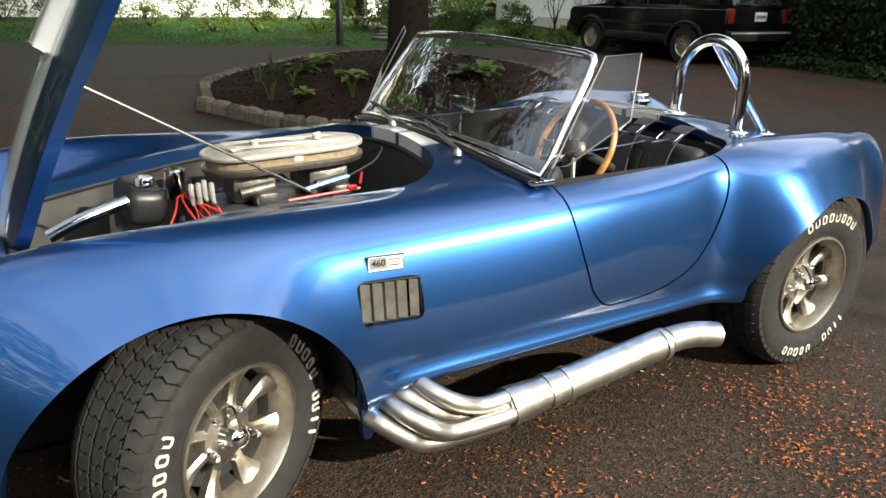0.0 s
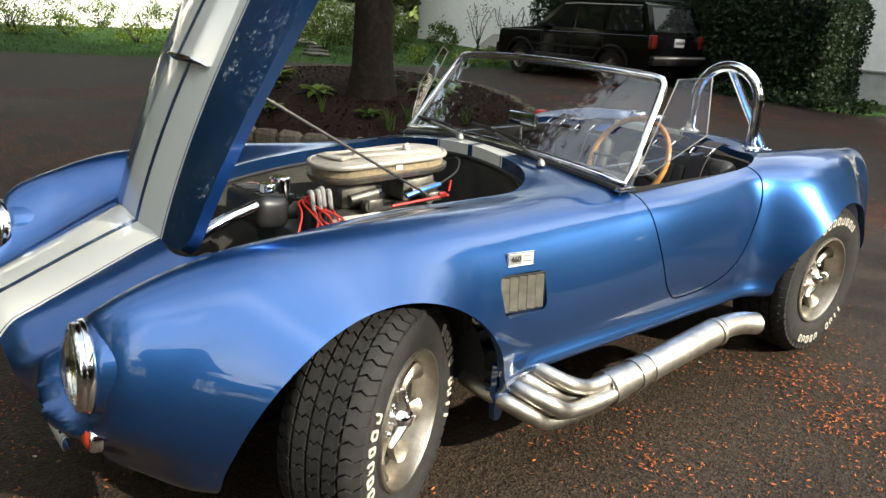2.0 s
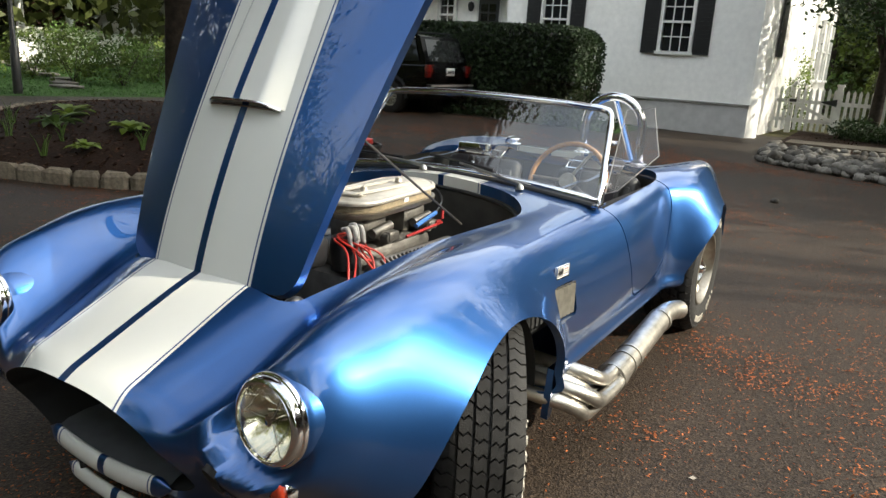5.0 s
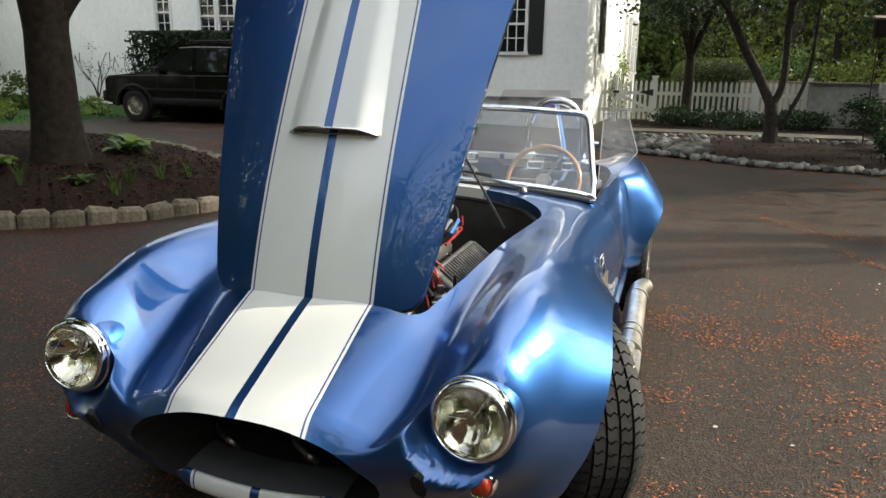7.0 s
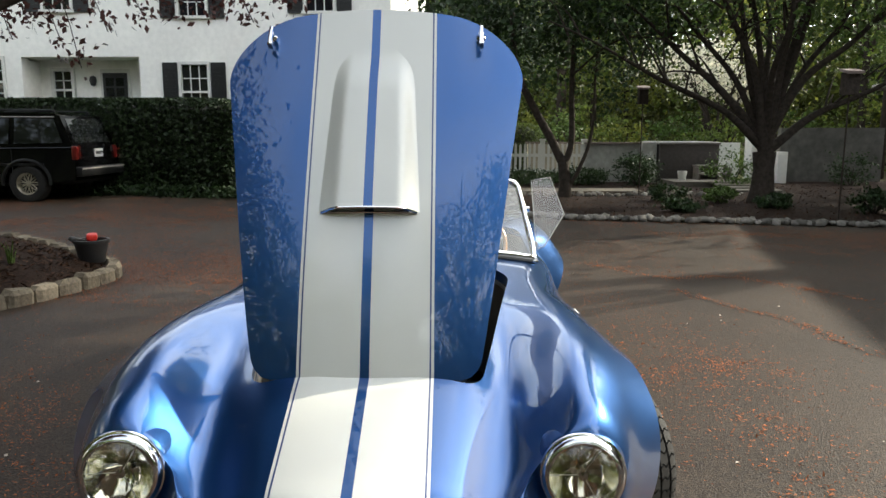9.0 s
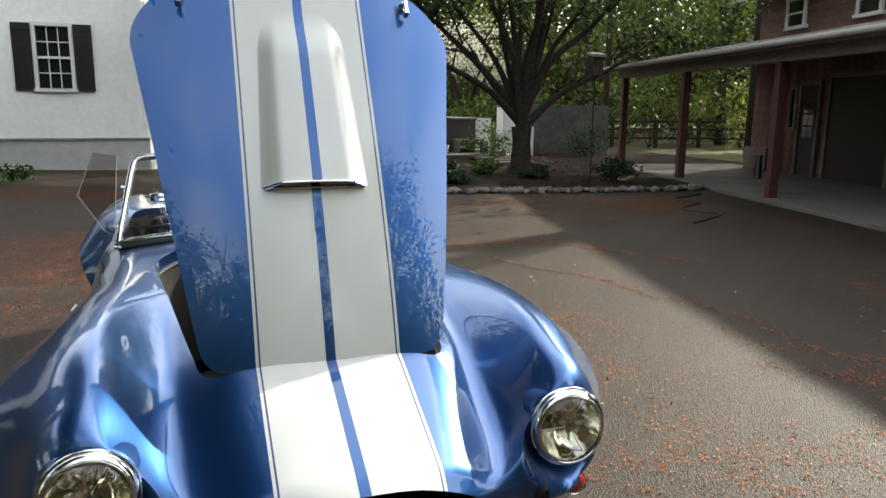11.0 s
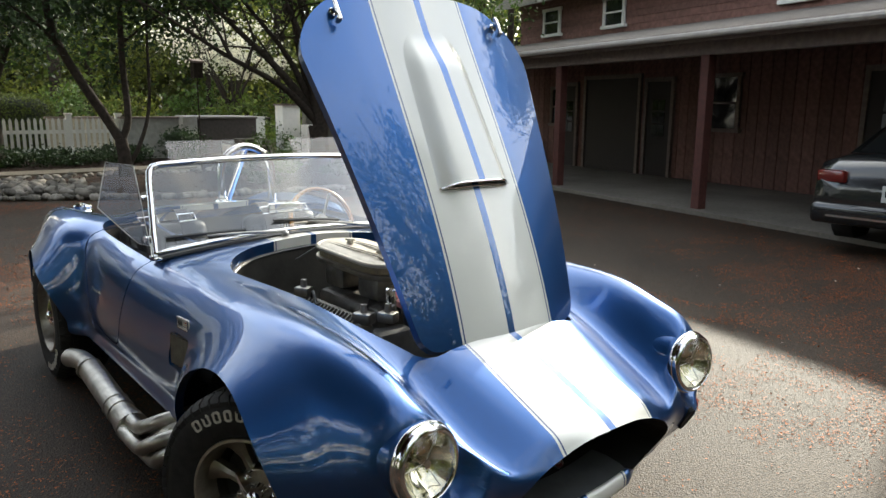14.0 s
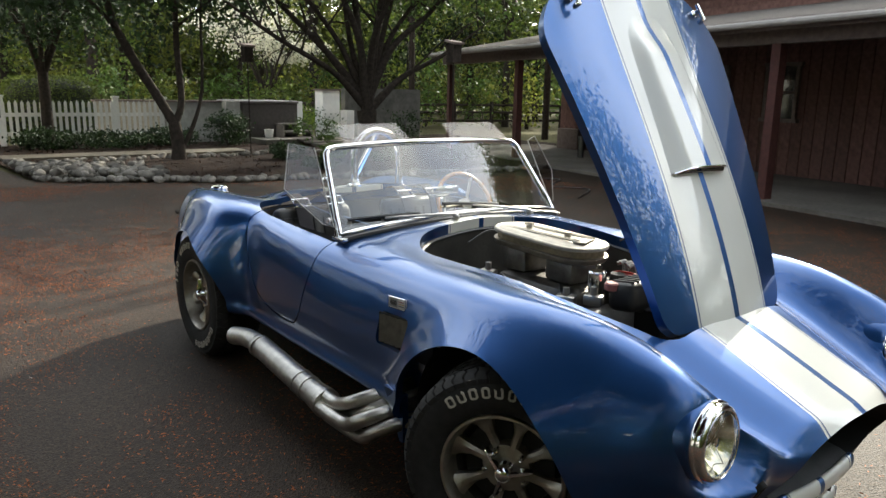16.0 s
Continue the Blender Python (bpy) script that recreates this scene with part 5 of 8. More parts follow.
POSTRED = mat("red_porch_post", (0.075, 0.023, 0.018), 0.7, 0, 0.2, 20)
SHINGLE = mat("brown_shingles", (0.10, 0.085, 0.072), 0.9, 0, 0.35, 18, 0.5, 30, per_object=0.3)
GUTTER = mat("pale_gutter", (0.36, 0.33, 0.30), 0.55, 0, 0.1, 12)
CONCRETE = mat("porch_concrete", (0.15, 0.135, 0.115), 0.85, 0, 0.15, 20, 0.2, 60, var2=0.2, scale2=1.0, spec=0.12)
BARK = mat("grey_brown_bark", (0.026, 0.020, 0.015), 0.95, 0, 0.35, 14, 0.9, 22, spec=0.12)
DARKBARK = mat("dark_bark", (0.035, 0.028, 0.023), 0.95, 0, 0.35, 14, 0.9, 25, spec=0.12)
SUVPAINT = mat("black_car_paint", (0.004, 0.004, 0.0045), 0.12, 0, spec=0.25, coat=0.15)
SUVTRIM = mat("dark_trim", (0.009, 0.009, 0.009), 0.5, spec=0.25)
REARGLASS = mat("rear_car_glass", (0.02, 0.022, 0.022), 0.03, 0, spec=1.0, coat=1.0)
CARGLASS = mat("tinted_car_glass", (0.008, 0.009, 0.009), 0.03, 0, spec=0.2)
TAILRED = mat("red_tail_lens", (0.14, 0.012, 0.010), 0.2, 0, coat=0.8)
PLATE = mat("pale_plate", (0.6, 0.6, 0.58), 0.5)
L_HEDGE = leaf_mat("hedge_leaf", (0.019, 0.034, 0.011), 0.5, 0.2)
L_DARK = leaf_mat("dark_green_leaf", (0.021, 0.040, 0.012), 0.45, 0.3)
L_MID = leaf_mat("green_leaf", (0.080, 0.112, 0.021), 0.45, 0.45)
L_SPRING = leaf_mat("spring_leaf", (0.165, 0.185, 0.036), 0.4, 0.5)
L_SHRUB = leaf_mat("shrub_leaf", (0.065, 0.11, 0.022), 0.45, 0.3)
L_LIGHT = leaf_mat("bright_shrub_leaf", (0.15, 0.21, 0.03), 0.35, 0.35)
L_WHITE = leaf_mat("white_blossom", (0.78, 0.74, 0.60), 0.15, 0.6)
L_RED = leaf_mat("copper_leaf", (0.055, 0.020, 0.016), 0.5, 0.4)
L_DEBRIS = leaf_mat("fallen_orange_catkin", (0.27, 0.088, 0.034), 0.55, 0.1)
L_DEBRIS.node_tree.nodes["Principled BSDF"].inputs["Specular IOR Level"].default_value = 0.05
rng = np.random.default_rng(7)


def leaves(name, C, size, material, parent=None, flat=0.0, label="", aspect=0.55, droop=0.0):
    """One mesh of many small leaf blades at the centres C."""
    C = np.asarray(C, float)
    n = len(C)
    d = rng.normal(size=(n, 3))
    d[:, 2] = d[:, 2] * (1 - flat) - droop
    d /= np.linalg.norm(d, axis=1)[:, None]
    q = rng.normal(size=(n, 3))
    if flat:
        q[:, 2] *= 1 - flat
    s = np.cross(d, q)
    s /= np.linalg.norm(s, axis=1)[:, None] + 1e-9
    if flat:
        s = np.cross(np.array([0, 0, 1.0]) + 0.25 * rng.normal(size=(n, 3)), d)
        s /= np.linalg.norm(s, axis=1)[:, None] + 1e-9
    L = (np.asarray(size) * rng.uniform(0.65, 1.35, n))[:, None]
    up = np.cross(d, s)
    P = np.stack([C - d * L / 2, C + s * L * aspect / 2 + up * L * 0.06, C + d * L / 2, C - s * L * aspect / 2 + up * L * 0.06], 1).reshape(-1, 3)
    me = bpy.data.meshes.new(name)
    me.vertices.add(4 * n)
    me.vertices.foreach_set("co", P.ravel())
    me.loops.add(4 * n)
    me.loops.foreach_set("vertex_index", np.arange(4 * n, dtype=np.int32))
    me.polygons.add(n)
    me.polygons.foreach_set("loop_start", np.arange(0, 4 * n, 4, dtype=np.int32))
    me.update(calc_edges=True)
    me.materials.append(material)
    ob = new(name, me)
    if parent is not None:
        ob.parent = parent
    if label:
        ob["label"] = label
    return ob


def cloud(c, r, n, shell_=0.55, clumps=0, spread=0.35):
    """Random places in an ellipsoid, gathered in uneven clumps."""
    if clumps:
        k = rng.normal(size=(clumps, 3))
        k /= np.linalg.norm(k, axis=1)[:, None]
        k *= (shell_ + (1 - shell_) * rng.random((clumps, 1))) ** 0.6
        i = rng.integers(0, clumps, n)
        w = rng.uniform(0.5, 1.3, clumps)[i][:, None]
        p = k[i] + rng.normal(size=(n, 3)) * spread * 0.5 * w
    else:
        p = rng.normal(size=(n, 3))
        p /= np.linalg.norm(p, axis=1)[:, None]
        p *= (shell_ + (1 - shell_) * rng.random((n, 1)))
    return np.array(c) + p * np.array(r)


def height(x, y):
    """Lie of the land: level round the car, rising gently towards the lawn."""
    return 0.15 * sm(2.0, 7.0, y) + 0.32 * sm(12.5, 24.0, y) + 0.0 * np.asarray(x)


def gz(x, y):
    return float(height(x, y))


def sheet(name, xs, ys, dz, material, f=None, label="", category=""):
    X, Y = np.meshgrid(xs, ys, indexing="ij")
    P = np.stack([X, Y, height(X, Y) + dz], -1)
    b = len(ys)
    V = list(P.reshape(-1, 3))
    F = [(i * b + j, (i + 1) * b + j, (i + 1) * b + j + 1, i * b + j + 1) for i in range(len(xs) - 1) for j in range(b - 1)]
    if f is not None:
        V, F, _ = clip(V, F, f(X, Y).ravel())
    return tagged(make(name, compact(V, F), material, smooth=60), label, category, kind="structure")


far = np.concatenate([-np.geomspace(600, 32, 12), np.linspace(-30, 34, 65), np.geomspace(36, 600, 12)])
sheet("ground", far, far, -0.03, WOODFLOOR, None, "brown woodland floor and rough grass", "ground")


def lawn_line(x):
    return np.interp(x, [-40, -6, -1, 5.8, 10.7, 12.2, 12.6], [19.0, 17.5, 15.6, 13.2, 11.6, 11.2, 3.4])


def bed_line(y):
    """The planting bed's front edge along x."""
    return np.interp(y, [-14, -8.0, -6.7, -4.5, -2.2, -0.8, 0.1, 0.5, 0.9], [9.2, 8.7, 8.8, 9.2, 9.6, 10.4, 10.9, 11.6, 30.0])


def drive(X, Y):
    return np.minimum(np.minimum(lawn_line(X) - Y, bed_line(Y) - X), 1e3) * 1.0


sheet("driveway", np.arange(-40, 17.01, 0.35), np.arange(-30, 18.01, 0.35), 0.0, ASPHALT, drive, "worn dark asphalt driveway with fallen orange catkins", "driveway")
sheet("lawn", np.arange(-40, 16.01, 0.5), np.arange(3.0, 26.01, 0.4), -0.005, GRASS, lambda X, Y: np.minimum(Y - lawn_line(X) + 0.04, 1e3), "short green lawn beside the driveway", "lawn")
sheet("planting_bed", np.arange(8.5, 19.01, 0.25), np.arange(-14, 1.01, 0.2), 0.035, MULCH, lambda X, Y: X - bed_line(Y), "dark mulched planting bed behind a rock edge", "planting bed")

# grass blades on the lawn
n = 26000
X, Y = rng.uniform(-4, 15.3, n), rng.uniform(10.5, 21.5, n)
k = (Y > lawn_line(X) + 0.03) & (X < 12.3)
X, Y = X[k], Y[k]
tagged(leaves("grass", np.stack([X, Y, height(X, Y) + 0.02], 1), 0.075, leaf_mat("grass_blade", (0.045, 0.10, 0.02), 0.4, 0.3), aspect=0.16, droop=-1.2), "short green grass blades", "grass", kind="stuff")

# fallen catkins and leaf litter on the asphalt
n = 420000
X, Y = rng.uniform(-4, 12, n), rng.uniform(-7.5, 9, n)
w = np.array([noise.noise(Vector((x * 0.35 + y * 0.12, y * 0.8 - x * 0.1, 3.1))) + 0.7 * noise.noise(Vector((x * 1.3, y * 2.6, 8.2))) + 0.4 * noise.noise(Vector((x * 5, y * 7, 1.2))) for x, y in zip(X, Y)])
k = rng.random(n) < np.clip((w + 0.14) * 2.1, 0.06, 1.0) * (0.35 + 1.3 * sm(-1.5, 2.5, Y))
k &= (drive(X, Y) > 0.05)
X, Y = X[k], Y[k]
tagged(leaves("leaf_litter", np.stack([X, Y, height(X, Y) + 0.006], 1), 0.016, L_DEBRIS, flat=0.90, aspect=0.32), "scattered orange-brown catkins on the asphalt", "leaf litter", kind="stuff")
# thicker drifts, swept into streaks across the drive
n = 420000
X, Y = rng.uniform(-2, 11, n), rng.uniform(-7.0, 6.5, n)
w = np.array([noise.noise(Vector((x * 0.45 + 0.1 * y, y * 0.30, 5.7))) + 0.55 * noise.noise(Vector((x * 2.1 - 0.8 * y, y * 1.1, 4.4))) + 0.5 * noise.noise(Vector((x * 7, y * 6, 2.2))) for x, y in zip(X, Y)])
k = (rng.random(n) < np.clip((w - 0.16 + 0.14 * sm(0.5, 2.5, Y)) * 2.4, 0.0, 1.0)) & (drive(X, Y) > 0.05)
X, Y = X[k], Y[k]
tagged(leaves("leaf_drift", np.stack([X, Y, height(X, Y) + 0.007], 1), 0.017, L_DEBRIS, flat=0.9, aspect=0.36), "thick orange-red catkins swept into drifts on the asphalt", "leaf litter", kind="stuff")
X, Y = rng.uniform(0.2, 3.2, 1400), rng.normal(0, 1, 1400)
Y = -1.75 - 0.10 * (X - 1) + 0.16 * Y * np.clip(X, 0.5, 2)
tagged(leaves("leaf_drift", np.stack([X, Y, height(X, Y) + 0.007], 1)[rng.random(1400) < 0.25], 0.025, L_DEBRIS, flat=0.9, aspect=0.3), "drift of orange catkins on the asphalt", "leaf litter", kind="stuff")
X, Y = rng.uniform(-3, 9, 90), rng.uniform(-6, 4, 90)
tagged(leaves("pale_petals", np.stack([X, Y, height(X, Y) + 0.006], 1), 0.022, leaf_mat("pale_petal", (0.45, 0.40, 0.33), 0.3, 0.1), flat=0.9, aspect=0.7), "pale fallen petals and chips", "leaf litter", kind="stuff")

# long cracks in the asphalt, with catkins caught in them
for k, line in enumerate((((5.6, -1.7), (4.80, -2.36), (4.85, -2.98), (4.42, -3.46), (4.0, -3.72), (3.3, -4.3)), ((4.2, -2.3), (3.55, -2.60), (3.02, -2.91), (2.48, -2.97), (1.7, -3.3), (0.87, -3.25), (0.59, -3.83), (0.3, -4.6)), ((0.9, -2.6), (0.58, -3.03), (0.03, -2.99), (-0.8, -3.4)))):
    pts = [Vector((p.x + 0.05 * noise.noise(Vector((p.x * 5, p.y * 5, 1.0))) + 0.015 * noise.noise(Vector((p.x * 31, p.y * 31, 4.0))), p.y + 0.05 * noise.noise(Vector((p.x * 5, p.y * 5, 7.0))) + 0.015 * noise.noise(Vector((p.x * 31, p.y * 31, 9.0))), 0)) for p in curve([(*q, 0) for q in line], 24)]
    vs, fs = [], []
    for i, p in enumerate(pts):
        d = (pts[min(i + 1, len(pts) - 1)] - pts[max(i - 1, 0)]).normalized()
        q = Vector((-d.y, d.x, 0)) * (0.0035 + 0.0035 * abs(noise.noise(Vector((i * 0.4, k, 2)))))
        for s_ in (-1, 1):
            vs.append((p.x + q.x * s_, p.y + q.y * s_, gz(p.x, p.y) + 0.003))
        if i:
            fs.append((2 * i - 2, 2 * i - 1, 2 * i + 1, 2 * i))
    tagged(make("asphalt_crack", Mesh().add(vs, fs), DARK, smooth=0), "thin dark crack wandering across the asphalt", "crack", "cracks in the asphalt", kind="structure")
    ii = rng.integers(0, len(pts), 900 if k < 2 else 150)
    C = np.array([(pts[i].x, pts[i].y) for i in ii]) + rng.normal(size=(len(ii), 2)) * 0.045
    tagged(leaves("leaf_drift", np.stack([C[:, 0], C[:, 1], height(C[:, 0], C[:, 1]) + 0.007], 1), 0.024, L_DEBRIS, flat=0.9, aspect=0.32), "drift of orange catkins along a crack", "leaf litter", kind="stuff")

# ---- round island bed ----
OUT = curve([(1.45, 5.6, 0), (2.05, 4.45, 0), (2.95, 3.62, 0), (3.85, 3.25, 0), (4.60, 3.16, 0), (5.05, 3.55, 0), (6.0, 4.85, 0), (6.9, 6.9, 0), (7.0, 9.0, 0), (6.2, 10.4, 0), (4.7, 10.3, 0), (3.1, 8.85, 0), (1.9, 7.3, 0), (1.45, 5.6, 0)], 10)[:-1]
m = Mesh()
cx, cy = 3.9, 5.6
rows = []
for k, hgt in ((1.0, 0.06), (0.9, 0.15), (0.75, 0.23), (0.5, 0.33), (0.25, 0.40), (0.02, 0.42)):
    rows.append([(cx + (p.x - cx) * k, cy + (p.y - cy) * k, gz(cx + (p.x - cx) * k, cy + (p.y - cy) * k) + hgt + 0.02 * noise.noise(Vector((p.x * 3 * k, p.y * 3 * k, 0)))) for p in OUT + OUT[:1]])
isl = tagged(make("island_bed", m.grid(np.array(rows)), MULCH), "mulched round island bed edged with granite blocks", "planting bed", kind="structure")


def isl_h(x, y):
    d = min(math.hypot(p.x - cx, p.y - cy) + 9 * abs(math.atan2((p.x - cx) * (y - cy) - (p.y - cy) * (x - cx), (p.x - cx) * (x - cx) + (p.y - cy) * (y - cy))) for p in OUT)
    k = min(1.0, math.hypot(x - cx, y - cy) / d)
    return gz(x, y) + float(np.interp(k, [0, 0.25, 0.5, 0.75, 0.9, 1.0], [0.42, 0.40, 0.33, 0.23, 0.15, 0.06]))


pts = []
for _ in range(5200):
    a, k = rng.uniform(0, 2 * math.pi), math.sqrt(rng.random()) * 0.97
    i = int(a / (2 * math.pi) * len(OUT)) % len(OUT)
    x_, y_ = cx + (OUT[i].x - cx) * k, cy + (OUT[i].y - cy) * k
    pts.append((x_, y_, gz(x_, y_) + float(np.interp(k, [0, 0.25, 0.5, 0.75, 0.9, 1.0], [0.42, 0.40, 0.33, 0.23, 0.15, 0.06])) + 0.01))
tagged(leaves("mulch_chips", pts, 0.06, MULCHBIT, flat=0.6, aspect=0.35), "loose dark bark chips on the island bed", "mulch", kind="stuff")
pts = np.stack([rng.uniform(9, 18, 6000), rng.uniform(-10, 0.5, 6000)], 1)
pts = pts[pts[:, 0] > bed_line(pts[:, 1]) + 0.1]
tagged(leaves("bed_mulch_chips", np.column_stack([pts, height(pts[:, 0], pts[:, 1]) + 0.05]), 0.06, MULCHBIT, flat=0.6, aspect=0.35), "loose dark bark chips on the planting bed", "mulch", kind="stuff")


def stone_mesh(name, s, material, seed, rough=0.12, sub=1, round_=False):
    r = random.Random(seed)
    bm = bmesh.new()
    if round_:
        bmesh.ops.create_icosphere(bm, subdivisions=2, radius=0.55)
        for f in bm.faces:
            f.smooth = True
        off = Vector((r.uniform(0, 50), r.uniform(0, 50), 0))
        for v in bm.verts:
            v.co *= 1 + 0.55 * noise.noise(v.co * 2.2 + off)
        rough = 0.02
    else:
        bmesh.ops.create_cube(bm, size=1)
        bmesh.ops.bevel(bm, geom=bm.edges[:], offset=0.16, segments=1, affect="EDGES")
    me = bpy.data.meshes.new(name)
    for v in bm.verts:
        v.co = Vector((v.co.x * s[0] * (1 + r.uniform(-rough, rough)), v.co.y * s[1] * (1 + r.uniform(-rough, rough)), v.co.z * s[2] * (1 + r.uniform(-rough, rough))))
    bm.to_mesh(me)
    bm.free()
    me.materials.append(material)
    return me


KB = [stone_mesh("kerb_block", (0.235, 0.13, 0.24), KERBSTONE, i) for i in range(6)]
pos, acc, i = 0.0, 0.0, 0
P = OUT + OUT[:1]
total = sum((P[k + 1] - P[k]).length for k in range(len(P) - 1))
count = int(total / 0.25)
for k in range(count):
    t = k * total / count
    acc = 0.0
    for j in range(len(P) - 1):
        L_ = (P[j + 1] - P[j]).length
        if acc + L_ >= t:
            d = (P[j + 1] - P[j]) / L_
            p = P[j] + d * (t - acc)
            break
        acc += L_
    o = new("kerb_block", KB[k % 6])
    o.parent = isl
    o.matrix_basis = pose(p.x, p.y, gz(p.x, p.y) + 0.02 + random.uniform(-0.008, 0.008), random.uniform(-3, 3), random.uniform(-3, 3), math.degrees(math.atan2(d.y, d.x)) + random.uniform(-4, 4))


# ---- plants ----
def tree(name, base, spec, leafspec, bark, label, group="", tuft=0.42):
    """spec: limb lines as lists of (x, y, z, radius) from the base; leafspec: (material, [(centre, radii, count, size)...])."""
    t = tagged(empty(name, pose(*base)), label, "tree", group)
    trunk = Mesh()
    for limb in spec:
        pts = curve([q[:3] for q in limb], 5)
        rad = np.interp(np.linspace(0, len(limb) - 1, len(pts)), range(len(limb)), [q[3] for q in limb])
        trunk.tube(pts, list(rad), 9)
    make("trunk", trunk, bark, t, smooth=70)
    lm, blobs = leafspec
    C = np.vstack([cloud(c, r, n, 0.35, max(6, int(n * tuft / 23)), tuft) for c, r, n, s in blobs]) if blobs else np.zeros((0, 3))
    if blobs:
        S = np.concatenate([np.full(n, s) for c, r, n, s in blobs])
        leaves("crown", C, S, lm, t)
    return t


def limbs(seed, h0, h1, spread, r0, count, sub=3, fork=0.0):
    """Trunk that divides into rising limbs with side twigs."""
    r = random.Random(seed)
    out = [[(0, 0, -0.25, r0 * 1.35), (0, 0, 0.15, r0 * 1.1), (0.01, 0, h0 * 0.6, r0 * 0.95), (0.02, 0.01, h0, r0 * 0.85)]]
    ends = []
    for k in range(count):
        a = 2 * math.pi * (k + r.uniform(-0.3, 0.3)) / count
        tip = Vector((math.cos(a) * spread * r.uniform(0.7, 1.1), math.sin(a) * spread * r.uniform(0.7, 1.1), h1 * r.uniform(0.8, 1.0)))
        rr = r0 * r.uniform(0.36, 0.5)
        mids = [(tip.x * 0.30 + r.uniform(-0.1, 0.1), tip.y * 0.30 + r.uniform(-0.1, 0.1), h0 + (tip.z - h0) * 0.33, rr), (tip.x * 0.65 + r.uniform(-0.15, 0.15), tip.y * 0.65 + r.uniform(-0.15, 0.15), h0 + (tip.z - h0) * 0.68, rr * 0.6)]
        out.append([(0.02, 0.01, h0 * 0.8, rr * 1.25)] + mids + [(tip.x, tip.y, tip.z, 0.012)])
        for j in range(sub):
            f = r.uniform(0.35, 0.85)
            b = Vector((tip.x * f, tip.y * f, h0 + (tip.z - h0) * f))
            e = b + Vector((r.uniform(-1, 1), r.uniform(-1, 1), r.uniform(0.1, 0.9))) * spread * 0.45
            out.append([(b.x, b.y, b.z, rr * 0.4), ((b.x + e.x) / 2, (b.y + e.y) / 2, (b.z + e.z) / 2 + 0.08, rr * 0.25), (e.x, e.y, e.z, 0.006)])
            ends.append(e)
        ends.append(tip)
    return out, ends


# large shade tree on the island: only its trunk and hanging twigs come into view
spec = [[(0, 0, -0.3, 0.36), (0, 0, 0.0, 0.30), (0.0, 0.0, 0.35, 0.235), (0.02, 0.02, 1.2, 0.205), (0.03, 0.02, 1.5, 0.235), (0.02, 0.03, 2.1, 0.21), (0.05, 0.02, 3.0, 0.22), (0.1, 0.1, 5.5, 0.18)],
        [(0.02, 0.0, 1.25, 0.13), (0.2, -0.2, 1.62, 0.105), (0.4, -0.4, 1.80, 0.075), (0.66, -0.66, 1.95, 0.06), (0.87, -0.9, 2.07, 0.05), (1.3, -1.5, 2.5, 0.03)],
        [(0.04, 0.02, 2.6, 0.10), (-0.5, -0.5, 3.4, 0.09), (-1.2, -1.4, 4.4, 0.05)], [(0.04, 0.02, 2.9, 0.1), (0.6, 0.5, 3.6, 0.08), (1.8, 0.5, 4.6, 0.03)]]
# the unseen crown's lobes are widened to keep sky light off the right side
beech = tree("shade_tree", (3.54, 4.97, gz(3.54, 4.97) + 0.38), spec, (L_RED, [((-0.6, 1.6, 6.8), (5.2, 5.4, 2.4), 70000, 0.15), ((-5.5, 3.5, 6.6), (5.0, 4.6, 2.4), 30000, 0.15), ((-1.3, -1.0, 5.9), (3.6, 2.5, 1.6), 20000, 0.15)]), BARK, "large grey-barked shade tree with copper leaves standing in the island bed", tuft=0.26)
m, C = Mesh(), []
for bx, by, bz, ln in ((5.2, 4.5, 2.85, 0.45), (5.0, 4.2, 2.9, 0.35), (5.1, 3.75, 2.8, 0.70), (5.0, 3.4, 2.85, 0.40), (5.2, 3.1, 2.9, 0.30), (5.1, 2.75, 2.85, 0.25), (5.3, 2.3, 2.85, 0.22), (5.1, 1.95, 2.85, 0.30), (5.2, 1.6, 2.9, 0.15), (5.1, 5.0, 2.85, 0.5), (5.0, 3.9, 2.85, 0.45), (5.2, 2.55, 2.95, 0.2)):
    e = Vector((bx + 0.05, by - 0.15, bz - ln))
    b = Vector((bx - 0.3, by + 0.25, bz + 0.35))
    m.tube(curve([(4.4, 3.9, 4.2), b, (bx, by, bz), e], 5), 0.005, 5)
    for q in range(46):
        t = rng.random() ** 0.7
        p = Vector((bx, by, bz)).lerp(e, t)
        C.append(p + Vector(rng.normal(size=3) * (0.075, 0.085, 0.06)))
tw = make("hanging_twigs", m, DARKBARK, beech, "drooping twigs with copper leaves")
tw.matrix_parent_inverse = beech.matrix_basis.inverted()
lv = leaves("twig_leaves", [tuple(c) for c in C], 0.075, L_RED, beech, droop=0.6)
lv.matrix_parent_inverse = beech.matrix_basis.inverted()


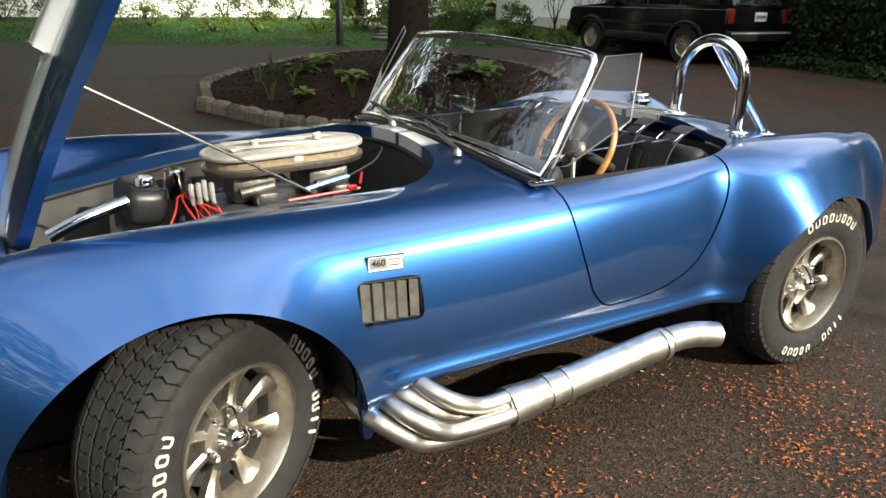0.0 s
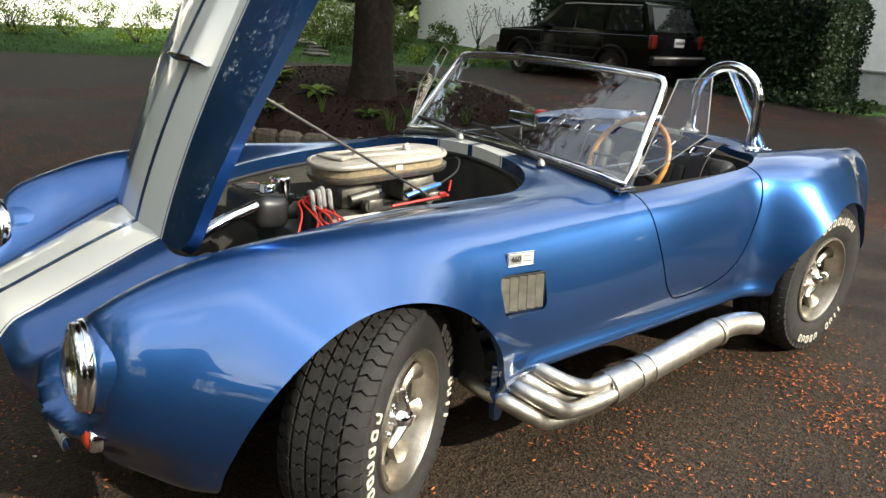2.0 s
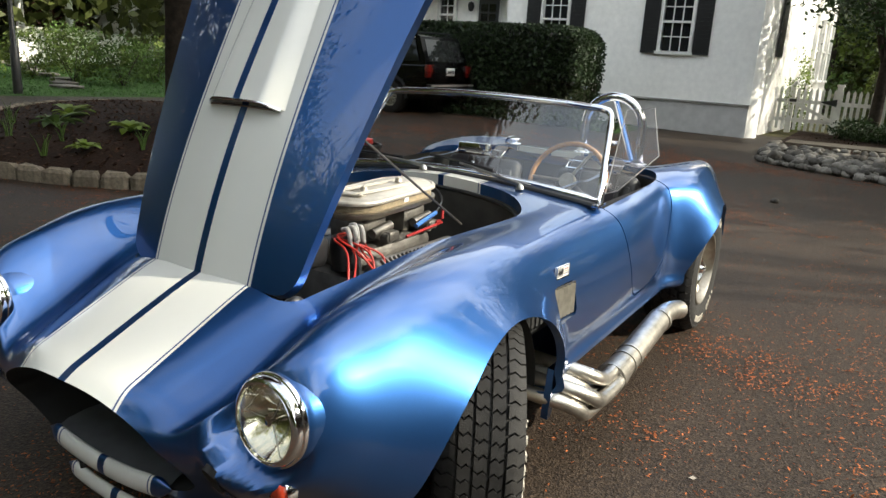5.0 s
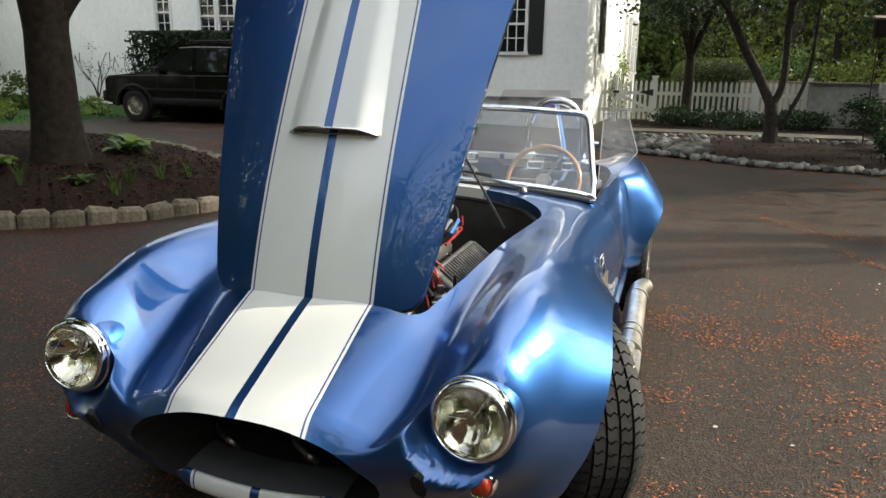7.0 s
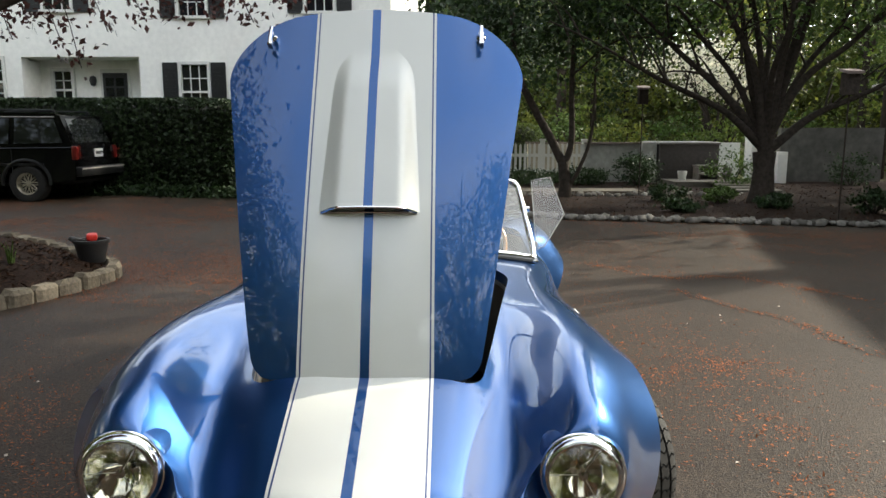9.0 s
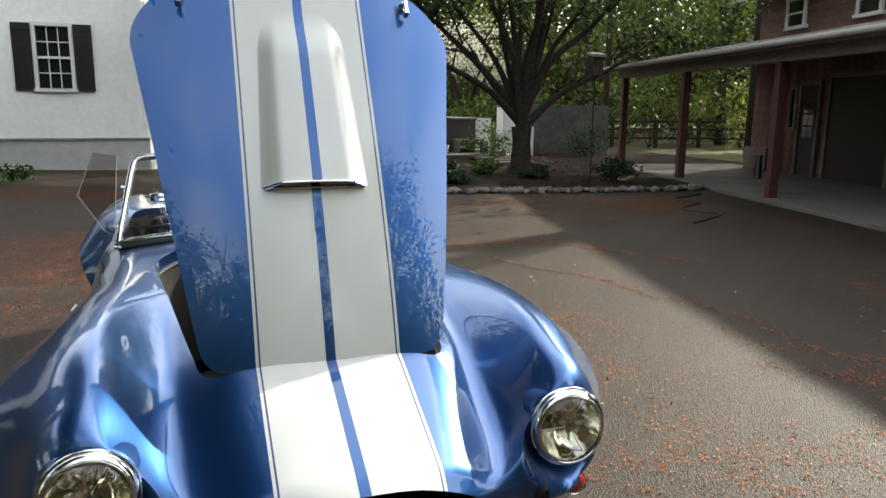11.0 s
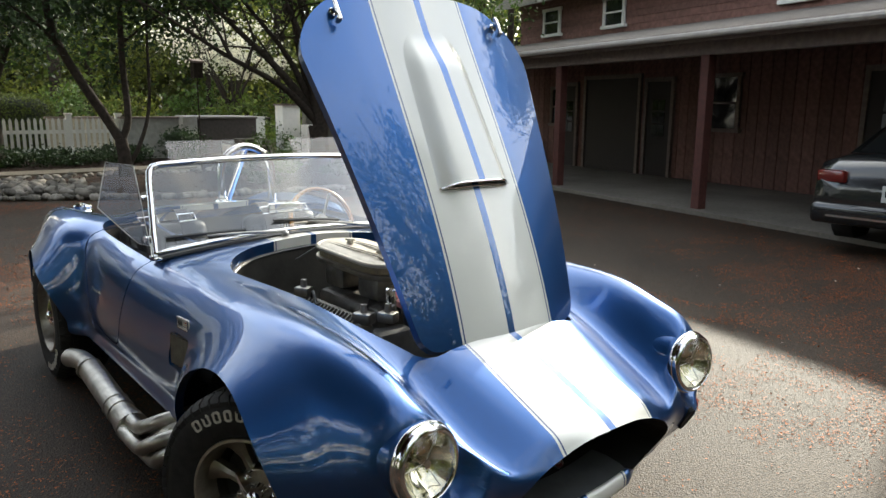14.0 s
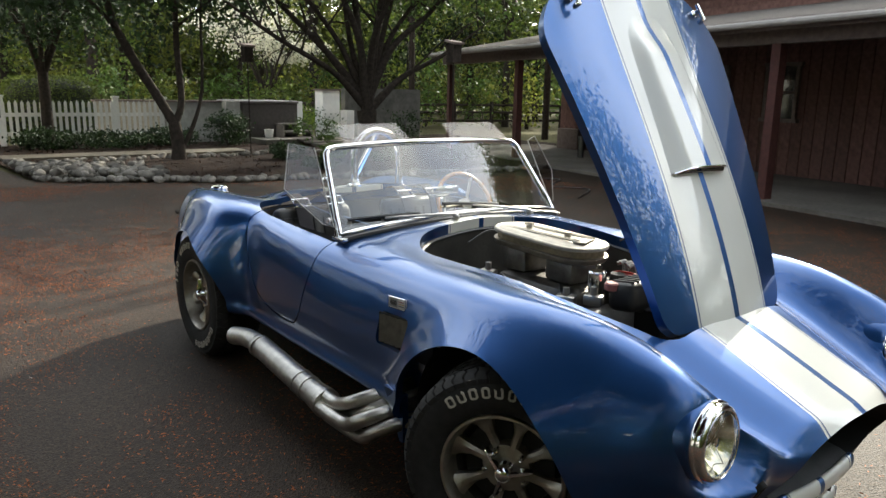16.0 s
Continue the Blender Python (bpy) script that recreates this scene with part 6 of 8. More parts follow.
def hosta(p, s, seed):
    r = random.Random(seed)
    host = tagged(empty("hosta", pose(*p)), "broad-leaved green hosta growing in the mulch", "plant", "hostas in the island bed")
    for k in range(16):
        a = r.uniform(0, 2 * math.pi)
        L = s * r.uniform(0.6, 1.0)
        el = r.uniform(0.5, 1.2)
        d, q = Vector((math.cos(a), math.sin(a), 0)), Vector((-math.sin(a), math.cos(a), 0))
        row = []
        for t, w in ((0, 0.02), (0.3, 0.16), (0.6, 0.22), (0.85, 0.13), (1.0, 0.005)):
            c = d * (L * t * math.cos(el * (1 - 0.5 * t))) + Vector((0, 0, L * (math.sin(el) * t - 0.55 * t * t)))
            row.append((c - q * w * L + Vector((0, 0, 0.06 * L * (w > 0.1))), c, c + q * w * L + Vector((0, 0, 0.06 * L * (w > 0.1)))))
        make("leaf", Mesh().grid(np.array([[tuple(v) for v in rr] for rr in row])), L_LIGHT if seed % 2 else L_SHRUB, host)
    return host


for i, (x_, y_, s) in enumerate(((4.2, 4.75, 0.34), (4.55, 4.95, 0.36), (4.0, 5.35, 0.3), (2.95, 5.15, 0.3), (2.6, 5.9, 0.38), (3.0, 6.3, 0.32), (4.9, 5.4, 0.28), (2.3, 4.9, 0.22), (3.1, 4.3, 0.22))):
    hosta((x_, y_, isl_h(x_, y_)), s, i)
for i, (x_, y_) in enumerate(((2.3, 5.3), (2.1, 5.9), (2.7, 4.6), (3.4, 4.0), (3.7, 3.9), (2.5, 6.6), (2.0, 5.1), (4.0, 3.8), (3.1, 3.9))):
    r = random.Random(i)
    tuft = tagged(empty("bulb_tuft", pose(x_, y_, isl_h(x_, y_) - 0.01)), "tuft of narrow green bulb leaves in the mulch", "plant", "tufts in the island bed")
    for k in range(9):
        a = r.uniform(0, 6.28)
        L = r.uniform(0.12, 0.24)
        b = Vector((r.uniform(-0.03, 0.03), r.uniform(-0.03, 0.03), 0))
        make("leaf", Mesh().tube([b, b + Vector((math.cos(a) * L * 0.15, math.sin(a) * L * 0.15, L * 0.6)), b + Vector((math.cos(a) * L * 0.4, math.sin(a) * L * 0.4, L))], [0.006, 0.005, 0.001], 4), L_SHRUB, tuft)


def shrub(p, r, n, size, lm, label, group="", name="shrub"):
    t = tagged(empty(name, pose(*p)), label, "shrub", group)
    m = Mesh()
    rr = random.Random(int(p[0] * 100 + p[1] * 10))
    for k in range(7):
        a = rr.uniform(0, 6.28)
        m = Mesh().tube([(0, 0, -0.05), (math.cos(a) * r[0] * 0.3, math.sin(a) * r[1] * 0.3, r[2] * 0.7), (math.cos(a) * r[0] * 0.6, math.sin(a) * r[1] * 0.6, r[2] * 1.3)], [0.015, 0.01, 0.004], 5)
        make("stem", m, DARKBARK, t)
    leaves("foliage", cloud((0, 0, r[2]), r, n, 0.5, max(10, n // 40), 0.4), size, lm, t)
    return t


# shrubs before the porch wall and on the lawn
for k in range(11):
    x_ = -2.6 + k * 1.15
    shrub((x_, 20.6, gz(x_, 20.6)), (0.48 + 0.08 * (k % 3), 0.45, 0.42 + 0.05 * (k % 2)), 1500, 0.06, L_SHRUB, "clipped round green shrub along the porch wall", "shrubs along the porch wall")
for k, (x_, y_, s) in enumerate(((4.3, 17.2, 0.42), (5.4, 17.0, 0.45), (7.0, 16.8, 0.42), (3.0, 18.6, 0.4), (1.9, 18.8, 0.45))):
    shrub((x_, y_, gz(x_, y_)), (s * 1.25, s, s * 0.62), 520, 0.07, L_LIGHT, "low bright green shrub on the lawn", "low shrubs on the lawn")
for k, (x_, y_, s) in enumerate(((9.0, 16.2, 0.75), (9.7, 15.2, 0.7), (8.6, 17.4, 0.7), (11.2, 16.0, 0.6), (11.8, 17.2, 0.7), (10.4, 18.6, 0.8), (12.4, 15.4, 0.5))):
    shrub((x_, y_, gz(x_, y_)), (s, s, s * 0.85), 1300, 0.085, L_SHRUB if k % 2 else L_MID, "bushy green shrub beside the front path", "shrubs beside the front path")
for k, (x_, y_, s) in enumerate(((14.6, 13.6, 0.5), (14.7, 15.0, 0.6), (14.8, 16.6, 0.55))):
    m, e = limbs(40 + k, 0.2, 1.5, 0.55, 0.035, 5, 3)
    tree("young_shrub_tree", (x_, y_, gz(x_, y_)), m, (L_RED, [((0, 0, 1.1), (0.6, 0.6, 0.6), 130, 0.06)]), DARKBARK, "thin bare-stemmed young shrub against the white wall", group="young shrubs by the wall")
for k, (x_, y_, s) in enumerate(((10.9, 12.3, 0.4), (12.0, 12.4, 0.45), (9.9, 12.9, 0.4))):
    shrub((x_, y_, gz(x_, y_)), (s, s, s * 0.5), 450, 0.07, L_LIGHT, "low bright green plant at the lawn's corner", "low plants at the lawn's corner")

# hedge
hd = tagged(empty("hedge"), "tall dark clipped evergreen hedge beside the driveway", "hedge")
HX0, HX1, HY0, HY1, HZ = 12.75, 14.3, 4.35, 12.0, 2.13
# near-black core stands for the shade deep inside the hedge
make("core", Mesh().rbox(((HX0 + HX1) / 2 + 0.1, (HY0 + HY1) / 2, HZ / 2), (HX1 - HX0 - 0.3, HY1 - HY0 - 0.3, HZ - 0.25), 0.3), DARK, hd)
C = []
for n, f in ((26000, lambda a, b: (HX0, HY0 + a * (HY1 - HY0), b * HZ)), (5000, lambda a, b: (HX0 + a * (HX1 - HX0), HY0, b * HZ)), (8000, lambda a, b: (HX0 + a * (HX1 - HX0), HY0 + b * (HY1 - HY0), HZ))):
    ab = rng.random((n, 2))
    C += [f(a, b) for a, b in ab]
C = np.array(C)
nz = np.array([noise.noise(Vector((p[0] * 1.3, p[1] * 1.3, p[2] * 1.3))) for p in C])[:, None]
C = C + rng.normal(size=C.shape) * 0.07 + nz * 0.12 * np.array([1, 0.6, 0.7])
edge = np.stack([np.maximum(HY0 + 0.45 - C[:, 1], 0), np.maximum(C[:, 2] - HZ + 0.45, 0)], 1)
over = np.maximum(np.hypot(edge[:, 0], edge[:, 1]) - 0.45, 0)[:, None] * edge / (np.hypot(edge[:, 0], edge[:, 1])[:, None] + 1e-9)
C[:, 1] += over[:, 0]
C[:, 2] = np.maximum(C[:, 2] - over[:, 1], 0.12)
leaves("foliage", C, 0.085, L_HEDGE, hd, aspect=0.6)
C = np.stack([rng.normal(12.45, 0.16, 1800), rng.uniform(3.2, 9.0, 1800), rng.uniform(0.1, 0.36, 1800)], 1)
tagged(leaves("ground_cover", C, 0.09, L_DARK), "low green ground cover along the hedge", "ground cover", kind="stuff")


# ---- white house ----
def window(parent, m4, w, h, cols, rows_, shutters=True):
    """Sash window in its own plane: x across, z up, facing -y."""
    T = lambda me: [tuple(m4 @ Vector(p)) for p in me.v]
    f = Mesh()
    t = 0.07
    for c, s in (((0, 0, h / 2 + t / 2), (w + 2 * t, 0.10, t)), ((0, 0, -h / 2 - t / 2), (w + 2 * t + 0.08, 0.16, t)), ((-w / 2 - t / 2, 0, 0), (t, 0.10, h)), ((w / 2 + t / 2, 0, 0), (t, 0.10, h)), ((0, -0.01, 0), (w, 0.05, 0.05))):
        f.box(c, s)
    f.v = T(f)
    win = make("window", f, WHITEWOOD, parent, "white sash window", smooth=0)
    for half in (-1, 1):
        for i in range(cols):
            for j in range(rows_):
                pw, ph = w / cols, h / 2 / rows_
                q = Mesh().box((-w / 2 + (i + 0.5) * pw, 0.03, half * h / 4 - h / 4 + (j + 0.5) * ph), (pw - 0.022, 0.012, ph - 0.022))
                q.v = T(q)
                make("pane", q, PANE, win, smooth=0)
    bars = Mesh()
    for i in range(1, cols):
        bars.box((-w / 2 + i * w / cols, 0.018, 0), (0.022, 0.03, h))
    for j in range(1, 2 * rows_):
        bars.box((0, 0.018, -h / 2 + j * h / (2 * rows_)), (w, 0.028, 0.022))
    bars.v = T(bars)
    make("glazing_bars", bars, WHITEWOOD, win, smooth=0)
    if shutters:
        for sgn in (-1, 1):
            s = Mesh().box((sgn * (w / 2 + t + 0.20), -0.03, 0), (0.36, 0.04, h + 0.1))
            s.v = T(s)
            make("shutter", s, SHUTTER, win, "black louvred shutter", smooth=0)
            for k in range(int(h / 0.09)):
                s = Mesh().box((sgn * (w / 2 + t + 0.20), -0.056, -h / 2 + 0.06 + k * 0.09), (0.28, 0.018, 0.05))
                s.v = T(s)
                make("louvre", s, SHUTTER, win, smooth=0)
    return win


house = tagged(empty("house"), "two-storey white stucco house with black shutters", "house")
FX = 15.5
WINDOWS = ((3.15, 2.42, 0.64, 1.30, 3, True), (6.15, 2.41, 0.64, 1.30, 3, True), (6.13, 4.85, 0.64, 1.3, 3, True), (3.05, 4.95, 0.64, 1.3, 3, True), (9.4, 5.0, 0.64, 1.3, 3, True), (11.10, 2.66, 0.46, 1.08, 2, False), (11.72, 2.66, 0.46, 1.08, 2, False), (13.18, 2.77, 0.44, 1.12, 2, False))
for y0, y1, z0, z1 in ((1.35, 7.5, -0.2, 6.2), (7.5, 10.4, 3.25, 6.2), (10.4, 21.0, -0.2, 6.2)):
    holes = [(a - w / 2, a + w / 2, b - h / 2, b + h / 2) for a, b, w, h, c, sh in WINDOWS if y0 < a < y1]
    ys = sorted({y0, y1} | {v for o in holes for v in o[:2]})
    zs = sorted({z0, z1} | {v for o in holes for v in o[2:]})
    ny, nz = len(ys), len(zs)
    solid = lambda i, j: 0 <= i < ny - 1 and 0 <= j < nz - 1 and not any(o[0] < (ys[i] + ys[i + 1]) / 2 < o[1] and o[2] < (zs[j] + zs[j + 1]) / 2 < o[3] for o in holes)
    at = lambda i, j, k: (k * ny + i) * nz + j
    fs = []
    for i in range(ny - 1):
        for j in range(nz - 1):
            if solid(i, j):
                fs += [(at(i, j, 0), at(i, j + 1, 0), at(i + 1, j + 1, 0), at(i + 1, j, 0)), (at(i, j, 1), at(i + 1, j, 1), at(i + 1, j + 1, 1), at(i, j + 1, 1))]
                for di, dj, p, q in ((-1, 0, (i, j), (i, j + 1)), (1, 0, (i + 1, j + 1), (i + 1, j)), (0, -1, (i + 1, j), (i, j)), (0, 1, (i, j + 1), (i + 1, j + 1))):
                    if not solid(i + di, j + dj):
                        fs.append((at(*q, 0), at(*p, 0), at(*p, 1), at(*q, 1)))
    m = Mesh().add([(FX + 0.3 * k, a, b) for k in (0, 1) for a in ys for b in zs], fs)
    make("wall_front", m, STUCCO, house, smooth=0)
for c_, s_ in (((FX + 0.9, 8.95, 1.5), (0.2, 2.9, 3.6)), ((FX + 0.7, 7.4, 1.5), (0.8, 0.2, 3.4)), ((FX + 0.7, 10.5, 1.5), (0.8, 0.2, 3.4)), ((FX + 0.65, 8.95, 3.30), (0.7, 2.88, 0.1))):
    make("porch_recess", Mesh().box(c_, s_), STUCCO, house, smooth=0)
SIDE = Matrix.Translation((FX, 1.40, 0)) @ pose(0, 0, 0, 0, 0, -2.5)
make("wall_side", Mesh().box((5.4, 0.15, 3.0), (10.2, 0.3, 6.4)), STUCCO, house, smooth=0, matrix=SIDE)
make("wall_rear", Mesh().box((FX + 7, 11, 3), (0.3, 20, 6.4)), STUCCO, house, smooth=0)
make("plinth", Mesh().box((FX - 0.015, 4.4, 0.3), (0.06, 6.1, 0.75)), mat("grey_plinth", (0.5, 0.49, 0.47), 0.9, 0, 0.1, 6, 0.3, 40), house, "pale grey rendered plinth", smooth=0)
make("ledge", Mesh().box((FX - 0.04, 4.4, 0.70), (0.10, 6.12, 0.035)), GREYSTUCCO, house, smooth=0)
make("corner_buttress", Mesh().lathe([(0.34, -0.2), (0.33, 1.0), (0.27, 3.0), (0.25, 6.0)], 20, pose(FX + 0.3, 1.5, 0)), STUCCO, house, "rounded stucco corner")
roof = Mesh()
roof.add([(FX - 0.5, 0.9, 6.1), (FX - 0.5, 21.4, 6.1), (FX + 7.5, 21.4, 6.1), (FX + 7.5, 0.9, 6.1), (FX + 3.5, 0.9, 8.6), (FX + 3.5, 21.4, 8.6)], [(0, 4, 5, 1), (2, 5, 4, 3), (0, 3, 4), (1, 5, 2), (0, 1, 2, 3)])
make("roof", roof, SHINGLE, house, "brown shingle roof", smooth=0)
face = lambda y, z: Matrix(((0, 1, 0, FX), (-1, 0, 0, y), (0, 0, 1, z), (0, 0, 0, 1)))
for y, z, w, h, c, sh in WINDOWS:
    window(house, face(y, z), w, h, c, 2, sh)
window(house, Matrix.Translation((0.74, 0, 0)) @ face(9.80, 2.50), 0.46, 0.95, 2, 2, False)
dr = make("door", Mesh().box((FX + 0.765, 8.47, 1.95), (0.06, 0.62, 1.95)), SHUTTER, house, "dark panelled entrance door", smooth=0)
for k in range(2):
    for j in range(3):
        make("pane", Mesh().box((FX + 0.727, 8.34 + 0.26 * k, 2.20 + 0.25 * j), (0.02, 0.2, 0.2)), PANE, dr, smooth=0)
make("door_frame", Mesh().box((FX + 0.788, 8.47, 1.97), (0.04, 0.76, 2.1)), WHITEWOOD, dr, smooth=0)
m = Mesh().lathe([(0, 0.14), (0.07, 0.11), (0.09, 0.02), (0.06, -0.1), (0, -0.13)], 12, pose(FX + 0.715, 9.02, 2.72))
make("wall_lantern", m, SHUTTER, house, "dark wall lantern")
# tall windows and a shutter on the sunlit side
for u_, w_ in ((7.3, 0.7), (8.6, 0.7), (9.7, 0.7)):
    window(house, SIDE @ pose(u_, -0.02, 2.15), w_, 1.7, 2, 2, False)
make("side_shutter", Mesh().box((2.2, -0.05, 2.65), (0.5, 0.05, 1.7)), SHUTTER, house, smooth=0, matrix=SIDE)

# porch wing beyond the lawn
wing = tagged(empty("porch_wing"), "white columned porch wing behind a low stucco wall", "porch")
m = Mesh()
m.box((3.2, 22.0, 0.7), (12.2, 0.3, 1.55))
m.box((13.1, 22.0, 0.7), (4.8, 0.3, 1.55))
make("low_wall", m, STUCCO, wing, "low white stucco wall", smooth=0)
m = Mesh()
m.box((3.2, 22.0, 1.50), (12.3, 0.42, 0.07))
m.box((13.1, 22.0, 1.50), (4.9, 0.42, 0.07))
make("wall_cap", m, GREYSTUCCO, wing, smooth=0)
m = Mesh().box((6.5, 25.4, 3.0), (22, 0.3, 6.0))
make("wall_back", m, STUCCO, wing, smooth=0)
make("porch_floor", Mesh().box((6.5, 23.7, 0.35), (20, 3.3, 0.2)), CONCRETE, wing, smooth=0)
make("porch_roof", Mesh().box((6.5, 23.4, 3.6), (21, 4.0, 0.25)), WHITEWOOD, wing, smooth=0)
for x_ in (-1.5, 3.0, 7.5, 9.2, 11.0, 12.6, 15.0):
    make("column", Mesh().lathe([(0.16, 0.4), (0.16, 0.5), (0.12, 0.56), (0.11, 3.3), (0.15, 3.38), (0.16, 3.5)], 20, pose(x_, 22.2, 0)), WHITEWOOD, wing, "round white porch column")
for x_, w in ((9.9, 0.95), (4.5, 0.9), (0.5, 0.9)):
    make("door", Mesh().box((x_, 25.22, 1.55), (w, 0.08, 2.1)), SHUTTER, wing, smooth=0)
for k in range(3):
    make("front_step", Mesh().box((10.0, 21.5 - 0.35 * k, 0.35 - 0.13 * k), (1.5, 0.4, 0.3)), CONCRETE, wing, smooth=0)
for k, (x_, y_) in enumerate(((9.9, 20.2), (9.5, 19.0), (9.2, 17.8), (8.9, 16.6), (8.4, 15.6), (8.0, 14.8))):
    o = new("stepping_stone", stone_mesh("stepping_stone", (0.7, 0.5, 0.08), ROCK, 60 + k))
    o.matrix_basis = pose(x_, y_, gz(x_, y_) + 0.03, 0, 0, 20 * k)
    tagged(o, "pale flat stepping stone set in the lawn", "stone", "stepping stones in the lawn")
t = tagged(empty("lamp_post", pose(6.3, 13.7, gz(6.3, 13.7))), "black metal garden lamp post at the lawn's edge", "lamp post")
make("pole", Mesh().lathe([(0.09, -0.05), (0.085, 0.9), (0.05, 0.95), (0.045, 2.3)], 14), SHUTTER, t)
make("lantern", Mesh().lathe([(0.05, 2.3), (0.12, 2.35), (0.15, 2.7), (0.05, 2.85), (0, 2.9)], 8), SHUTTER, t)
sp_, e = limbs(91, 0.5, 1.6, 0.9, 0.05, 6, 3)
tree("red_maple", (12.6, 22.9, 0.45), sp_, (L_RED, [((0, 0, 1.4), (1.1, 0.8, 0.5), 900, 0.09)]), DARKBARK, "small red-leaved maple beside the porch")


# ---- parked vehicles ----
def estate(name, m4, paint, label, rim_mat):
    """Boxy five-door off-road estate, nose towards +y, tail towards -y, ground at z 0, origin under the rear axle."""
    v = tagged(empty(name, m4), label, "car")
    rear, front, half = -0.95, 3.46, 0.87
    prof = [(rear + 0.02, 0.42), (rear, 0.62), (rear + 0.03, 1.02), (rear + 0.30, 1.62), (rear + 0.42, 1.66), (0.9, 1.69), (1.55, 1.64), (2.22, 1.12), (2.35, 1.08), (front - 0.12, 0.99), (front - 0.02, 0.92), (front, 0.6), (front - 0.05, 0.42)]
    for yc in (2.69, 0.0):
        prof += [(yc + 0.43 * math.cos(t), 0.38 + 0.40 * math.sin(t)) for t in np.linspace(0, math.pi, 12)]
    m = Mesh()
    n = len(prof)
    vs = []
    for sx in (-1, 1):
        for y_, z_ in prof:
            tuck = 0.13 * max(0, (z_ - 1.0) / 0.65)
            vs.append((sx * (half - tuck), y_, z_))
    m.add(vs, [tuple(range(n)), tuple(range(2 * n - 1, n - 1, -1))] + [(i, n + i, n + (i + 1) % n, (i + 1) % n) for i in range(n)])
    make("body", m, paint, v, "boxy dark body", smooth=30)
    make("underside", Mesh().box((0, 1.3, 0.45), (1.5, 4.2, 0.2)), DARK, v)
    for sx in (-1, 1):
        tk = lambda z_: half - 0.13 * max(0, (z_ - 1.0) / 0.65) + 0.004
        for a in ([(1.62, 1.10), (2.08, 1.10), (1.50, 1.56), (1.16, 1.58), (1.16, 1.10)], [(0.30, 1.10), (1.06, 1.10), (1.06, 1.58), (0.30, 1.58)], [(-0.72, 1.12), (0.20, 1.10), (0.20, 1.58), (-0.54, 1.56)]):
            q = Mesh().add([(sx * tk(z_), y_, z_) for y_, z_ in a], [tuple(range(len(a)))])
            make("side_window", q, CARGLASS, v, smooth=0)
        make("side_moulding", Mesh().box((sx * (half + 0.008), 1.3, 0.72), (0.02, 3.3, 0.05)), SUVTRIM, v)
        make("sill_cladding", Mesh().rbox((sx * (half + 0.004), 1.34, 0.47), (0.05, 1.75, 0.14), 0.02), SUVTRIM, v)
        make("shoulder_line", Mesh().tube([(sx * (half + 0.002), rear + 0.06, 1.03), (sx * (half + 0.002), front - 0.30, 0.985)], 0.012, 6), paint, v)
        for y_ in (0.25, 1.11, 2.05):
            make("door_seam", Mesh().box((sx * (half + 0.001), y_, 0.77), (0.006, 0.014, 0.50)), DARK, v)
        make("window_trim", Mesh().tube([(sx * (half - 0.115), -0.55, 1.595), (sx * (half - 0.117), 1.14, 1.605), (sx * (half - 0.112), 1.50, 1.585)], 0.010, 6), GUTTER, v, "thin bright roof gutter")
        make("door_handle", Mesh().rbox((sx * (half + 0.012), 1.15, 0.98), (0.03, 0.16, 0.03), 0.008), SUVTRIM, v)
        make("mirror", Mesh().rbox((sx * (half + 0.08), 2.02, 1.12), (0.18, 0.10, 0.13), 0.03), SUVTRIM, v)
        make("tail_light", Mesh().rbox((sx * (half - 0.09), rear + 0.02, 0.93), (0.17, 0.10, 0.26), 0.015), TAILRED, v, "red tail light")
        make("roof_rail", Mesh().tube(curve([(sx * 0.62, -0.45, 1.66), (sx * 0.62, -0.38, 1.72), (sx * 0.62, 1.1, 1.73), (sx * 0.62, 1.2, 1.68)], 4), 0.018, 8), SUVTRIM, v)
        for yc in (0.0, 2.69):
            w = make("wheel", Mesh().lathe([(0.20, -0.115), (0.27, -0.12), (0.335, -0.11), (0.36, -0.08), (0.36, 0.08), (0.335, 0.11), (0.27, 0.12), (0.205, 0.11)], 36), RUBBER, v, "black-tyred road wheel", matrix=pose(sx * 0.76, yc, 0.36, 0, 90 * sx, 0))
            make("arch_flare", Mesh().tube([(sx * (half + 0.004), yc + 0.45 * math.cos(t), 0.38 + 0.42 * math.sin(t)) for t in np.linspace(-0.1, math.pi + 0.1, 22)], 0.035, 8), SUVTRIM, v)
            make("rim", Mesh().lathe([(0.208, 0.112), (0.20, 0.10), (0.185, 0.07), (0.175, 0.03)], 30), rim_mat, w)
            make("hub_shade", Mesh().lathe([(0.18, 0.02), (0, 0.02)], 24), DARK, w)
            sp = Mesh()
            for k in range(10):
                a = 2 * math.pi * k / 10
                for b in (a - 0.22, a + 0.22):
                    sp.tube([(0.05 * math.cos(a), 0.05 * math.sin(a), 0.065), (0.12 * math.cos((a + b) / 2), 0.12 * math.sin((a + b) / 2), 0.07), (0.19 * math.cos(b), 0.19 * math.sin(b), 0.075)], 0.011, 5)
            sp.lathe([(0, 0.085), (0.045, 0.08), (0.055, 0.06)], 14)
            make("spokes", sp, rim_mat, w)
    make("rear_window", Mesh().add([(-0.70, rear + 0.065, 1.12), (0.70, rear + 0.065, 1.12), (0.62, rear + 0.27, 1.57), (-0.62, rear + 0.27, 1.57)], [(0, 1, 2, 3)]), REARGLASS, v, smooth=0)
    make("windscreen", Mesh().add([(-0.72, 2.215, 1.14), (0.72, 2.215, 1.14), (0.66, 1.60, 1.615), (-0.66, 1.60, 1.615)], [(0, 3, 2, 1)]), CARGLASS, v, smooth=0)
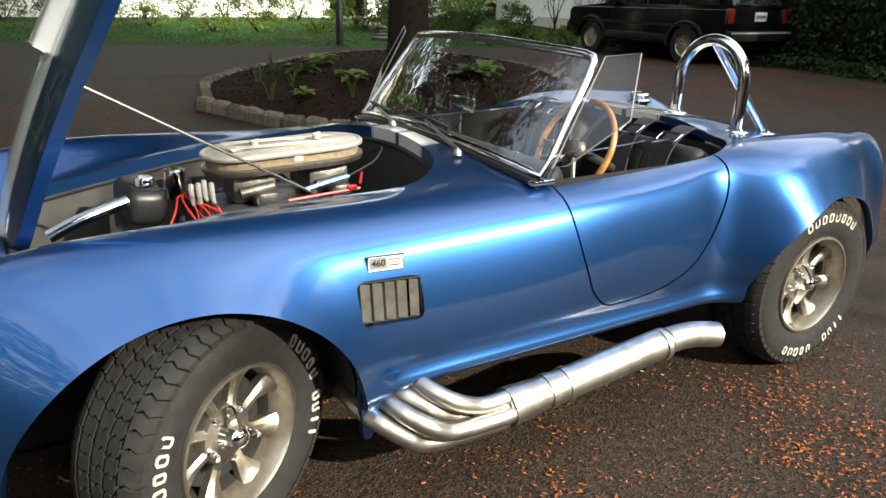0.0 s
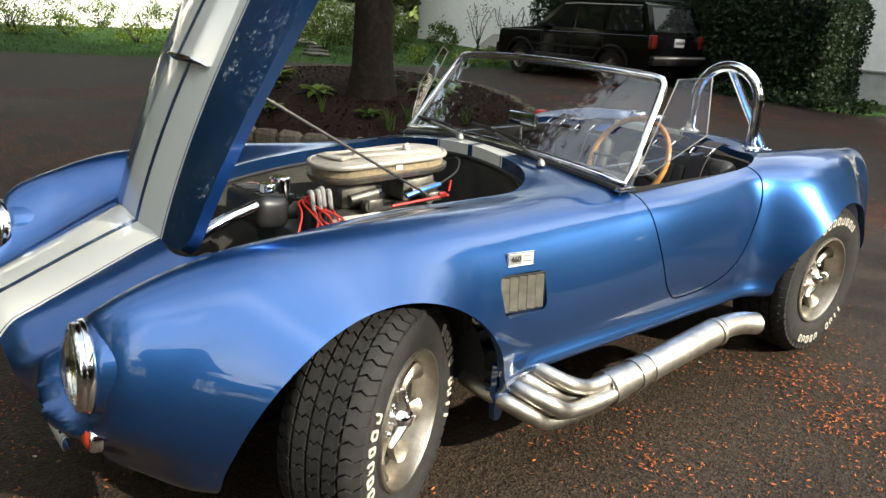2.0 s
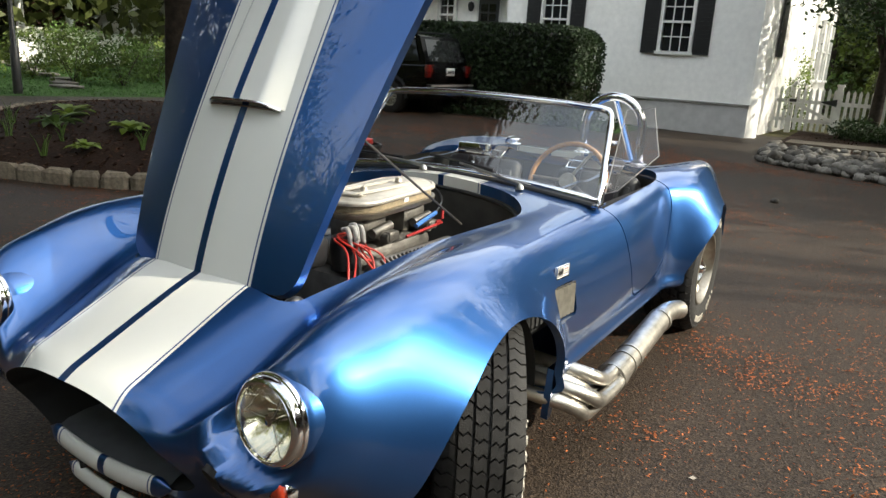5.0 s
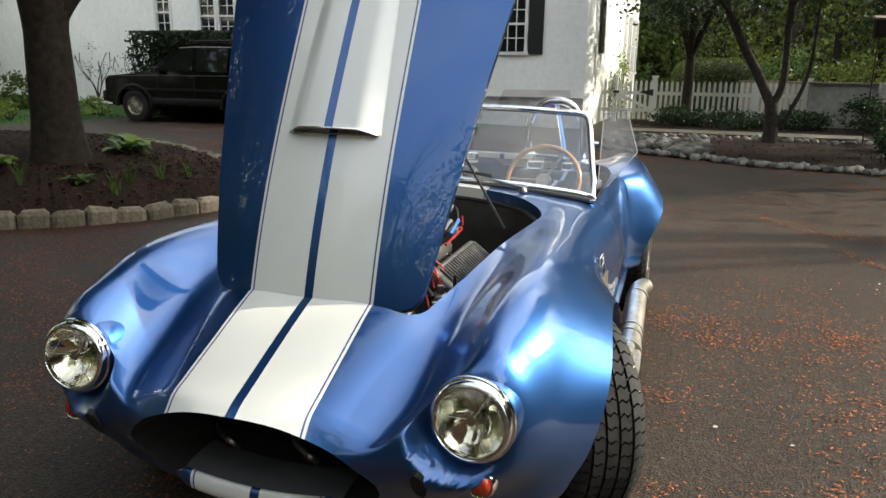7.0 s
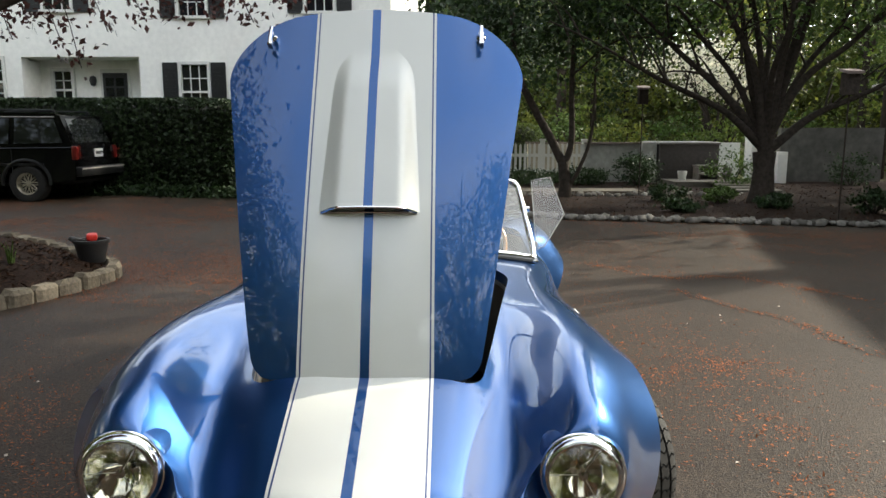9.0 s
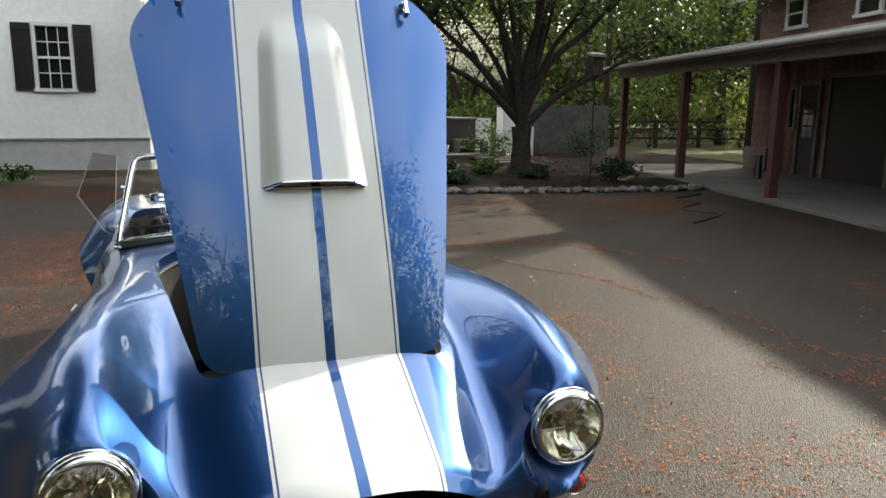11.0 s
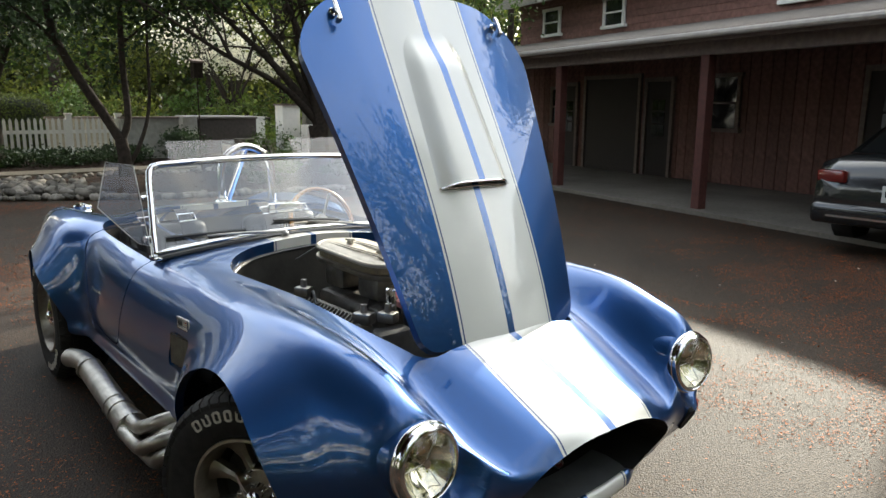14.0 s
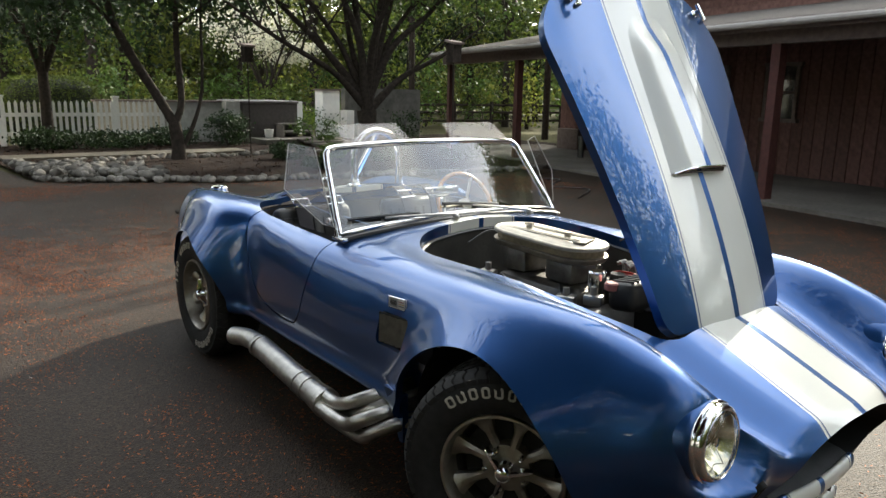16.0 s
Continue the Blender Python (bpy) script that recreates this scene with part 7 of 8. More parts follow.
    make("rear_bumper", Mesh().rbox((0, rear - 0.03, 0.58), (1.72, 0.16, 0.18), 0.03), SUVTRIM, v)
    make("bumper_strip", Mesh().box((0, rear - 0.113, 0.64), (1.70, 0.012, 0.03)), GUTTER, v)
    make("front_bumper", Mesh().rbox((0, front + 0.02, 0.55), (1.72, 0.18, 0.24), 0.04), SUVTRIM, v)
    pl = make("number_plate", Mesh().box((0.05, rear + 0.012, 0.92), (0.31, 0.02, 0.16)), PLATE, v, "pale number plate with unreadable bars")
    for k in range(5):
        make("plate_bar", Mesh().box((-0.06 + 0.055 * k, rear - 0.002, 0.92), (0.03, 0.008, 0.06)), SUVTRIM, pl)
    make("headlight", Mesh().rbox((-0.62, front - 0.04, 0.80), (0.30, 0.10, 0.14), 0.02), LENS, v)
    make("headlight", Mesh().rbox((0.62, front - 0.04, 0.80), (0.30, 0.10, 0.14), 0.02), LENS, v)
    make("grille", Mesh().box((0, front - 0.005, 0.78), (0.8, 0.04, 0.18)), SUVTRIM, v)
    return v


estate("off_road_estate", pose(11.85, 7.8, gz(11.85, 8.5) - 0.02), SUVPAINT, "black boxy off-road estate parked beside the hedge", mat("gold_alloy", (0.42, 0.38, 0.30), 0.4, 0.8))


def saloon(name, m4, paint, label):
    """Low four-door saloon, nose towards -y, tail towards +y, ground at z 0, origin under the rear axle."""
    v = tagged(empty(name, m4), label, "car")
    st = [(1.02, 0.70, 0.35, 0.62), (0.99, 0.82, 0.32, 0.80), (0.85, 0.87, 0.28, 0.98), (0.4, 0.90, 0.26, 1.03), (-0.2, 0.91, 0.25, 1.02), (-1.2, 0.91, 0.25, 0.98), (-2.3, 0.91, 0.25, 0.96), (-2.9, 0.90, 0.25, 0.93), (-3.45, 0.84, 0.27, 0.80), (-3.62, 0.68, 0.33, 0.62)]
    rows = []
    for y_, w, z0, z1 in st:
        rows.append([(w * a, y_, z0 + (z1 - z0) * b) for a, b in ((-0.80, 0), (-0.95, 0.08), (-1.0, 0.40), (-0.99, 0.75), (-0.93, 0.93), (-0.75, 1.0), (-0.3, 1.02), (0.3, 1.02), (0.75, 1.0), (0.93, 0.93), (0.99, 0.75), (1.0, 0.40), (0.95, 0.08), (0.80, 0))])
    m = Mesh().grid(np.array(rows))
    m.f.append(tuple(range(13, -1, -1)))
    m.f.append(tuple(len(rows) * 14 - 14 + i for i in range(14)))
    make("body", m, paint, v, "rounded dark grey body", smooth=50)
    cab = [(0.42, 0.74, 1.0), (-0.15, 0.62, 1.36), (-0.9, 0.60, 1.42), (-1.45, 0.61, 1.38), (-2.25, 0.74, 0.98)]
    m = Mesh().grid(np.array([[(-w * 1.08, y_, 0.95), (-w, y_, z_ - 0.06), (-w * 0.85, y_, z_), (w * 0.85, y_, z_), (w, y_, z_ - 0.06), (w * 1.08, y_, 0.95)] for y_, w, z_ in cab]))
    make("cabin", m, CARGLASS, v, "dark glazed cabin", smooth=40)
    make("roof", Mesh().rbox((0, -0.72, 1.41), (1.12, 0.95, 0.05), 0.02), paint, v)
    for sx in (-1, 1):
        make("tail_light", Mesh().rbox((sx * 0.66, 0.965, 0.80), (0.32, 0.10, 0.13), 0.03, pose(0, 0, 0, 0, 0, -sx * 14)), TAILRED, v, "red tail light")
        for yc in (0.0, -2.75):
            w = make("wheel", Mesh().lathe([(0.22, -0.11), (0.31, -0.11), (0.325, -0.08), (0.325, 0.08), (0.31, 0.11), (0.22, 0.11)], 32), RUBBER, v, matrix=pose(sx * 0.80, yc, 0.325, 0, 90 * sx, 0))
            make("rim", Mesh().lathe([(0.22, 0.11), (0.20, 0.07), (0.05, 0.06), (0, 0.06)], 28), ALU, w)
    pl = make("number_plate", Mesh().box((0, 1.022, 0.66), (0.31, 0.02, 0.16)), PLATE, v, "pale number plate with unreadable bars")
    for k in range(5):
        make("plate_bar", Mesh().box((-0.11 + 0.055 * k, 1.034, 0.66), (0.03, 0.008, 0.06)), SUVTRIM, pl)
    make("boot_badge", Mesh().tube([(-0.09, 1.02, 0.83), (0.09, 1.02, 0.83)], 0.012, 8), CHROME, v)
    make("bumper", Mesh().rbox((0, 0.96, 0.42), (1.66, 0.20, 0.22), 0.06, seg=3), paint, v)
    make("bumper_trim", Mesh().box((0, 1.063, 0.40), (1.3, 0.01, 0.02)), CHROME, v)
    return v


saloon("saloon", pose(0.63, -7.2, 0.0), mat("dark_grey_car_paint", (0.010, 0.012, 0.014), 0.25, 0.3, coat=1.0), "dark grey saloon parked with its nose under the porch")

# ---- barn with porch ----
PU, PV = Vector((0.978, -0.208, 0)), Vector((-0.208, -0.978, 0))
PO = Vector((3.74, -7.75, 0))
B4 = Matrix(((PU.x, PV.x, 0, PO.x), (PU.y, PV.y, 0, PO.y), (0, 0, 1, 0), (0, 0, 0, 1)))
barn = tagged(empty("barn"), "dark red timber barn with a deep shaded porch", "barn")


def bpart(name, m, material, label="", parent=None, smooth=0):
    m.v = [tuple(B4 @ Vector(p)) for p in m.v]
    m.f = [q[::-1] for q in m.f]
    return make(name, m, material, parent or barn, label, smooth=smooth)


DEP, LEFT, RIGHT = 3.05, 9.6, -9.0
bpart("porch_slab", Mesh().box(((10.6 + RIGHT) / 2, DEP / 2 - 0.05, -0.02), (10.6 - RIGHT, DEP + 0.4, 0.16)), CONCRETE, "pale concrete porch floor")
for k in (-2, 0, 1, 2, 3):
    u = k * 3.42
    bpart("post", Mesh().rbox((u, 0.0, 1.22), (0.15, 0.15, 2.44), 0.008, seg=1), POSTRED, "dark red square porch post")
bpart("eave_beam", Mesh().box(((10.6 + RIGHT) / 2, 0.0, 2.30), (10.6 - RIGHT, 0.16, 0.20)), BARNTRIM)
bpart("gutter", Mesh().tube([(10.75, -0.42, 2.44), (RIGHT, -0.42, 2.44)], 0.05, 10), GUTTER, "pale metal gutter")
bpart("fascia", Mesh().box(((10.75 + RIGHT) / 2, -0.34, 2.43), (10.75 - RIGHT, 0.03, 0.15)), BARNTRIM)
rf = Mesh()
rf.add([(10.75, -0.45, 2.48), (RIGHT, -0.45, 2.48), (RIGHT, DEP, 3.12), (10.75, DEP, 3.12), (10.75, -0.45, 2.43), (RIGHT, -0.45, 2.43), (RIGHT, DEP, 3.04), (10.75, DEP, 3.04)], [(0, 1, 2, 3), (7, 6, 5, 4), (0, 4, 5, 1), (1, 5, 6, 2), (2, 6, 7, 3), (3, 7, 4, 0)])
proof = bpart("porch_roof", rf, SHINGLE, "brown shingled porch roof")
core = Mesh().box(((LEFT + RIGHT) / 2, DEP + 3.6, 2.1), (LEFT - RIGHT - 0.04, 7.1, 4.3))
bpart("wall_core", core, BARNRED)
BOARD = None
for k in range(int((LEFT - RIGHT) / 0.24)):
    u = LEFT - 0.12 - k * 0.24
    if u < -5.5:
        break
    if BOARD is None:
        BOARD = Mesh().box((0, 0, 1.55), (0.225, 0.03, 3.1))
        me = bpy.data.meshes.new("board")
        me.from_pydata(BOARD.v, [], BOARD.f)
        me.materials.append(BARNRED)
        BOARD = me
    o = new("board", BOARD)
    o.parent = barn
    o.matrix_basis = B4 @ pose(u, DEP + 0.035, 0.0)
for k in range(8):
    bpart("upper_board", Mesh().box(((LEFT + RIGHT) / 2, DEP + 0.03, 3.19 + 0.145 * k), (LEFT - RIGHT, 0.03, 0.135)), BARNRED)
rf = Mesh()
rf.add([(LEFT + 0.5, DEP - 0.5, 4.12), (RIGHT - 0.5, DEP - 0.5, 4.12), (RIGHT - 0.5, DEP + 3.8, 7.5), (LEFT + 0.5, DEP + 3.8, 7.5), (RIGHT - 0.5, DEP + 7.7, 4.12), (LEFT + 0.5, DEP + 7.7, 4.12)], [(0, 1, 2, 3), (3, 2, 4, 5), (0, 3, 5), (1, 4, 2)])
bpart("main_roof", rf, SHINGLE, "brown shingled main roof")
bpart("main_fascia", Mesh().box(((LEFT + RIGHT) / 2, DEP - 0.5, 4.08), (LEFT - RIGHT + 1, 0.04, 0.14)), GUTTER)


def bwin(u, z, w, h):
    f = Mesh()
    for c, s in (((u, DEP - 0.03, z + h / 2), (w + 0.14, 0.06, 0.07)), ((u, DEP - 0.03, z - h / 2), (w + 0.16, 0.09, 0.07)), ((u - w / 2, DEP - 0.03, z), (0.07, 0.06, h)), ((u + w / 2, DEP - 0.03, z), (0.07, 0.06, h)), ((u, DEP - 0.025, z), (w, 0.04, 0.035))):
        f.box(c, s)
    win = bpart("window", f, WHITEWOOD if z > 2.6 else BARNTRIM, "small framed barn window")
    bpart("pane", Mesh().box((u, DEP - 0.012, z + h / 4), (w - 0.04, 0.02, h / 2 - 0.04)), PANE, parent=win)
    bpart("pane", Mesh().box((u, DEP - 0.012, z - h / 4), (w - 0.04, 0.02, h / 2 - 0.04)), PANE, parent=win)


def bdoor(u0, u1, top, panes, label):
    f = Mesh()
    c = (u0 + u1) / 2
    for q, s in (((u0, DEP - 0.03, top / 2), (0.08, 0.07, top)), ((u1, DEP - 0.03, top / 2), (0.08, 0.07, top)), ((c, DEP - 0.03, top), (u1 - u0 + 0.08, 0.07, 0.09))):
        f.box(q, s)
    d = bpart("door", f, BARNTRIM, label)
    bpart("leaf", Mesh().box((c, DEP - 0.01, top / 2), (u1 - u0 - 0.08, 0.04, top - 0.05)), mat("dark_door", (0.018, 0.012, 0.011), 0.6), parent=d)
    if panes:
        for i in range(2):
            for j in range(3):
                bpart("pane", Mesh().box((c + (i - 0.5) * 0.19, DEP - 0.035, top * 0.62 + (j - 1) * 0.26), (0.17, 0.012, 0.22)), PANE, parent=d)


# the wide doorway stands open; a dark leaf draws its unlit inside
bdoor(4.72, 6.60, 2.16, False, "wide barn doorway with its dark inside drawn as a leaf")
bdoor(3.74, 4.52, 2.06, True, "narrow dark panelled door")
bdoor(6.92, 7.60, 2.03, True, "half-glazed side door")
bwin(2.42, 1.58, 0.68, 1.02)
bwin(7.86, 1.5, 0.22, 0.9)
bdoor(-1.3, -0.35, 2.1, True, "framed barn door with an upper pane")
for u_ in (8.1, 5.72, 1.0, -2.5):
    bwin(u_, 3.57, 0.66, 0.62)
m = Mesh()
for k in range(2):
    m.tube([B4 @ Vector((6.45, 1.5, 0.06)), B4 @ Vector((6.45, 1.5, 0.55))], 0.07, 12)
tagged(make("metal_can", m, STEEL), "dull metal can standing on the barn porch", "can")
tagged(make("crate", Mesh().rbox(B4 @ Vector((8.65, DEP - 0.25, 0.34)), (0.72, 0.35, 0.52), 0.02), BARNTRIM), "small grey wooden crate by the barn wall", "crate")

# ---- planting bed, rocks, fence, garden wall ----
bed_rocks = tagged(empty("rock_edging"), "row and heap of rounded grey river rocks", "rocks", kind="structure")
RK = [stone_mesh("rock", (0.20, 0.15, 0.12), ROCK, 100 + i, 0.28, round_=True) for i in range(8)]
r = random.Random(5)
spots = []
for k in range(110):
    y_ = -8.4 + k * 0.080
    spots.append((float(bed_line(y_)) + r.uniform(-0.06, 0.14), y_, r.uniform(0.55, 1.0), 0.04))
for k in range(170):
    a, b = r.random(), r.random()
    y_ = 0.45 - 1.9 * a
    spots.append((float(bed_line(y_)) + 0.1 + (2.6 - 0.9 * a) * b, y_, r.uniform(0.6, 1.25), 0.06 + 0.08 * r.random()))
for k in range(46):
    spots.append((13.9 + r.uniform(-0.25, 0.25), -0.6 - k * 0.16, r.uniform(0.6, 1.1), 0.06))
for k, (x_, y_, s, dz) in enumerate(spots):
    o = new("rock", RK[k % 8])
    o.parent = bed_rocks
    o.matrix_basis = pose(x_, y_, gz(x_, y_) + dz, r.uniform(-25, 25), r.uniform(-25, 25), r.uniform(0, 360)) @ Matrix.Scale(s, 4)
path = tagged(make("garden_path", Mesh().box((15.0, -2.1, 0.05), (0.9, 5.0, 0.06)), mat("sandy_paving", (0.085, 0.070, 0.048), 0.9, 0, 0.25, 8, 0.3, 40)), "narrow sandy paved garden path", "path", kind="structure")

fence = tagged(empty("picket_fence"), "white painted picket fence with a gate", "fence")
pk = None
FXX = 18.6
for k in range(42):
    y_ = 1.72 - k * 0.135
    if pk is None:
        q = Mesh().prism([(-0.035, 0.0), (0.035, 0.0), (0.035, 0.98), (0.0, 1.05), (-0.035, 0.98)], 0.02, Matrix(((0, 0, 1, 0), (1, 0, 0, 0), (0, 1, 0, 0), (0, 0, 0, 1))))
        pk = make("picket", q, WHITEWOOD, fence, smooth=0, matrix=pose(FXX, y_, 0.08))
    else:
        share("picket", pk, fence, pose(FXX, y_, 0.08 + random.uniform(-0.01, 0.01)))
for z_ in (0.32, 0.78):
    make("rail", Mesh().box((FXX + 0.04, -1.08, z_), (0.04, 5.7, 0.09)), WHITEWOOD, fence, smooth=0)
for y_ in (1.75, 0.92, -0.12, -2.7, -3.9):
    m = Mesh().box((FXX + 0.06, y_, 0.6), (0.13, 0.13, 1.2))
    m.box((FXX + 0.06, y_, 1.22), (0.17, 0.17, 0.05))
    make("post", m, WHITEWOOD, fence, smooth=0)
make("gate_brace", Mesh().box((FXX - 0.02, 0.40, 0.55), (0.03, 1.0, 0.08), pose(0, 0, 0, 24, 0, 0)), WHITEWOOD, fence, smooth=0)
make("latch", Mesh().box((FXX - 0.05, 0.88, 0.80), (0.05, 0.16, 0.07)), SHUTTER, fence)
make("strap_hinge", Mesh().prism([(0.0, -0.09), (0.34, -0.015), (0.34, 0.015), (0.0, 0.09)], 0.012, Matrix(((0, 0, -1, FXX - 0.025), (1, 0, 0, -0.10), (0, 1, 0, 0.80), (0, 0, 0, 1)))), SHUTTER, fence, "black strap hinge", smooth=0)
gw = tagged(empty("garden_wall"), "weathered pale stucco garden wall with a dark cap", "wall")
make("wall", Mesh().box((FXX + 0.62, -3.12, 0.55), (0.22, 1.60, 1.1)), mat("cream_stucco", (0.46, 0.41, 0.31), 0.9, 0, 0.15, 8, 0.35, 45, var2=0.2, scale2=0.9), gw, "cream stucco stretch behind the pickets", smooth=0)
make("cap", Mesh().box((FXX + 0.62, -3.12, 1.125), (0.34, 1.70, 0.05)), BARNTRIM, gw, smooth=0)
make("wall", Mesh().box((FXX - 0.05, -4.75, 0.56), (0.25, 1.7, 1.1)), GREYSTUCCO, gw, smooth=0)
make("pier", Mesh().box((FXX - 0.3, -5.62, 0.58), (0.45, 0.4, 1.14)), GREYSTUCCO, gw, smooth=0)
make("cap", Mesh().box((FXX - 0.05, -4.85, 1.13), (0.36, 1.95, 0.05)), BARNTRIM, gw, smooth=0)
make("wall", Mesh().box((FXX + 2.9, -7.6, 0.55), (0.2, 3.6, 1.1)), WHITEWOOD, gw, "white panelled screen behind the tub", smooth=0)
# far darker than the other stucco, uneven in tone
make("wall", Mesh().box((FXX + 0.1, -10.9, 0.78), (0.25, 2.9, 1.56)), mat("dark_uneven_stucco", (0.075, 0.073, 0.064), 0.9, 0, 0.25, 6, 0.3, 40, var2=0.3, scale2=1.2), gw, "dark grey stucco wall behind the tree", smooth=0)
make("pier", Mesh().box((FXX, -8.84, 0.74), (0.5, 0.58, 1.48)), STUCCO, gw, smooth=0)
make("cap", Mesh().box((FXX, -8.84, 1.50), (0.6, 0.68, 0.05)), BARNTRIM, gw, smooth=0)
make("pier", Mesh().box((FXX - 0.5, -9.25, 0.45), (0.4, 0.26, 0.9)), STUCCO, gw, smooth=0)
tub = tagged(empty("hot_tub"), "brown boxed hot tub with a flat grey cover", "hot tub")
make("casing", Mesh().rbox((FXX + 0.35, -6.70, 0.60), (1.9, 1.66, 1.0), 0.02), mat("brown_panelling", (0.06, 0.05, 0.045), 0.8, 0, 0.2, 12), tub)
make("cover", Mesh().rbox((FXX + 0.35, -6.70, 1.13), (2.0, 1.74, 0.08), 0.04), mat("grey_vinyl", (0.16, 0.15, 0.14), 0.6), tub)
terrace = tagged(make("terrace", Mesh().box((FXX - 1.35, -7.2, 0.08), (1.3, 2.6, 0.16)), CONCRETE, smooth=0), "low stone terrace before the hot tub", "terrace", kind="structure")
m = Mesh()
for k in range(2):
    m.rbox((FXX - 1.05 + 0.3 * k, -7.25, 0.32 + 0.2 * k), (0.32, 0.9, 0.05), 0.008, seg=1)
for s in (-0.42, 0.42):
    m.box((FXX - 0.92, -7.25 + s, 0.32), (0.5, 0.05, 0.34))
tagged(make("tub_steps", m, mat("grey_weathered_wood", (0.17, 0.15, 0.13), 0.85, 0, 0.25, 20), smooth=0), "grey weathered wooden steps beside the hot tub", "steps")
m = Mesh().lathe([(0, 0.0), (0.10, 0.0), (0.13, 0.24), (0.12, 0.24), (0.10, 0.03), (0, 0.03)], 18, pose(FXX - 1.2, -6.35, 0.16))
tagged(make("bucket", m, WHITEWOOD), "small white bucket on the stone terrace", "bucket")
for k in range(4):
    tagged(make("stone_step", Mesh().rbox((FXX - 2.2 - 0.42 * k, -7.4, 0.15 - 0.035 * k), (0.45, 1.2, 0.07), 0.015, seg=1), CONCRETE), "broad flat garden step of pale stone", "step", "garden steps")
pot = tagged(empty("tool_bucket", pose(4.72, 3.42, gz(4.7, 3.4) + 0.13)), "black bucket holding a red tool on the kerb", "bucket")
make("body", Mesh().lathe([(0, 0), (0.12, 0.0), (0.16, 0.20), (0.175, 0.20), (0.175, 0.23), (0.15, 0.23), (0.12, 0.03), (0, 0.03)], 22), BLACK, pot)
m = Mesh().rbox((0.02, 0, 0.25), (0.16, 0.10, 0.07), 0.02, pose(0, 0, 0, 0, 0, 25))
make("tool", m, mat("red_plastic", (0.6, 0.03, 0.02), 0.4), pot, "red plastic tool")
m = Mesh().rbox((-0.05, 0.09, 0.22), (0.22, 0.07, 0.05), 0.02, pose(0, 0, 0, 0, 20, -30))
make("strap", m, BLACK, pot)
hose = Mesh().tube(curve([(8.1, -7.9, 0.012), (7.6, -7.0, 0.012), (7.2, -7.2, 0.012), (6.6, -6.4, 0.012), (6.0, -6.6, 0.012), (5.4, -5.7, 0.012)], 8), 0.012, 6)
tagged(make("cable", hose, BLACK), "black cable lying across the asphalt", "cable")
o = new("stone", RK[3])
o.matrix_basis = pose(7.1, -0.55, 0.02) @ Matrix.Scale(0.55, 4)
tagged(o, "pale loose stone lying on the driveway", "stone")

for k, (x_, y_, rr, hh, lm) in enumerate(((17.4, -0.9, 0.7, 0.24, L_DARK), (17.3, -2.2, 0.8, 0.20, L_DARK), (17.5, -3.6, 0.7, 0.22, L_DARK), (16.9, -5.0, 0.55, 0.4, L_DARK), (16.2, -7.2, 0.6, 0.45, L_SHRUB), (12.6, -4.6, 0.34, 0.17, L_DARK), (12.3, -5.6, 0.32, 0.16, L_SHRUB), (11.2, -6.2, 0.30, 0.14, L_DARK), (10.6, -4.3, 0.28, 0.12, L_DARK), (10.4, -7.6, 0.4, 0.2, L_DARK), (19.6, -9.2, 0.5, 0.5, L_LIGHT), (20.4, -10.2, 0.5, 0.5, L_LIGHT), (17.2, -10.8, 0.6, 0.4, L_DARK))):
    shrub((x_, y_, 0.03), (rr, rr, hh), 2300 if k < 4 else 900, 0.075, lm, "low leafy plant in the mulched bed", "low plants in the bed")
shrub((19.8, 0.95, 0.0), (1.3, 0.3, 1.0), 1500, 0.07, L_LIGHT, "sunlit climbing shrub by the house corner", name="climbing_shrub")


def clipped_bush(p, r, n, lm, label):
    """A clipped, square-shouldered bush: leaves over a dense core, dark as inner shade."""
    t = tagged(empty("box_hedge", pose(*p)), label, "hedge")
    u = rng.normal(size=(n, 3))
    u /= ((np.abs(u) ** 4).sum(1) ** 0.25)[:, None]
    u = u[u[:, 2] > -0.95] * (1 + 0.03 * rng.normal(size=(int((u[:, 2] > -0.95).sum()), 1)))
    leaves("foliage", u * np.array(r) + np.array((0, 0, r[2])), 0.06, lm, t)
    P = []
    for th in np.linspace(0.02, math.pi - 0.02, 14):
        ring = []
        for ph in np.linspace(0, 2 * math.pi, 25):
            q = np.array((math.sin(th) * math.cos(ph), math.sin(th) * math.sin(ph), math.cos(th)))
            q /= (np.abs(q) ** 4).sum() ** 0.25
            ring.append(tuple(q * np.array(r) * 0.95 + np.array((0, 0, r[2]))))
        P.append(ring)
    # the core's dark green holds the shade between the leaves
    make("core", Mesh().grid(np.array(P), flip=True), mat("hedge_inner_shade", (0.012, 0.017, 0.006), 0.9, 0, 0.4, 20), t)
    return t


clipped_bush((22.0, -1.75, 0.0), (0.9, 1.22, 0.86), 16000, leaf_mat("box_leaf", (0.085, 0.115, 0.018), 0.5, 0.25), "clipped rounded green box hedge behind the fence")


def bird_box(p, h, label):
    t = tagged(empty("bird_box", pose(*p)), label, "bird box")
    make("pole", Mesh().tube([(0, 0, -0.1), (0, 0, h)], 0.014, 8), DARKBARK, t)
    m = Mesh().box((0, 0, h + 0.17), (0.2, 0.2, 0.34))
    make("box", m, DARKBARK, t, smooth=0)
    make("lid", Mesh().box((-0.02, 0, h + 0.36), (0.28, 0.26, 0.04), pose(0, 0, 0, 0, -12, 0)), BARNTRIM, t, smooth=0)


bird_box((13.9, -4.33, 0), 2.05, "brown wooden bird box on a pole in the garden")
bird_box((9.2, -6.35, 0), 2.02, "grey wooden bird box on a pole by the porch corner")

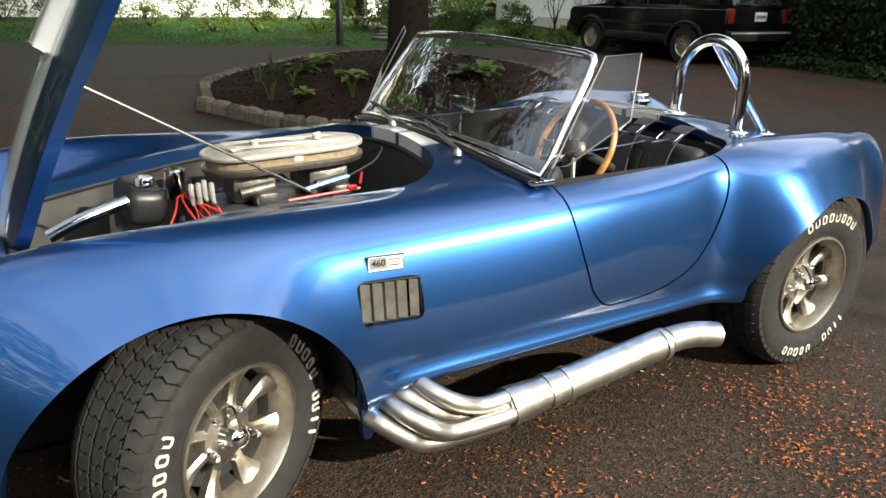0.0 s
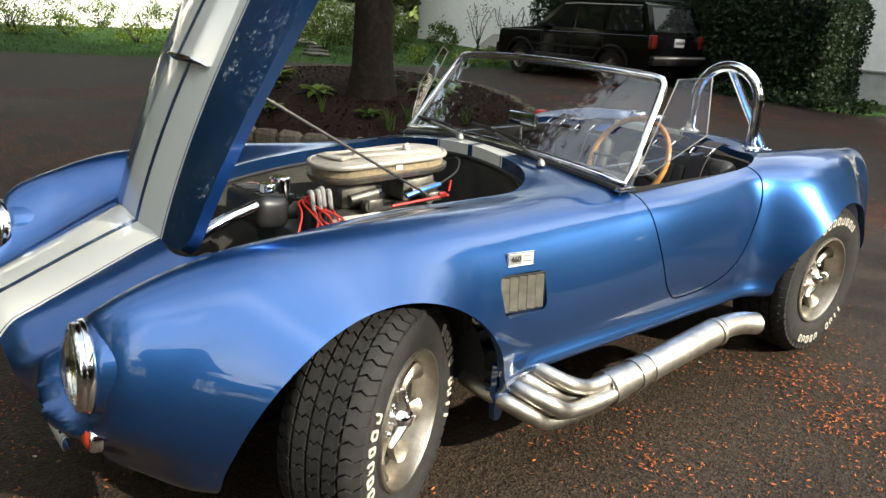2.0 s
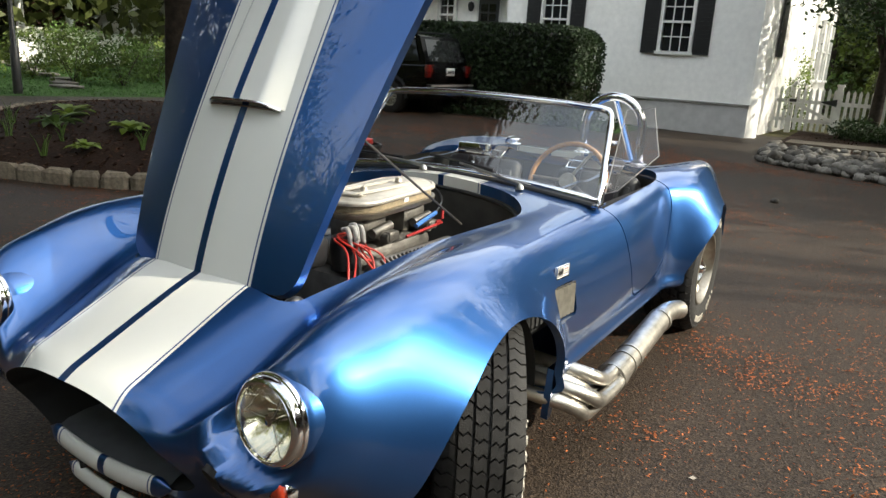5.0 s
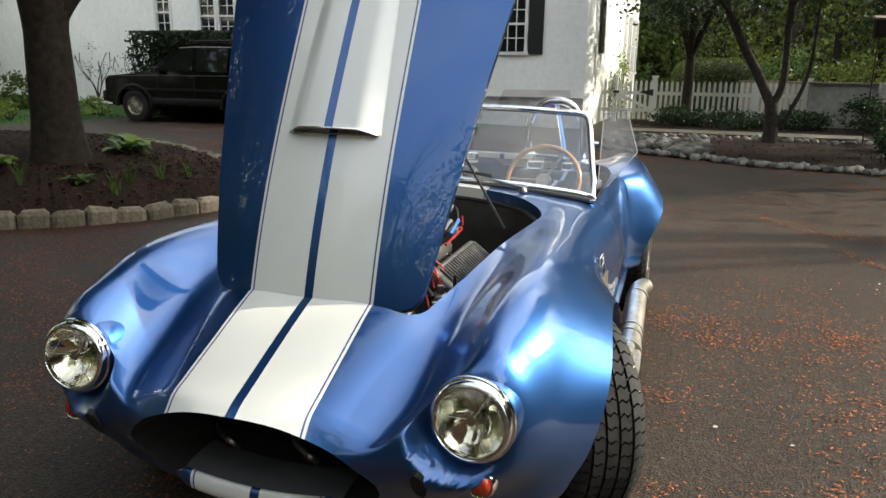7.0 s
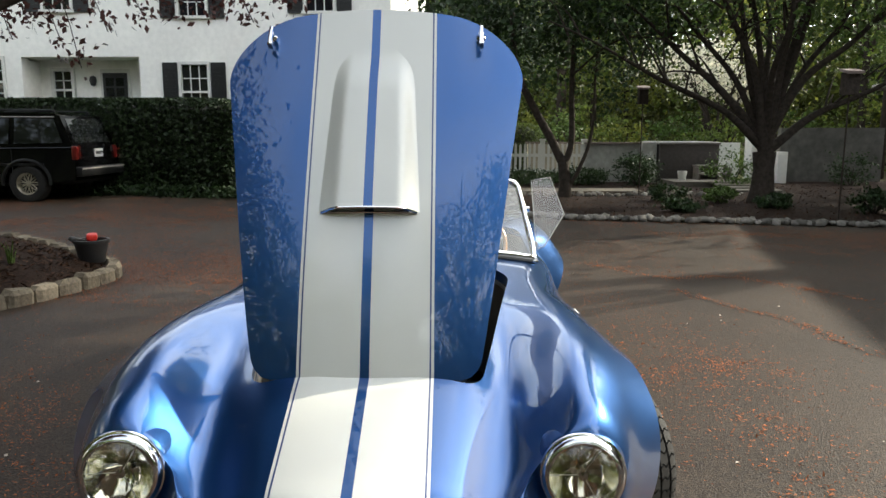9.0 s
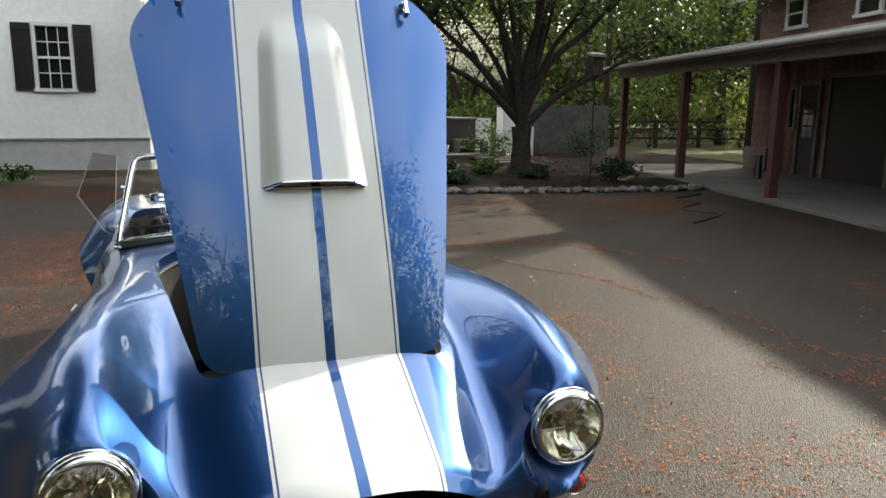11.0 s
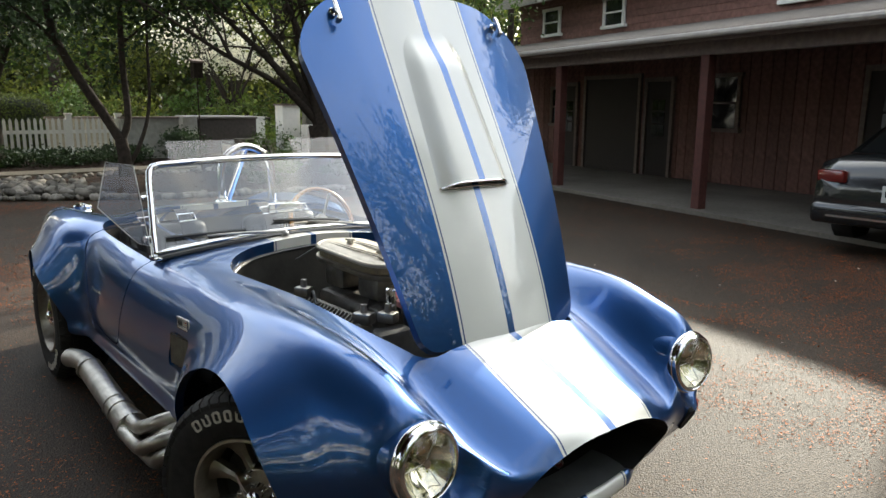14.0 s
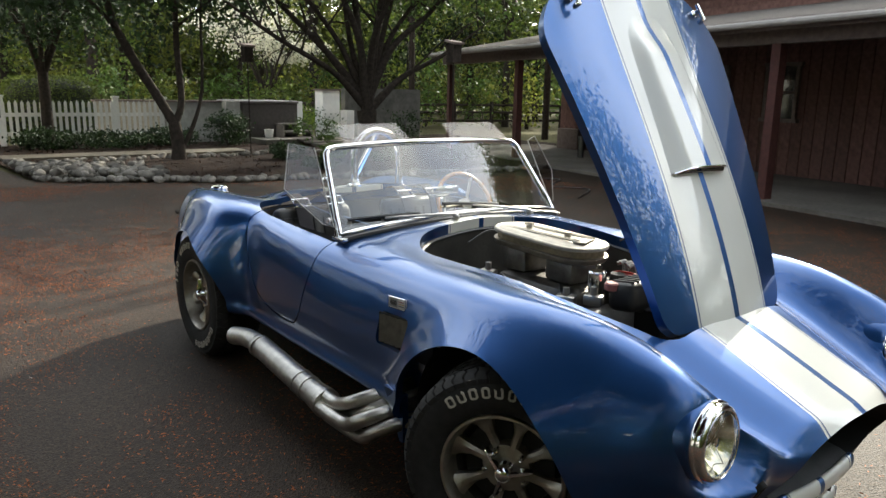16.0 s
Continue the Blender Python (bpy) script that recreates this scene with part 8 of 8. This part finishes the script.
# ---- trees in the bed and beyond ----
sp_ = [[(0, 0, -0.2, 0.17), (0, 0, 0.3, 0.13), (0.0, 0.05, 0.75, 0.12)],
       [(0, 0.05, 0.7, 0.10), (0.1, 0.32, 1.25, 0.095), (0.1, 0.75, 2.0, 0.085), (0.1, 1.1, 2.8, 0.07), (0.2, 1.2, 4.0, 0.05), (0.2, 1.3, 5.4, 0.02)],
       [(0, 0.03, 0.7, 0.075), (0.0, -0.12, 1.2, 0.07), (0.05, -0.10, 2.4, 0.06), (0.0, -0.15, 4.0, 0.04), (0, -0.2, 5.5, 0.015)],
       [(0, 0.0, 0.1, 0.05), (0, -0.3, 0.6, 0.045), (0.0, -0.55, 1.4, 0.035), (0.0, -0.6, 2.8, 0.025), (0, -0.7, 4.2, 0.01)],
       [(0.1, 0.9, 2.4, 0.04), (-0.3, 1.6, 3.0, 0.03), (-0.5, 2.4, 3.3, 0.01)], [(0.05, -0.1, 2.6, 0.03), (-0.4, -0.8, 3.2, 0.02), (-0.6, -1.6, 3.4, 0.01)]]
tree("forked_tree", (13.55, -2.62, 0.05), sp_, (L_DARK, [((0, 0.6, 4.3), (1.6, 2.3, 1.7), 5200, 0.14), ((0, -1.2, 3.9), (1.2, 1.3, 1.2), 2200, 0.13), ((-0.2, 2.2, 3.6), (1.1, 1.2, 0.9), 1600, 0.13)]), DARKBARK, "slender forked tree with dark leaves in the mulched bed")
sp_, e = limbs(12, 2.0, 4.6, 1.7, 0.13, 6, 4)
tree("garden_tree", (17.9, -0.98, 0.05), sp_, (L_DARK, [((0, 0, 3.7), (1.9, 1.9, 1.4), 6000, 0.13)]), DARKBARK, "small dark-leaved tree before the picket fence")
r = random.Random(3)
sp_ = [[(0, 0, -0.25, 0.34), (0, 0, 0.2, 0.235), (0, 0, 0.6, 0.20), (0.02, 0, 0.95, 0.23)]]
for tx, ty, tz, rr in ((0.6, -4.4, 3.3, 0.12), (-0.8, -3.2, 4.6, 0.13), (0.9, -1.9, 5.9, 0.12), (-0.5, -0.5, 6.4, 0.13), (0.5, 0.9, 6.2, 0.12), (-1.1, 2.3, 5.4, 0.13), (0.4, 3.6, 4.4, 0.13), (-0.9, 4.6, 3.3, 0.11), (-2.6, 0.6, 4.9, 0.11), (2.4, -0.8, 5.2, 0.11), (0.2, -2.7, 5.4, 0.10), (0.1, 3.0, 5.3, 0.10), (0.3, 1.6, 6.0, 0.10), (-0.3, -1.2, 6.2, 0.10)):
    b = r.uniform(0.85, 1.3)
    rr *= 0.66
    line = [(0, ty * 0.01, b, rr * 1.35)]
    for f, g in ((0.22, 0.30), (0.48, 0.58), (0.76, 0.82), (1.0, 1.0)):
        line.append((tx * f + r.uniform(-0.12, 0.12), ty * f + r.uniform(-0.14, 0.14), b + (tz - b) * g + r.uniform(-0.12, 0.12), max(0.012, rr * (1.1 - f * 1.05))))
    sp_.append(line)
    for j in range(9):
        f = r.uniform(0.25, 0.95)
        g = float(np.interp(f, [0, 0.22, 0.48, 0.76, 1], [0, 0.30, 0.58, 0.82, 1]))
        q = Vector((tx * f, ty * f, b + (tz - b) * g))
        e_ = q + Vector((r.uniform(-1.1, 1.1), r.uniform(-0.9, 0.9) + ty * 0.12, r.uniform(-0.1, 1.1)))
        sp_.append([(*q, rr * 0.36), (*((q + e_) / 2 + Vector((0, 0, 0.09))), rr * 0.2), (*e_, 0.006)])
# darker copy of the spring leaf, with shade put into its green
tree("spreading_tree", (12.35, -6.42, 0.1), sp_, (leaf_mat("shaded_spring_leaf", (0.050, 0.085, 0.020), 0.45, 0.35), [((0, 0, 5.7), (3.8, 5.0, 1.7), 26000, 0.13), ((0, 1.5, 4.3), (2.8, 4.2, 1.1), 4000, 0.11), ((0, -2.5, 4.0), (2.6, 2.6, 1.1), 4200, 0.11)]), DARKBARK, "wide multi-limbed spreading tree with sparse spring leaves")
sp_, e = limbs(31, 1.2, 4.6, 2.2, 0.12, 8, 5)
dog = tree("white_dogwood", (26.0, -10.2, 0.0), sp_, (L_WHITE, [((0, 0.4, 3.9), (1.9, 2.2, 1.0), 1900, 0.14), ((0, -0.8, 3.0), (1.5, 1.6, 0.5), 1100, 0.13)]), DARKBARK, "flowering dogwood covered in white blossom")
wood_r = random.Random(21)
for k in range(26):
    a = radians(-64 + 94 * (k + wood_r.uniform(-0.4, 0.4)) / 25)
    d = wood_r.uniform(30, 44)
    x_, y_ = d * math.cos(a), d * math.sin(a)
    if y_ > 4 and x_ < 34:
        x_ += 8
    hh = wood_r.uniform(9, 14)
    sp_, e = limbs(200 + k, hh * 0.35, hh, 2.8, wood_r.uniform(0.12, 0.24), 5, 3)
    tree("woodland_tree", (x_, y_, 0), sp_, ((L_MID, L_SPRING, L_DARK)[k % 3], [((0, 0, hh * 0.58), (3.2, 3.2, hh * 0.38), 4600, 0.25)]), DARKBARK, "tall thin woodland tree with fresh spring leaves", group="woodland trees")
for k in range(30):
    a = radians(-62 + 92 * (k + wood_r.uniform(-0.4, 0.4)) / 29)
    d = wood_r.uniform(25, 33)
    x_, y_ = d * math.cos(a), d * math.sin(a)
    if 0 < y_ and x_ < 30:
        continue
    s = wood_r.uniform(1.2, 2.2)
    shrub((x_, y_, 0.0), (s, s, s * 0.75), 900, 0.17, (L_SPRING, L_MID, L_SHRUB)[k % 3], "loose green woodland bush at the garden's edge", "woodland bushes")
# far woods all round; unseen sides are tall and dense to block low sky
C = []
for k in range(360):
    a = 2 * math.pi * rng.random()
    d = rng.uniform(46, 64) if -1.3 < ((a + math.pi) % (2 * math.pi) - math.pi) < 0.9 else rng.uniform(24, 40)
    if -1.9 < ((a + math.pi) % (2 * math.pi) - math.pi) < -0.75 and rng.random() < 0.55:
        continue
    top = rng.uniform(4.5, 11.0) if d > 42 else rng.uniform(8.0, 15.0)
    if -1.9 < ((a + math.pi) % (2 * math.pi) - math.pi) < -0.75:
        top = min(top, 7.5)
    C.append(cloud((d * math.cos(a), d * math.sin(a), top * 0.5), (3.2, 3.2, top * 0.5), 800 if 1.0 < a < 3.7 else 260, 0.4, 14, 0.4))
for k in range(210):
    a = radians(rng.uniform(-66, 34))
    d = rng.uniform(48, 66)
    C.append(cloud((d * math.cos(a), d * math.sin(a), rng.uniform(4, 15)), (3.6, 3.6, 4.5), 330, 0.4, 14, 0.4))
C = np.vstack(C)
tagged(leaves("far_woods", C, 0.55, leaf_mat("far_leaf", (0.058, 0.068, 0.017), 0.6, 0.4)), "far spring woods closing the view", "woods", kind="stuff")
# wooded rise that closes the distance
vs, fs, nb = [], [], 240
for i in range(nb):
    a = 2 * math.pi * i / nb
    ca, sa = math.cos(a), math.sin(a)
    top = 9.5 + 3.0 * noise.noise(Vector((ca * 6, sa * 6, 0))) + 2.2 * noise.noise(Vector((ca * 23, sa * 23, 3)))
    vs += [(78 * ca, 78 * sa, -1.0), (80 * ca, 80 * sa, top * 0.6), (84 * ca, 84 * sa, top)]
    j = (i + 1) % nb
    fs += [(3 * i, 3 * j, 3 * j + 1, 3 * i + 1), (3 * i + 1, 3 * j + 1, 3 * j + 2, 3 * i + 2)]
tagged(make("backdrop", Mesh().add(vs, fs), mat("distant_woodland", (0.06, 0.075, 0.022), 0.95, 0, 0.7, 0.9, 0.6, 3, spec=0.05, var2=0.5, scale2=0.25)), "distant green wooded rise", "woods", kind="structure")
rail = tagged(empty("rail_fence"), "dark wooden post-and-rail fence behind the garden", "fence")
for k in range(14):
    make("post", Mesh().box((24.0 - 0.35 * k, -8.0 - 1.75 * k, 0.55), (0.12, 0.12, 1.2)), DARKBARK, rail, smooth=0)
for z_ in (0.35, 0.7, 1.0):
    make("rail", Mesh().tube([(24.0, -8.0, z_), (24.0 - 0.35 * 13, -8.0 - 1.75 * 13, z_)], 0.05, 6), DARKBARK, rail)

# trees behind the viewer, seen in the paint and the glass
# the fifth is put there to block sky light from the car's right
for k, (x_, y_, hh, sp) in enumerate(((-11.5, 5.0, 9.0, 3.2), (-12.5, 0.8, 10.5, 3.6), (-9.2, -4.6, 11.0, 3.4), (-16.0, 9.5, 12.0, 3.6), (-5.8, 8.2, 9.5, 4.0), (-17.0, -9.5, 11.0, 3.4), (-5.0, 16.5, 10.0, 3.0), (-18.0, 3.5, 13.0, 3.6))):
    sp_, e = limbs(300 + k, hh * 0.28, hh, sp, 0.2, 7, 5)
    tree("driveway_tree", (x_, y_, gz(x_, y_)), sp_, (L_SPRING if k < 3 else L_MID, [((0, 0, hh * 0.62), (sp * 1.05, sp * 1.05, hh * 0.36), (11000, 8000, 11000, 8000, 20000)[k] if k < 5 else 8000, 0.17)]), BARK, "tall leafy tree beside the driveway, out of view", group="trees beside the driveway", tuft=0.20)

# unseen tall trees added behind the barn; their high crowns shade the drive's back
for k in range(6):
    q = Vector((7.8, -18.4, 0)) + Vector((0.92, 0.39, 0)) * (-13.0 + 5.4 * k) + Vector((0.39, -0.92, 0)) * wood_r.uniform(0, 1.5)
    sp_, e = limbs(400 + k, 9.5, 16.5, 3.2, 0.11, 5, 3)
    tree("barn_tree", (q.x, q.y, 0), sp_, (L_MID, [((0, 0, 16.3), (3.7, 3.7, 2.5), 8500, 0.28)] + ([((0, 0, 14.8), (3.7, 3.5, 1.1), 14000, 0.28)] if k in (2, 3) else [((0, 0, 10.9), (4.0, 3.7, 1.8), 12000, 0.28)] if k == 1 else [])), BARK, "unseen high-crowned tree added behind the barn to shade the drive", group="tall trees behind the barn")

# the car stands a little askew on the drive
car.matrix_basis = Matrix.Translation((0.2, 0, 0)) @ pose(0, 0, 0, 0, 0, 0.5) @ Matrix.Translation((-0.2, 0, 0))
